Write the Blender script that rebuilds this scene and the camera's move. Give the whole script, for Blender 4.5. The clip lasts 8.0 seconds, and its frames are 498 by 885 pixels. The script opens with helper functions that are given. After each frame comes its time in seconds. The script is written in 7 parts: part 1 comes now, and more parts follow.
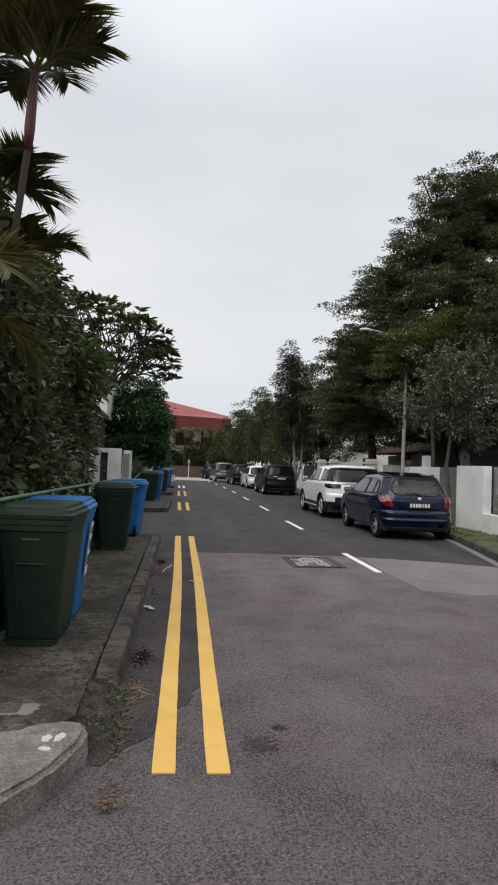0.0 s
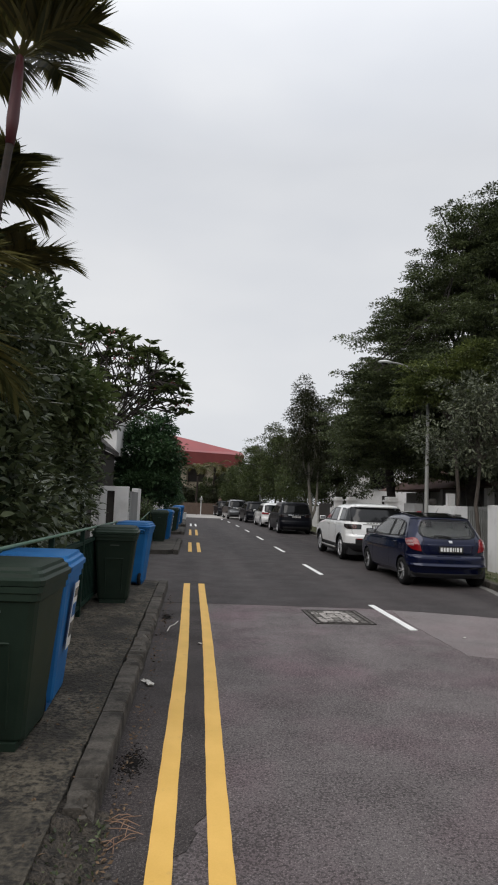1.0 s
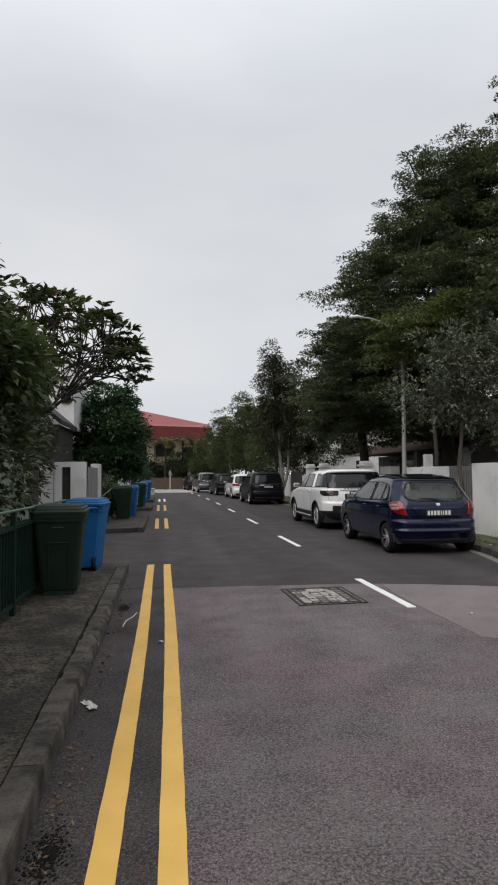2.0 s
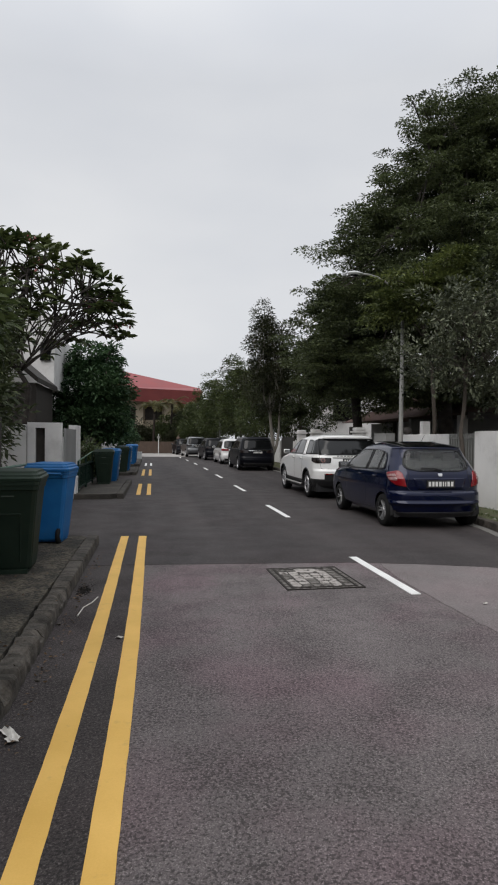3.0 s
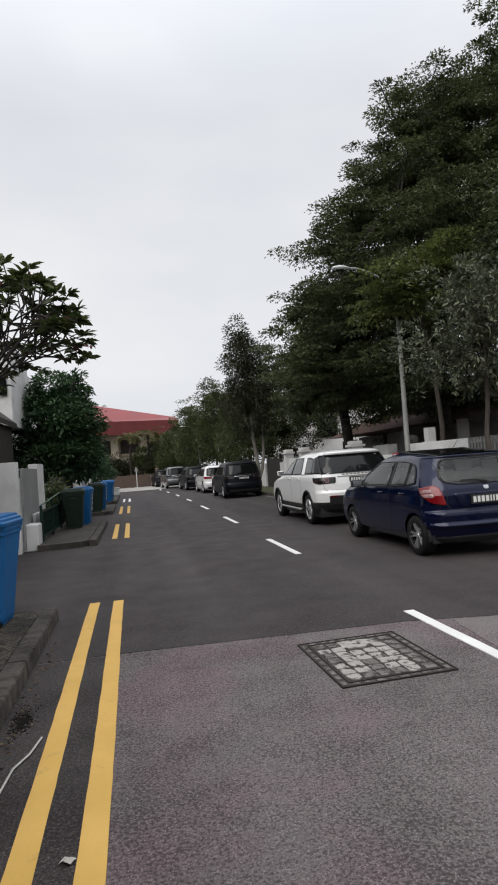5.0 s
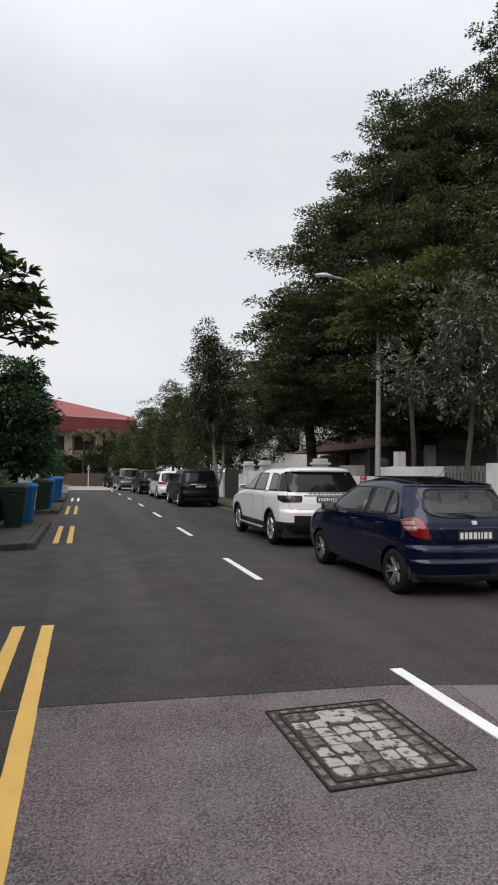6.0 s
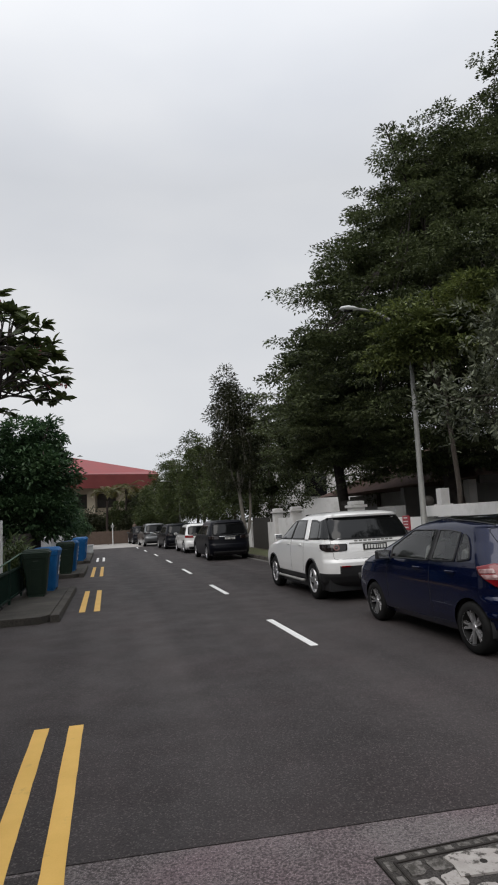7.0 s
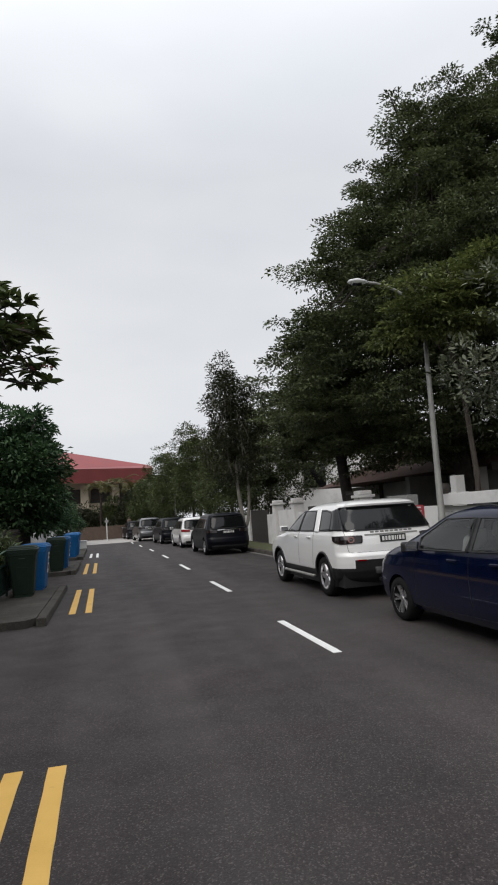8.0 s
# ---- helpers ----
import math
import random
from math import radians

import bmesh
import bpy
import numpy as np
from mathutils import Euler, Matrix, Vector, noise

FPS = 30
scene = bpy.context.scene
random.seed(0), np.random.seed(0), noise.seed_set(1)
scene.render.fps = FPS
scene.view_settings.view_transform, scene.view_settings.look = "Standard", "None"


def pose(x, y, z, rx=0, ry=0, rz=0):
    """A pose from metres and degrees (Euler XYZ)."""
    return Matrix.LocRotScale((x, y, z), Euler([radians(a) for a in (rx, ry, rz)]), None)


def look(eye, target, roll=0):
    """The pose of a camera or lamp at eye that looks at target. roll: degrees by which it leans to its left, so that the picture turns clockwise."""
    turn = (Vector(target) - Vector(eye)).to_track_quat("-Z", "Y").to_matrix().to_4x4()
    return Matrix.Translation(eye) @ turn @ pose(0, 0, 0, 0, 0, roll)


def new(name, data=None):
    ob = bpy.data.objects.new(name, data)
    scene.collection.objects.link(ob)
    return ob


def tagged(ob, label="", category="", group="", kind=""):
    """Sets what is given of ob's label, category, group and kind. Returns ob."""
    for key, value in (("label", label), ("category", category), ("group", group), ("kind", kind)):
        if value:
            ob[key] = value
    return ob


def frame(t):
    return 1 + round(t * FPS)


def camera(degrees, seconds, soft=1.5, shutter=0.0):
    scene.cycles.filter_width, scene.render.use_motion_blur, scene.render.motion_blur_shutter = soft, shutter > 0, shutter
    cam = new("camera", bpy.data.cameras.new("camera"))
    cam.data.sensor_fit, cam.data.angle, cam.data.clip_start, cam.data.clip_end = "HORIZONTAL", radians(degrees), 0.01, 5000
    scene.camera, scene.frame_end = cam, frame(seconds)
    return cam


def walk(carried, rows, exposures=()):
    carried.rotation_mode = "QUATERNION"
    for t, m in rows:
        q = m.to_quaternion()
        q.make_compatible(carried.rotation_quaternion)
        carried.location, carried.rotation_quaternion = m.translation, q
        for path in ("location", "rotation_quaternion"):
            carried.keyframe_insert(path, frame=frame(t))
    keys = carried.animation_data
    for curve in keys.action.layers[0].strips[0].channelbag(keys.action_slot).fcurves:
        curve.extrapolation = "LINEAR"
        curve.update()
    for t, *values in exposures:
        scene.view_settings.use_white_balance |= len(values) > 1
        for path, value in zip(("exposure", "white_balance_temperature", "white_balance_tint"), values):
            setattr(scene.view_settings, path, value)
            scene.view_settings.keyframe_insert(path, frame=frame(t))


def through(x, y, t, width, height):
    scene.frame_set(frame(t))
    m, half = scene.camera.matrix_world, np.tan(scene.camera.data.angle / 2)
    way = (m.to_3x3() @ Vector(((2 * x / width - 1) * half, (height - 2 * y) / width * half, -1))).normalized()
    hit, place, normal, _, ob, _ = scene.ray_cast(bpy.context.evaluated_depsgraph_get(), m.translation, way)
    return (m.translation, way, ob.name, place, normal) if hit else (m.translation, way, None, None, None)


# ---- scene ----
cam = camera(44.4, 8.0, 2.0)
PATH = [
    (0, (-0.213, 0.193, 1.5), (0.0, 2.18, 1.575), 2.2),
    (0.5, (-0.137, 0.711, 1.553), (-0.015, 2.705, 1.647), 0.9),
    (1, (-0.159, 1.136, 1.578), (0.007, 3.120, 1.769), 2.2),
    (1.5, (-0.065, 1.769, 1.558), (0.055, 3.762, 1.666), 2.9),
    (2, (0.006, 2.389, 1.503), (0.276, 4.368, 1.606), -0.5),
    (2.2, (0.049, 2.543, 1.535), (0.468, 4.495, 1.657), -1.6),
    (3.3, (0.250, 3.756, 1.483), (0.523, 5.737, 1.442), 0.9),
    (3.5, (0.260, 4.001, 1.483), (0.630, 5.966, 1.492), 1.6),
    (4, (0.352, 4.434, 1.535), (0.728, 6.398, 1.509), -0.1),
    (4.5, (0.310, 5.104, 1.508), (0.643, 7.074, 1.432), -4.0),
    (4.7, (0.304, 5.244, 1.47), (0.673, 7.21, 1.463), -4.7),
    (5.8, (0.363, 6.355, 1.489), (0.789, 8.305, 1.617), -0.3),
    (6, (0.367, 6.506, 1.516), (0.875, 8.438, 1.611), 0.6),
    (6.5, (0.387, 6.968, 1.542), (0.811, 8.916, 1.706), 1.0),
    (7, (0.343, 7.432, 1.58), (0.788, 9.366, 1.829), -3.1),
    (7.5, (0.361, 8.073, 1.543), (0.790, 10.006, 1.822), -1.0),
    (8, (0.389, 8.481, 1.539), (0.853, 10.413, 1.767), -3.8),
]
walk(cam, [(t, look(eye, target, roll)) for t, eye, target, roll in PATH],
     [(0, 0.0), (1, -0.08), (1.5, -0.16), (2, -0.13), (3.5, -0.13), (4.5, 0.02), (6, 0.05), (6.5, 0.05), (7, -0.15), (7.5, -0.32), (8, -0.04)])

# ---- world and light ----
SUN_EL, SUN_ROT = radians(48), radians(222)
world = bpy.data.worlds.new("overcast_sky")
scene.world = world
world.use_nodes = True
wn, wl = world.node_tree.nodes, world.node_tree.links
wn.clear()
w_out = wn.new("ShaderNodeOutputWorld")
w_sky = wn.new("ShaderNodeTexSky")
w_sky.sky_type = "NISHITA"
w_sky.sun_disc = False
w_sky.sun_elevation, w_sky.sun_rotation = SUN_EL, SUN_ROT
w_bg1 = wn.new("ShaderNodeBackground")
w_bg1.inputs["Strength"].default_value = 0.05
wl.new(w_sky.outputs["Color"], w_bg1.inputs["Color"])
# the cloud deck: soft grey banks, a little brighter overhead
w_tc = wn.new("ShaderNodeTexCoord")
w_map = wn.new("ShaderNodeMapping")
w_map.inputs["Scale"].default_value = (1.0, 1.0, 2.6)
wl.new(w_tc.outputs["Generated"], w_map.inputs["Vector"])
w_noise = wn.new("ShaderNodeTexNoise")
w_noise.inputs["Scale"].default_value = 1.7
w_noise.inputs["Detail"].default_value = 4.0
w_noise.inputs["Roughness"].default_value = 0.45
wl.new(w_map.outputs["Vector"], w_noise.inputs["Vector"])
w_ramp = wn.new("ShaderNodeValToRGB")
w_ramp.color_ramp.elements[0].position, w_ramp.color_ramp.elements[1].position = 0.3, 0.72
w_ramp.color_ramp.elements[0].color = (0.60, 0.625, 0.675, 1)
w_ramp.color_ramp.elements[1].color = (0.76, 0.77, 0.79, 1)
wl.new(w_noise.outputs["Fac"], w_ramp.inputs["Fac"])
w_bg2 = wn.new("ShaderNodeBackground")
wl.new(w_ramp.outputs["Color"], w_bg2.inputs["Color"])
# an overcast sky is brighter overhead than at the horizon
w_sep = wn.new("ShaderNodeSeparateXYZ")
wl.new(w_tc.outputs["Generated"], w_sep.inputs[0])
w_clip = wn.new("ShaderNodeMath")
w_clip.operation = "MAXIMUM"
wl.new(w_sep.outputs["Z"], w_clip.inputs[0])
w_pow = wn.new("ShaderNodeMath")
w_pow.operation = "POWER"
wl.new(w_clip.outputs[0], w_pow.inputs[0])
w_pow.inputs[1].default_value = 1.35
w_up = wn.new("ShaderNodeMath")
w_up.operation = "MULTIPLY_ADD"
wl.new(w_pow.outputs[0], w_up.inputs[0])
w_up.inputs[1].default_value, w_up.inputs[2].default_value = 2.1, 0.31
wl.new(w_up.outputs[0], w_bg2.inputs["Strength"])
w_mix = wn.new("ShaderNodeMixShader")
w_mix.inputs["Fac"].default_value = 0.94
wl.new(w_bg1.outputs[0], w_mix.inputs[1])
wl.new(w_bg2.outputs[0], w_mix.inputs[2])
wl.new(w_mix.outputs[0], w_out.inputs["Surface"])

sun_data = bpy.data.lights.new("sun", "SUN")
sun_data.energy, sun_data.angle, sun_data.color = 1.5, radians(50), (1.0, 0.95, 0.90)
sun_ob = new("sun", sun_data)
sun_ob.matrix_basis = look((0, 0, 60), (36.0, 40.0, 0))
scene.view_settings.exposure = 0.0


# ---- materials ----
def surf(name, c1, c2, rough=0.7, scale=6.0, fine=60.0, bump=0.15, metal=0.0, spec=0.5, coat=0.0, dirt=None, dirt_scale=1.2,
         dirt_lo=0.5, dirt_hi=0.68, rand=0.0, stretch=(1, 1, 1), bump_dist=0.01, speck=0.35, span=0.2):
    """A surface with two colours mixed at two scales, optional dirt patches and fine relief."""
    m = bpy.data.materials.new(name)
    m.use_nodes = True
    n, l = m.node_tree.nodes, m.node_tree.links
    p = n["Principled BSDF"]
    tc = n.new("ShaderNodeTexCoord")
    mp = n.new("ShaderNodeMapping")
    mp.inputs["Scale"].default_value = stretch
    l.new(tc.outputs["Object"], mp.inputs["Vector"])
    big, small = n.new("ShaderNodeTexNoise"), n.new("ShaderNodeTexNoise")
    for k, s, d in ((big, scale, 5.0), (small, fine, 3.0)):
        k.inputs["Scale"].default_value, k.inputs["Detail"].default_value = s, d
        l.new(mp.outputs["Vector"], k.inputs["Vector"])
    add = n.new("ShaderNodeMath")
    add.operation = "MULTIPLY_ADD"
    l.new(small.outputs["Fac"], add.inputs[0])
    add.inputs[1].default_value = speck
    l.new(big.outputs["Fac"], add.inputs[2])
    rng = n.new("ShaderNodeMapRange")
    rng.inputs["From Min"].default_value, rng.inputs["From Max"].default_value = 0.5 + speck * 0.5 - span * (1 + speck * 0.5), 0.5 + speck * 0.5 + span * (1 + speck * 0.5)
    l.new(add.outputs[0], rng.inputs["Value"])
    mix = n.new("ShaderNodeMix")
    mix.data_type = "RGBA"
    mix.inputs["A"].default_value, mix.inputs["B"].default_value = (*c1, 1), (*c2, 1)
    l.new(rng.outputs["Result"], mix.inputs["Factor"])
    col = mix.outputs["Result"]
    if dirt:
        dn = n.new("ShaderNodeTexNoise")
        dn.inputs["Scale"].default_value, dn.inputs["Detail"].default_value = dirt_scale, 8.0
        dn.inputs["Roughness"].default_value = 0.65
        l.new(tc.outputs["Object"], dn.inputs["Vector"])
        dr = n.new("ShaderNodeMapRange")
        dr.inputs["From Min"].default_value, dr.inputs["From Max"].default_value = dirt_lo, dirt_hi
        l.new(dn.outputs["Fac"], dr.inputs["Value"])
        dm = n.new("ShaderNodeMix")
        dm.data_type = "RGBA"
        l.new(dr.outputs["Result"], dm.inputs["Factor"])
        l.new(col, dm.inputs["A"])
        dm.inputs["B"].default_value = (*dirt, 1)
        col = dm.outputs["Result"]
    if rand:
        oi = n.new("ShaderNodeObjectInfo")
        hs = n.new("ShaderNodeHueSaturation")
        rr = n.new("ShaderNodeMapRange")
        rr.inputs["To Min"].default_value, rr.inputs["To Max"].default_value = 1 - rand, 1 + rand
        l.new(oi.outputs["Random"], rr.inputs["Value"])
        l.new(rr.outputs["Result"], hs.inputs["Value"])
        l.new(col, hs.inputs["Color"])
        col = hs.outputs["Color"]
    l.new(col, p.inputs["Base Color"])
    p.inputs["Metallic"].default_value = metal
    p.inputs["Specular IOR Level"].default_value = spec
    p.inputs["Coat Weight"].default_value = coat
    p.inputs["Coat Roughness"].default_value = 0.04
    ro = n.new("ShaderNodeMapRange")
    ro.inputs["To Min"].default_value, ro.inputs["To Max"].default_value = max(0.02, rough - 0.08), min(1, rough + 0.08)
    l.new(big.outputs["Fac"], ro.inputs["Value"])
    l.new(ro.outputs["Result"], p.inputs["Roughness"])
    if bump:
        b = n.new("ShaderNodeBump")
        b.inputs["Strength"].default_value, b.inputs["Distance"].default_value = bump, bump_dist
        l.new(add.outputs[0], b.inputs["Height"])
        l.new(b.outputs["Normal"], p.inputs["Normal"])
    return m


def leafy(name, c1, c2, rough=0.5, through=0.25):
    """Leaves: each one has its own shade, some light comes through them."""
    m = bpy.data.materials.new(name)
    m.use_nodes = True
    n, l = m.node_tree.nodes, m.node_tree.links
    p = n["Principled BSDF"]
    geo = n.new("ShaderNodeNewGeometry")
    tc = n.new("ShaderNodeTexCoord")
    no = n.new("ShaderNodeTexNoise")
    no.inputs["Scale"].default_value = 0.9
    l.new(tc.outputs["Object"], no.inputs["Vector"])
    av = n.new("ShaderNodeMath")
    av.operation = "MULTIPLY_ADD"
    l.new(geo.outputs["Random Per Island"], av.inputs[0])
    av.inputs[1].default_value = 0.55
    l.new(no.outputs["Fac"], av.inputs[2])
    rg = n.new("ShaderNodeMapRange")
    rg.inputs["From Min"].default_value, rg.inputs["From Max"].default_value = 0.4, 1.1
    l.new(av.outputs[0], rg.inputs["Value"])
    mix = n.new("ShaderNodeMix")
    mix.data_type = "RGBA"
    mix.inputs["A"].default_value, mix.inputs["B"].default_value = (*c1, 1), (*c2, 1)
    l.new(rg.outputs["Result"], mix.inputs["Factor"])
    l.new(mix.outputs["Result"], p.inputs["Base Color"])
    p.inputs["Roughness"].default_value = rough
    p.inputs["Specular IOR Level"].default_value = 0.35
    tr = n.new("ShaderNodeBsdfTranslucent")
    l.new(mix.outputs["Result"], tr.inputs["Color"])
    ms = n.new("ShaderNodeMixShader")
    ms.inputs["Fac"].default_value = through
    l.new(p.outputs[0], ms.inputs[1])
    l.new(tr.outputs[0], ms.inputs[2])
    l.new(ms.outputs[0], n["Material Output"].inputs["Surface"])
    return m


def glazing(name, tint, rough=0.02):
    m = bpy.data.materials.new(name)
    m.use_nodes = True
    n, l = m.node_tree.nodes, m.node_tree.links
    p = n["Principled BSDF"]
    no = n.new("ShaderNodeTexNoise")
    no.inputs["Scale"].default_value = 3.0
    rg = n.new("ShaderNodeMapRange")
    rg.inputs["To Min"].default_value, rg.inputs["To Max"].default_value = rough, rough + 0.05
    l.new(no.outputs["Fac"], rg.inputs["Value"])
    l.new(rg.outputs["Result"], p.inputs["Roughness"])
    p.inputs["Base Color"].default_value = (*tint, 1)
    p.inputs["Transmission Weight"].default_value = 1.0
    p.inputs["IOR"].default_value = 1.45
    return m


def asphalt(name, dark, mid, pale, stone=85.0, patch=0.55, tint=(1.0, 1.0, 1.0), tint_amount=0.0, track=0.0, bump=0.6, rough=0.88, pit_lo=0.60, fresh=0.25, tone_y=None):
    """Rolled asphalt: single stones of differing shade, open pits between them, soft patches and worn wheel tracks along y."""
    m = bpy.data.materials.new(name)
    m.use_nodes = True
    n, l = m.node_tree.nodes, m.node_tree.links
    p = n["Principled BSDF"]
    tc = n.new("ShaderNodeTexCoord")

    def cloud(scale, detail=4.0, rough_=0.55, stretch=None):
        k = n.new("ShaderNodeTexNoise")
        k.inputs["Scale"].default_value, k.inputs["Detail"].default_value, k.inputs["Roughness"].default_value = scale, detail, rough_
        if stretch:
            mp = n.new("ShaderNodeMapping")
            mp.inputs["Scale"].default_value = stretch
            l.new(tc.outputs["Object"], mp.inputs["Vector"])
            l.new(mp.outputs["Vector"], k.inputs["Vector"])
        else:
            l.new(tc.outputs["Object"], k.inputs["Vector"])
        return k.outputs["Fac"]

    def span(value, lo, hi, to_lo=0.0, to_hi=1.0):
        r = n.new("ShaderNodeMapRange")
        r.inputs["From Min"].default_value, r.inputs["From Max"].default_value = lo, hi
        r.inputs["To Min"].default_value, r.inputs["To Max"].default_value = to_lo, to_hi
        l.new(value, r.inputs["Value"])
        return r.outputs["Result"]

    def mixed(fac, a, b, how="MIX"):
        k = n.new("ShaderNodeMix")
        k.data_type, k.blend_type = "RGBA", how
        if isinstance(fac, float):
            k.inputs["Factor"].default_value = fac
        else:
            l.new(fac, k.inputs["Factor"])
        for slot, c in (("A", a), ("B", b)):
            if isinstance(c, tuple):
                k.inputs[slot].default_value = (*c, 1)
            else:
                l.new(c, k.inputs[slot])
        return k.outputs["Result"]

    vor = n.new("ShaderNodeTexVoronoi")
    vor.inputs["Scale"].default_value = stone
    l.new(tc.outputs["Object"], vor.inputs["Vector"])
    sep = n.new("ShaderNodeSeparateColor")
    l.new(vor.outputs["Color"], sep.inputs[0])
    col = mixed(span(sep.outputs[0], 0.15, 0.95), dark, mid)
    col = mixed(span(sep.outputs[1], 0.80, 0.97), col, pale)
    # open pits, gathered in places
    pit = cloud(stone * 0.36, 3.0, 0.6)
    where = cloud(1.9, 3.0)
    add = n.new("ShaderNodeMath")
    add.operation = "MULTIPLY_ADD"
    l.new(where, add.inputs[0])
    add.inputs[1].default_value = 0.30
    l.new(pit, add.inputs[2])
    col = mixed(span(add.outputs[0], pit_lo + 0.15, pit_lo + 0.24, 0.0, 0.8), col, tuple(c * 0.35 for c in dark))
    # broad soft patches and a reddish cast here and there
    col = mixed(span(cloud(patch, 5.0, 0.6), 0.34, 0.68), col, mixed(1.0, col, (1 - fresh, 1 - fresh, 1 - fresh), "MULTIPLY"))
    if tint_amount:
        col = mixed(span(cloud(0.8, 3.0), 0.45, 0.65, 0.0, tint_amount), col, mixed(1.0, col, tint, "MULTIPLY"))
    if tone_y:
        # darker towards low y, lighter towards high y, with a wavering change
        xyz = n.new("ShaderNodeSeparateXYZ")
        l.new(tc.outputs["Object"], xyz.inputs[0])
        far = n.new("ShaderNodeMath")
        far.operation = "MULTIPLY_ADD"
        l.new(cloud(0.7, 5.0, 0.6), far.inputs[0])
        far.inputs[1].default_value = 5.0
        l.new(xyz.outputs["Y"], far.inputs[2])
        col = mixed(span(far.outputs[0], tone_y[0] + 2.5, tone_y[1] + 2.5, 1.0, 0.0), mixed(1.0, col, (1.08, 1.08, 1.08), "MULTIPLY"), mixed(1.0, col, (0.70, 0.70, 0.70), "MULTIPLY"))
    if track:
        col = mixed(span(cloud(1.0, 2.0, 0.5, (1.15, 0.05, 1.0)), 0.42, 0.64, 0.0, track), col, pale)
    l.new(col, p.inputs["Base Color"])
    l.new(span(where, 0.3, 0.7, rough - 0.10, min(1.0, rough + 0.06)), p.inputs["Roughness"])
    p.inputs["Specular IOR Level"].default_value = 0.4
    b = n.new("ShaderNodeBump")
    b.inputs["Strength"].default_value, b.inputs["Distance"].default_value = bump, 0.008
    l.new(pit, b.inputs["Height"])
    b2 = n.new("ShaderNodeBump")
    b2.inputs["Strength"].default_value, b2.inputs["Distance"].default_value = bump * 0.8, 0.004
    b2.invert = True
    l.new(vor.outputs["Distance"], b2.inputs["Height"])
    l.new(b.outputs["Normal"], b2.inputs["Normal"])
    l.new(b2.outputs["Normal"], p.inputs["Normal"])
    return m


M_ASPH_OLD = asphalt("worn_asphalt", (0.112, 0.096, 0.096), (0.180, 0.156, 0.156), (0.275, 0.246, 0.244), 190.0, 0.45, (1.08, 0.90, 0.98), 0.9, 0.0, 0.7, 0.88, 0.50, 0.22, tone_y=(2.0, 9.0))
M_ASPH_PALE = asphalt("bleached_asphalt", (0.150, 0.132, 0.130), (0.215, 0.191, 0.189), (0.31, 0.28, 0.275), 190.0, 0.9, (1.06, 0.94, 0.97), 0.6, 0.0, 0.6, 0.88, 0.56, 0.2)
M_ASPH_NEW = asphalt("dark_asphalt", (0.021, 0.0170, 0.0172), (0.041, 0.0342, 0.0345), (0.098, 0.084, 0.082), 120.0, 0.30, (1.05, 0.93, 0.95), 0.6, 0.26, 0.4, 0.80, 0.62, 0.34)
M_ASPH_EDGE = asphalt("dark_gutter_asphalt", (0.036, 0.030, 0.029), (0.068, 0.058, 0.056), (0.135, 0.118, 0.115), 190.0, 1.1, (1.06, 0.94, 0.97), 0.5, 0.0, 0.7, 0.9, 0.50, 0.35)
M_APRON = surf("pale_concrete_apron", (0.32, 0.30, 0.28), (0.42, 0.40, 0.38), 0.85, 1.0, 40, 0.2)
M_YELLOW = surf("yellow_road_paint", (0.62, 0.37, 0.075), (0.74, 0.455, 0.115), 0.65, 3.0, 150.0, 0.3, dirt=(0.42, 0.27, 0.08), dirt_scale=7.0,
                dirt_lo=0.60, dirt_hi=0.8, bump_dist=0.004)
M_WHITE_LINE = surf("white_road_paint", (0.70, 0.70, 0.68), (0.82, 0.82, 0.80), 0.65, 3.0, 150.0, 0.3, dirt=(0.45, 0.44, 0.43), dirt_scale=6.0,
                    dirt_lo=0.62, dirt_hi=0.8, bump_dist=0.004)
M_CONC = surf("stained_concrete", (0.010, 0.009, 0.007), (0.125, 0.107, 0.078), 0.95, 7.0, 38.0, 0.9, dirt=(0.016, 0.014, 0.011), dirt_scale=1.6,
              dirt_lo=0.42, dirt_hi=0.66, bump_dist=0.02, speck=1.5, span=0.13)
M_CONC_PALE = surf("pale_rough_concrete", (0.10, 0.096, 0.088), (0.225, 0.217, 0.20), 0.9, 4.0, 80.0, 0.6, dirt=(0.06, 0.056, 0.048), dirt_scale=4.0,
                   dirt_lo=0.52, dirt_hi=0.66)
M_FOOT = surf("brown_grey_concrete", (0.024, 0.021, 0.018), (0.092, 0.082, 0.069), 0.92, 2.5, 40.0, 0.6, dirt=(0.03, 0.027, 0.022), dirt_scale=1.4, dirt_lo=0.46, dirt_hi=0.7, speck=0.9)
M_CORNER = surf("stained_corner_concrete", (0.085, 0.076, 0.066), (0.315, 0.295, 0.265), 0.95, 6.0, 70.0, 0.9, dirt=(0.085, 0.068, 0.050), dirt_scale=3.2,
              dirt_lo=0.46, dirt_hi=0.68, bump_dist=0.02, speck=1.0)
M_BIN_MARK = surf("scuffed_green_mark", (0.05, 0.065, 0.055), (0.08, 0.10, 0.085), 0.6, 9.0, 90.0, 0.1)
M_KERB = surf("broken_kerb_concrete", (0.030, 0.026, 0.021), (0.118, 0.104, 0.088), 0.95, 9.0, 70.0, 1.0, dirt=(0.018, 0.015, 0.011), dirt_scale=4.0,
              dirt_lo=0.46, dirt_hi=0.64, rand=0.15, bump_dist=0.02)
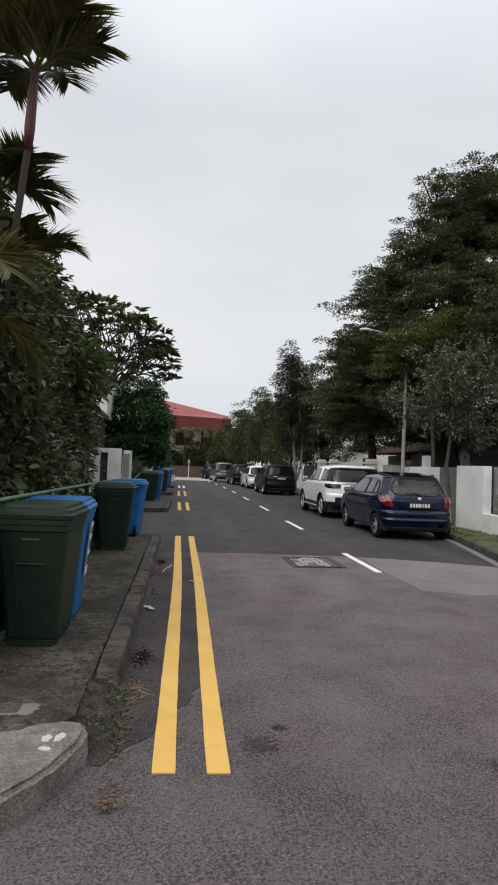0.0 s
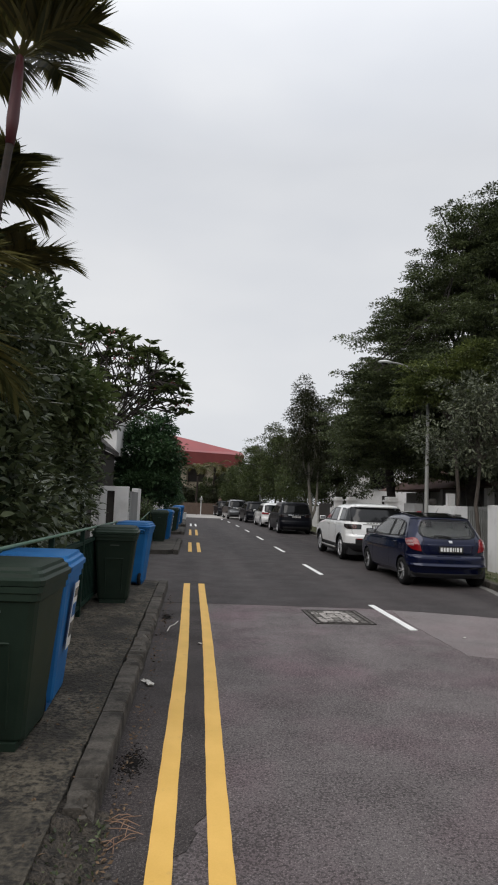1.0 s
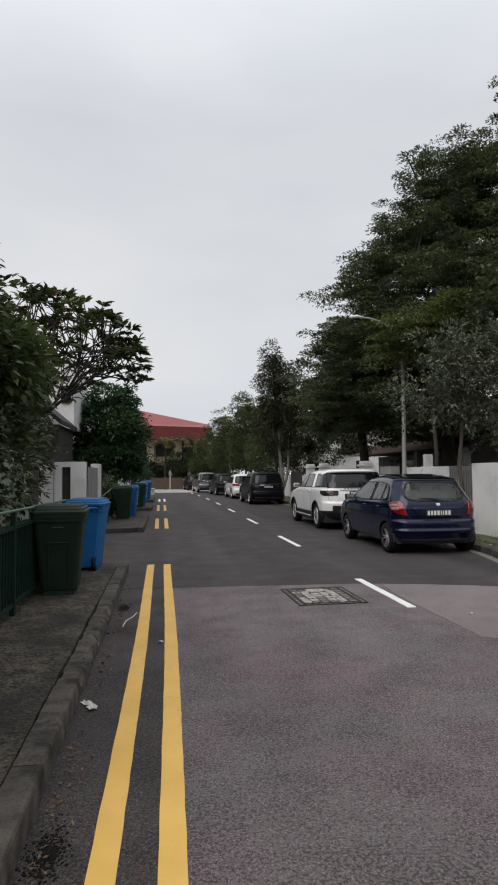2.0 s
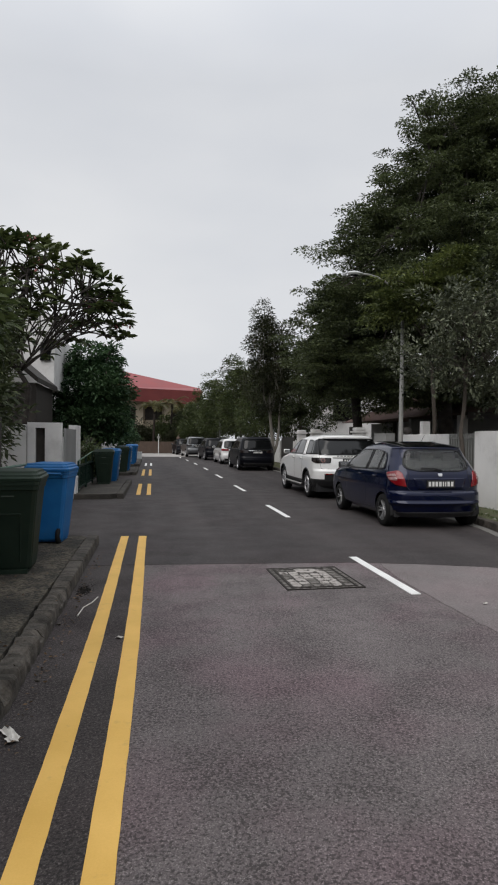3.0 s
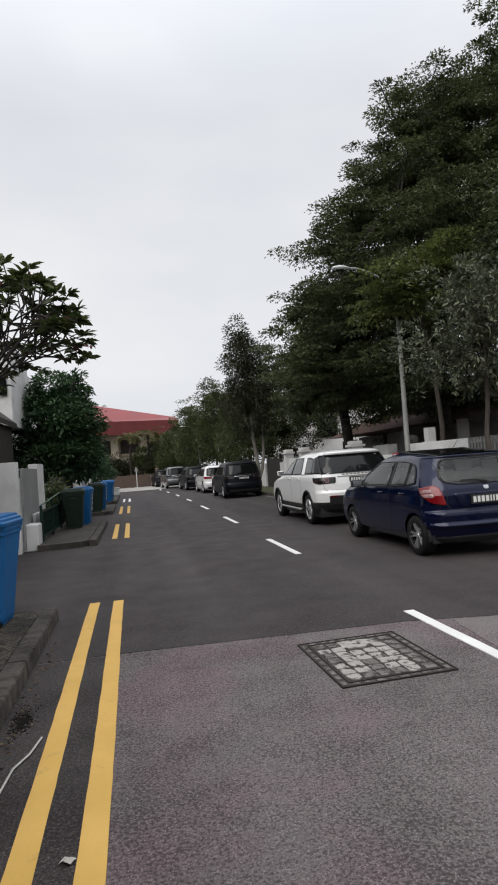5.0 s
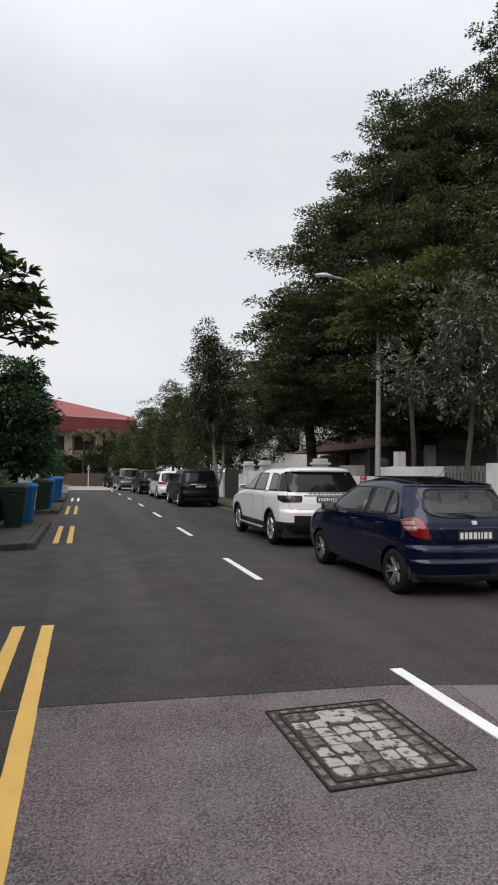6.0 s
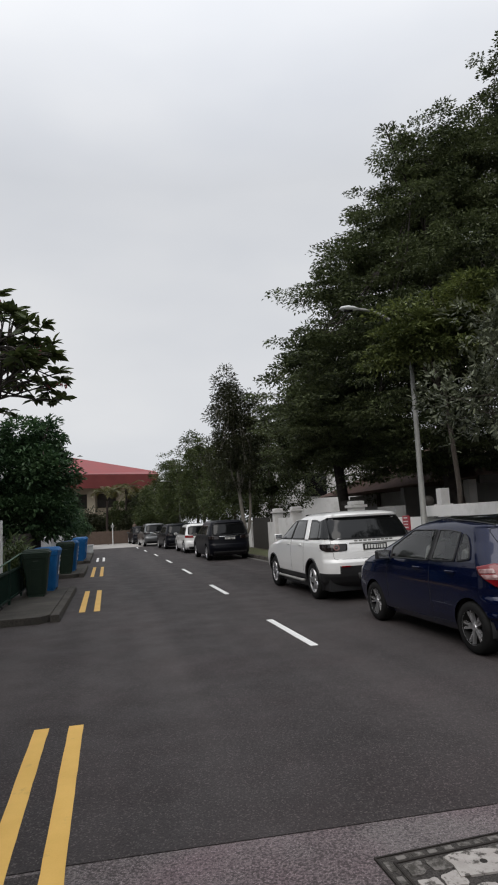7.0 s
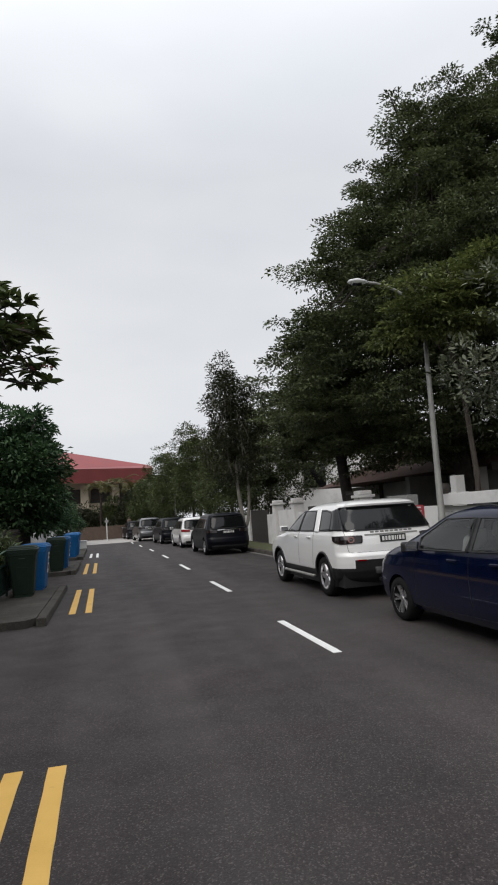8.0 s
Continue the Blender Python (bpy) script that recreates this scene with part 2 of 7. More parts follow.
M_GRASS = surf("patchy_grass_soil", (0.055, 0.065, 0.025), (0.10, 0.11, 0.045), 0.95, 8.0, 60.0, 0.8, dirt=(0.11, 0.085, 0.06), dirt_scale=2.0, bump_dist=0.03)
M_SOIL = surf("dark_ground_soil", (0.05, 0.042, 0.034), (0.10, 0.085, 0.065), 0.95, 3.0, 40.0, 0.6, dirt=(0.05, 0.06, 0.03), bump_dist=0.03)
M_WALL_W = surf("white_wall_paint", (0.70, 0.69, 0.68), (0.80, 0.79, 0.78), 0.8, 1.5, 60.0, 0.12, dirt=(0.50, 0.49, 0.47), dirt_scale=1.4, dirt_lo=0.5, dirt_hi=0.8)
M_WALL_G = surf("grey_wall_paint", (0.22, 0.22, 0.22), (0.30, 0.30, 0.29), 0.75, 1.5, 50.0, 0.15)
M_WALL_CREAM = surf("cream_wall_paint", (0.42, 0.36, 0.27), (0.52, 0.45, 0.35), 0.8, 1.0, 30.0, 0.1)
M_WALL_PALEG = surf("pale_green_wall_paint", (0.30, 0.34, 0.28), (0.40, 0.44, 0.37), 0.8, 2.0, 40.0, 0.15, dirt=(0.18, 0.19, 0.15), dirt_scale=2.0)
M_ROOF_RED = surf("red_metal_roof", (0.20, 0.030, 0.032), (0.27, 0.045, 0.045), 0.55, 0.6, 12.0, 0.1)
M_ROOF_TILE = surf("brown_roof_tile", (0.10, 0.055, 0.045), (0.17, 0.10, 0.08), 0.8, 3.0, 30.0, 0.4)
M_FASCIA = surf("dark_red_fascia", (0.135, 0.024, 0.024), (0.175, 0.034, 0.032), 0.6, 1.0, 20.0, 0.05)
M_DARKWOOD = surf("dark_timber", (0.020, 0.017, 0.015), (0.05, 0.042, 0.036), 0.7, 4.0, 30.0, 0.2)
M_BROWN = surf("brown_painted_metal", (0.075, 0.048, 0.035), (0.11, 0.075, 0.055), 0.6, 3.0, 30.0, 0.1)
M_GREEN_MET = surf("dark_green_painted_metal", (0.006, 0.020, 0.014), (0.012, 0.034, 0.024), 0.5, 4.0, 50.0, 0.1, spec=0.25, dirt=(0.02, 0.022, 0.018), dirt_lo=0.6)
M_GREEN_RAIL = surf("worn_green_rail", (0.07, 0.14, 0.10), (0.15, 0.24, 0.17), 0.5, 10.0, 60.0, 0.1)
M_GALV = surf("galvanised_steel", (0.19, 0.19, 0.18), (0.30, 0.30, 0.285), 0.6, 3.0, 40.0, 0.08, metal=0.25)
M_LAMP = surf("pale_lamp_housing", (0.60, 0.62, 0.62), (0.72, 0.73, 0.72), 0.4, 3.0, 40.0, 0.02)
M_BIN_G = surf("dark_green_plastic", (0.012, 0.024, 0.016), (0.019, 0.034, 0.023), 0.55, 5.0, 220.0, 0.12, spec=0.25, dirt=(0.020, 0.024, 0.018), dirt_scale=3.0, dirt_lo=0.58, dirt_hi=0.8, rand=0.12)
M_BIN_B = surf("blue_plastic", (0.008, 0.10, 0.29), (0.014, 0.14, 0.37), 0.5, 5.0, 220.0, 0.1, spec=0.3, dirt=(0.04, 0.11, 0.2), dirt_scale=3.0, dirt_lo=0.6, dirt_hi=0.85, rand=0.1)
M_RUBBER = surf("black_rubber", (0.006, 0.006, 0.006), (0.013, 0.013, 0.013), 0.75, 8.0, 90.0, 0.2, spec=0.2)
M_BLACK = surf("black_trim_plastic", (0.012, 0.012, 0.013), (0.02, 0.02, 0.021), 0.5, 8.0, 90.0, 0.05)
M_CABIN = surf("dark_cabin_lining", (0.08, 0.08, 0.08), (0.14, 0.14, 0.14), 0.8, 6.0, 60.0, 0.05)
M_SEAT = surf("grey_seat_fabric", (0.30, 0.30, 0.29), (0.42, 0.42, 0.40), 0.9, 8.0, 120.0, 0.1)
M_ALLOY = surf("silver_alloy", (0.50, 0.50, 0.51), (0.62, 0.62, 0.63), 0.3, 6.0, 60.0, 0.02, metal=0.9)
M_ALLOY_G = surf("gunmetal_alloy", (0.48, 0.48, 0.485), (0.60, 0.60, 0.605), 0.28, 6.0, 60.0, 0.02, metal=0.85)
M_ALLOY_D = surf("dark_brake_metal", (0.004, 0.004, 0.004), (0.010, 0.010, 0.010), 0.7, 6.0, 60.0, 0.02, spec=0.2)
M_CHROME = surf("chrome", (0.7, 0.7, 0.7), (0.8, 0.8, 0.8), 0.12, 6.0, 60.0, 0.0, metal=1.0)
M_CAR_BLUE = surf("blue_metallic_paint", (0.0005, 0.0030, 0.0225), (0.0008, 0.0044, 0.0320), 0.20, 1.5, 300.0, 0.0, metal=0.30, coat=0.6, spec=0.2)
M_CAR_WHITE = surf("white_car_paint", (0.80, 0.80, 0.79), (0.85, 0.85, 0.84), 0.3, 1.5, 300.0, 0.0, coat=0.9)
M_CAR_BLACK = surf("black_car_paint", (0.003, 0.0035, 0.006), (0.005, 0.0055, 0.009), 0.35, 1.5, 300.0, 0.0, coat=0.08, spec=0.15)
M_CAR_GREY = surf("grey_metallic_paint", (0.12, 0.125, 0.13), (0.17, 0.175, 0.18), 0.3, 1.5, 300.0, 0.0, metal=0.5, coat=1.0)
M_GLASS = glazing("clear_car_glass", (0.90, 0.95, 0.93))
M_GLASS_DARK = surf("dark_tinted_glass", (0.005, 0.0055, 0.006), (0.008, 0.0085, 0.009), 0.05, 2.0, 9.0, 0.0, spec=0.35)
M_LAMP_RED = surf("red_lamp_lens", (0.13, 0.003, 0.006), (0.24, 0.006, 0.010), 0.15, 5.0, 160.0, 0.05, coat=0.3)
M_LAMP_CLEAR = surf("clear_lamp_lens", (0.17, 0.075, 0.075), (0.40, 0.25, 0.24), 0.12, 30.0, 160.0, 0.05, coat=1.0)
M_LAMP_DARK = surf("smoked_lamp_lens", (0.006, 0.005, 0.005), (0.022, 0.014, 0.014), 0.1, 9.0, 60.0, 0.0, coat=0.25)
M_PLATE = surf("black_number_plate", (0.012, 0.012, 0.012), (0.018, 0.018, 0.018), 0.4, 9.0, 60.0, 0.0)
M_PLATE_BAR = surf("white_plate_lettering", (0.70, 0.70, 0.68), (0.78, 0.78, 0.76), 0.4, 9.0, 60.0, 0.0)
M_SIGN_RED = surf("red_sign_paint", (0.30, 0.035, 0.05), (0.38, 0.05, 0.065), 0.5, 9.0, 60.0, 0.0)
M_BARK = surf("grey_brown_bark", (0.045, 0.037, 0.030), (0.12, 0.10, 0.085), 0.95, 5.0, 40.0, 0.8, stretch=(3, 3, 0.8), bump_dist=0.03)
M_BARK_DARK = surf("dark_branch_bark", (0.020, 0.016, 0.014), (0.055, 0.046, 0.040), 0.95, 6.0, 40.0, 0.5, bump_dist=0.02)
M_BARK_PALE = surf("pale_bark", (0.13, 0.12, 0.10), (0.25, 0.23, 0.20), 0.9, 5.0, 40.0, 0.6, stretch=(2, 2, 0.8), bump_dist=0.02)
M_PALM_RED = surf("red_crownshaft", (0.060, 0.012, 0.016), (0.11, 0.020, 0.025), 0.5, 4.0, 40.0, 0.15, stretch=(4, 4, 0.6))
M_PALM_STEM = surf("ringed_palm_stem", (0.013, 0.010, 0.008), (0.036, 0.023, 0.017), 0.9, 4.0, 40.0, 0.4, stretch=(0.6, 0.6, 6))
M_PALM_LEAF = leafy("palm_leaflets", (0.036, 0.046, 0.018), (0.165, 0.145, 0.050), 0.45, 0.35)
M_LEAF_BIG = leafy("layered_tree_leaves", (0.012, 0.019, 0.009), (0.122, 0.148, 0.062), 0.5, 0.3)
M_LEAF_NEAR = leafy("grey_green_leaves", (0.012, 0.018, 0.010), (0.185, 0.205, 0.128), 0.45, 0.2)
M_LEAF_HEDGE = leafy("hedge_leaves", (0.016, 0.026, 0.012), (0.118, 0.142, 0.064), 0.42, 0.25)
M_LEAF_VINE = leafy("vine_leaves", (0.036, 0.058, 0.020), (0.115, 0.148, 0.050), 0.5, 0.3)
M_LEAF_VINE2 = leafy("pale_bough_leaves", (0.046, 0.064, 0.020), (0.160, 0.188, 0.055), 0.5, 0.3)
M_LEAF_BUSH = leafy("deep_green_leaves", (0.022, 0.055, 0.026), (0.080, 0.140, 0.058), 0.5, 0.25)
M_LEAF_FRANG = leafy("frangipani_leaves", (0.030, 0.050, 0.018), (0.090, 0.110, 0.035), 0.5, 0.25)
M_LEAF_PALE = leafy("pale_green_leaves", (0.030, 0.046, 0.017), (0.105, 0.128, 0.046), 0.5, 0.3)
M_LEAF_THIN = leafy("dark_olive_leaves", (0.012, 0.016, 0.008), (0.060, 0.065, 0.030), 0.5, 0.25)
M_FLOWER = leafy("pink_blossom", (0.30, 0.07, 0.09), (0.50, 0.20, 0.20), 0.5, 0.3)
M_DRY = leafy("dry_leaf_litter", (0.05, 0.032, 0.02), (0.20, 0.13, 0.075), 0.8, 0.1)


# ---- building helpers ----
def thing(name, label, category, m=None, group="", kind=""):
    ob = new(name)
    ob.empty_display_size = 0.1
    if m is not None:
        ob.matrix_basis = m
    return tagged(ob, label, category, group, kind)


def finish(name, bm, material, smooth=False):
    me = bpy.data.meshes.new(name)
    bm.normal_update()
    bm.to_mesh(me)
    bm.free()
    for mm in (material if isinstance(material, (list, tuple)) else [material]):
        me.materials.append(mm)
    if smooth:
        me.polygons.foreach_set("use_smooth", [True] * len(me.polygons))
    return me


def part(name, bm, material, parent, label="", smooth=False):
    me = bm if isinstance(bm, bpy.types.Mesh) else finish(name, bm, material, smooth)
    ob = new(name, me)
    ob.parent = parent
    return tagged(ob, label)


def setting(name, bm, material, label, category, smooth=False, kind="structure"):
    me = bm if isinstance(bm, bpy.types.Mesh) else finish(name, bm, material, smooth)
    return tagged(new(name, me), label, category, kind=kind)


def box(bm, x0, x1, y0, y1, z0, z1, bevel=0.0, m=None):
    vs = [bm.verts.new(p) for p in ((x0, y0, z0), (x1, y0, z0), (x1, y1, z0), (x0, y1, z0), (x0, y0, z1), (x1, y0, z1), (x1, y1, z1), (x0, y1, z1))]
    fs = [bm.faces.new([vs[i] for i in q]) for q in ((3, 2, 1, 0), (4, 5, 6, 7), (0, 1, 5, 4), (1, 2, 6, 5), (2, 3, 7, 6), (3, 0, 4, 7))]
    if bevel:
        es = {e for f in fs for e in f.edges}
        bmesh.ops.bevel(bm, geom=list(es), offset=bevel, segments=2, affect="EDGES", profile=0.6)
    elif m is not None:
        bmesh.ops.transform(bm, matrix=m, verts=vs)
    return bm


def boxbm(*a, **k):
    return box(bmesh.new(), *a, **k)


def tube(bm, pts, radii, seg=8, cap=True):
    """A round bar through pts with a radius at each."""
    pts = [Vector(p) for p in pts]
    rings, side = [], None
    for i, p in enumerate(pts):
        d = (pts[min(i + 1, len(pts) - 1)] - pts[max(i - 1, 0)]).normalized()
        if side is None:
            side = d.orthogonal().normalized()
        side = (side - d * side.dot(d)).normalized()
        up = d.cross(side)
        r = radii[i] if isinstance(radii, (list, tuple)) else radii
        rings.append([bm.verts.new(p + (side * math.cos(a) + up * math.sin(a)) * r) for a in [2 * math.pi * k / seg for k in range(seg)]])
    for a, b in zip(rings, rings[1:]):
        for k in range(seg):
            bm.faces.new((a[k], a[(k + 1) % seg], b[(k + 1) % seg], b[k]))
    if cap:
        bm.faces.new(rings[0][::-1])
        bm.faces.new(rings[-1])
    return bm


def lathe(bm, profile, seg=24, m=None):
    """Turns (radius, height) pairs round the z axis."""
    rings = []
    for r, h in profile:
        if r < 1e-5:
            rings.append([bm.verts.new((0, 0, h))])
        else:
            rings.append([bm.verts.new((r * math.cos(2 * math.pi * k / seg), r * math.sin(2 * math.pi * k / seg), h)) for k in range(seg)])
    for a, b in zip(rings, rings[1:]):
        for k in range(seg):
            q = [a[k % len(a)], a[(k + 1) % len(a)], b[(k + 1) % len(b)], b[k % len(b)]]
            q = [v for i, v in enumerate(q) if v not in q[:i]]
            if len(q) > 2:
                bm.faces.new(q)
    if m is not None:
        bmesh.ops.transform(bm, matrix=m, verts=[v for r in rings for v in r])
    return bm


def slab(bm, outline, z0, z1):
    """A flat piece with that outline (counter-clockwise), from z0 up to z1."""
    lo = [bm.verts.new((x, y, z0)) for x, y in outline]
    hi = [bm.verts.new((x, y, z1)) for x, y in outline]
    bm.faces.new(hi)
    bm.faces.new(lo[::-1])
    for k in range(len(lo)):
        j = (k + 1) % len(lo)
        bm.faces.new((lo[k], lo[j], hi[j], hi[k]))
    return bm


def leaf_mesh(name, pos, axis, length, width, material, fold=0.25, droop=0.0, oval=False):
    """Leaves as small folded blades, pointed or oval: at pos, along axis."""
    rng = np.random.default_rng(len(pos) + 7)
    pos, axis = np.asarray(pos, float), np.asarray(axis, float)
    axis = axis / np.maximum(np.linalg.norm(axis, axis=1, keepdims=True), 1e-6)
    length = np.broadcast_to(np.asarray(length, float).reshape(-1, 1), (len(pos), 1)) * rng.uniform(0.7, 1.25, (len(pos), 1))
    ref = rng.normal(size=pos.shape) * 0.45 + np.array([0, 0, 1.0])
    side = np.cross(axis, ref)
    side /= np.maximum(np.linalg.norm(side, axis=1, keepdims=True), 1e-6)
    up = np.cross(side, axis)
    w = length * width * 0.5
    mid = pos + axis * length * 0.5 + up * length * 0.05
    tip = pos + axis * length - up * length * droop
    if oval:
        lo, hi = pos + axis * length * 0.30 + up * length * 0.05, pos + axis * length * 0.68 + up * length * (0.05 - droop * 0.4)
        q = up * w * fold
        ring = [pos, lo + side * w * 0.92 + q, hi + side * w * 0.80 + q, tip, hi - side * w * 0.80 + q, lo - side * w * 0.92 + q]
    else:
        ring = [pos, mid + side * w + up * w * fold, tip, mid - side * w + up * w * fold]
    c = len(ring)
    v = np.stack(ring, 1).reshape(-1, 3)
    me = bpy.data.meshes.new(name)
    n = len(pos)
    me.vertices.add(c * n)
    me.vertices.foreach_set("co", v.ravel())
    me.loops.add(c * n)
    me.loops.foreach_set("vertex_index", np.arange(c * n))
    me.polygons.add(n)
    me.polygons.foreach_set("loop_start", np.arange(0, c * n, c))
    me.update(calc_edges=True)
    me.materials.append(material)
    return me


def clumps(rng, lobes, count, shell=0.55):
    """Places inside lobes (x, y, z, rx, ry, rz), most of them towards the outside."""
    lob = np.array(lobes, float)
    vol = lob[:, 3] * lob[:, 4] * lob[:, 5]
    which = rng.choice(len(lob), count, p=vol / vol.sum())
    d = rng.normal(size=(count, 3))
    d /= np.linalg.norm(d, axis=1, keepdims=True)
    r = (shell + (1 - shell) * rng.random((count, 1)) ** 0.7) * (rng.random((count, 1)) < 0.8) + rng.random((count, 1)) * (rng.random((count, 1)) < 0.2) * 0.5
    r = np.minimum(r, 1.0)
    return lob[which, :3] + d * r * lob[which, 3:], d


def spray(rng, centres, outward, per, spread, flat):
    """Leaf positions and directions round clump centres: flat, slightly drooping fans."""
    n = len(centres) * per
    size = np.repeat(rng.uniform(0.6, 1.25, (len(centres), 1)), per, 0)
    c = np.repeat(centres, per, 0)
    o = np.repeat(outward, per, 0)
    d = rng.normal(size=(n, 3))
    d /= np.linalg.norm(d, axis=1, keepdims=True)
    r = rng.random((n, 1)) ** 0.5 * size
    g = d * r * np.array([spread, spread, spread * flat])
    g[:, 2] += o[:, 2] * 0.15 * spread - (r[:, 0] ** 2) * spread * 0.18
    ax = d * np.array([1, 1, flat]) * 0.8 + o * 0.45 + rng.normal(size=(n, 3)) * np.array([0.5, 0.5, 0.3])
    return c + g, ax


def tree(name, label, base, trunk, lobes, count, per, spread, flat, leaf, width, leaf_mat, bark, seed, limbs=14, category="tree", droop=0.15, twig=0.02, group="", shell=0.6, oval=False):
    """A tree: trunk as a list of (x, y, z, radius) from its base, limbs out to some clumps, crown of single leaves."""
    rng = np.random.default_rng(seed)
    t = thing(name, label, category, pose(*base), group)
    bm = bmesh.new()
    tube(bm, [p[:3] for p in trunk], [p[3] for p in trunk], 10)
    part("trunk", bm, bark, t, smooth=True)
    cen, out = clumps(rng, lobes, count, shell)
    top = np.array([p[:3] for p in trunk])
    bm = bmesh.new()
    for i in range(limbs):
        c = cen[i]
        k = int(rng.integers(max(1, len(top) // 2), len(top)))
        a = top[k]
        r0 = trunk[k][3] * 0.6
        mid = a * 0.5 + c * 0.5 + np.array([0, 0, 0.12 * np.linalg.norm(c - a)]) + rng.normal(size=3) * 0.12
        q1, q2 = a * 0.65 + mid * 0.35 + rng.normal(size=3) * 0.05, mid * 0.5 + c * 0.5 + rng.normal(size=3) * 0.1
        tube(bm, [a, q1, mid, q2, c], [r0, r0 * 0.75, r0 * 0.5, r0 * 0.32, twig], 6)
        for j in range(2):
            near = cen[np.argsort(((cen - c) ** 2).sum(1))[1 + j * 3]]
            tube(bm, [mid, mid * 0.5 + near * 0.5 + rng.normal(size=3) * 0.12, near], [r0 * 0.4, r0 * 0.25, twig * 0.7], 5)
    part("branchwork", bm, bark, t, smooth=True)
    pos, ax = spray(rng, cen, out, per, spread, flat)
    me = leaf_mesh("crown", pos, ax, leaf, width, leaf_mat, droop=droop, oval=oval)
    tagged(part("crown", me, leaf_mat, t), kind="stuff")
    return t


# ---- ground, road, pavement ----
bm = bmesh.new()
slab(bm, [(-700, -700), (700, -700), (700, 900), (-700, 900)], -0.4, -0.06)
setting("ground", bm, M_SOIL, "dark soil ground reaching to the horizon", "ground")


def kerb_x(y):
    """The right-hand edge of the road at y."""
    return float(np.interp(y, [-20, 7.5, 9.5, 11.2, 13.0, 15.0, 30.0, 42.0, 60.0], [4.7, 4.8, 5.12, 5.48, 5.85, 6.02, 6.0, 5.7, 4.4]))


def left_x(y):
    return float(np.interp(y, [-20, 30, 60], [-0.53, -0.55, -0.9]))


JOINT = [(-2.2, 10.72), (0.1, 10.68), (1.5, 10.6), (2.5, 10.55), (3.3, 10.38), (4.1, 10.12), (5.0, 9.72), (5.6, 9.45)]
ys = list(np.arange(10.5, 60.1, 1.5))
bm = bmesh.new()
slab(bm, [(-6, -18), (9, -18), (9, 9.4)] + [(x, y) for x, y in JOINT[::-1]] + [(-6, 10.72)], -0.2, -0.003)
setting("road_worn", bm, M_ASPH_OLD, "worn pale grey asphalt road with dark patches", "road")
bm = bmesh.new()
slab(bm, [(-5, 10.725)] + [(x, y + 0.005) for x, y in JOINT] + [(9, 9.41), (9, 54), (-5, 54)], -0.2, 0.0)
setting("road_resurfaced", bm, M_ASPH_NEW, "newer dark asphalt road with a clean joint", "road")
bm = bmesh.new()
slab(bm, [(-6, 54.01), (9, 54.01), (9, 66), (-6, 66)], -0.2, 0.0)
setting("road_apron", bm, M_APRON, "pale concrete apron at the road's end", "road")


# bleached wedge of surface beside the joint
rng_w = random.Random(8)
wedge = [(2.86, 7.7), (3.5, 7.45), (4.5, 7.6), (4.9, 8.3), (4.92, 9.66), (4.1, 10.07), (3.3, 10.33), (2.9, 10.44), (2.82, 9.6), (2.84, 8.6)]
edge = []
for (xa, ya), (xb, yb) in zip(wedge, wedge[1:] + wedge[:1]):
    for k in range(8):
        edge.append((xa + (xb - xa) * k / 8 + rng_w.uniform(-0.012, 0.012), ya + (yb - ya) * k / 8 + rng_w.uniform(-0.012, 0.012)))
bm = bmesh.new()
slab(bm, edge, -0.05, 0.0012)
bmesh.ops.recalc_face_normals(bm, faces=bm.faces)
setting("road_bleached", bm, M_ASPH_PALE, "bleached paler strip of the worn asphalt", "road")


def strip(pts, width, z=0.004, bulge=0.0):
    """A painted line from pts[0] to pts[1]: a thin sheet of paint with slightly wavering edges."""
    rng = random.Random(len(pts) + int(pts[0][1] * 7))
    bm = bmesh.new()
    prev = None
    n = max(2, int(math.dist(pts[0], pts[-1]) / 0.12))
    for i in range(n + 1):
        f = i / n
        x, y = pts[0][0] * (1 - f) + pts[-1][0] * f, pts[0][1] * (1 - f) + pts[-1][1] * f
        x += bulge * math.sin(math.pi * f) ** 2
        a, b = x - width / 2 + rng.uniform(-1, 1) * 0.0018, x + width / 2 + rng.uniform(-1, 1) * 0.0018
        row = [bm.verts.new(p) for p in ((a, y, z - 0.01), (a, y, z), (b, y, z), (b, y, z - 0.01))]
        if prev:
            for k in range(3):
                bm.faces.new((prev[k], prev[k + 1], row[k + 1], row[k]))
        else:
            bm.faces.new(row)
        prev = row
    bm.faces.new(prev[::-1])
    bmesh.ops.recalc_face_normals(bm, faces=bm.faces)
    return bm


for x0, y0, x1, y1 in ((-0.243, 3.215, -0.243, 12.82), (0.024, 3.205, 0.024, 12.81), (-0.25, 19.72, -0.29, 23.65), (0.025, 19.70, 0.0, 23.65), (-0.32, 28.2, -0.36, 33.0), (-0.03, 28.2, -0.06, 33.0)):
    tagged(new("yellow_line", finish("yellow_line", strip([(x0, y0), (x1, y1)], 0.113, 0.004, 0.025 if y0 < 10 else 0.0), M_YELLOW)), "painted yellow no-parking line on the road", "road marking", "double yellow lines", "structure")
for x0, y0 in ((-0.36, 37.0), (-0.07, 37.0)):
    tagged(new("white_pair_line", finish("white_pair_line", strip([(x0, y0), (x0 - 0.03, y0 + 3.6)], 0.11), M_WHITE_LINE)), "short pale road line beside the kerb", "road marking", "double yellow lines", "structure")
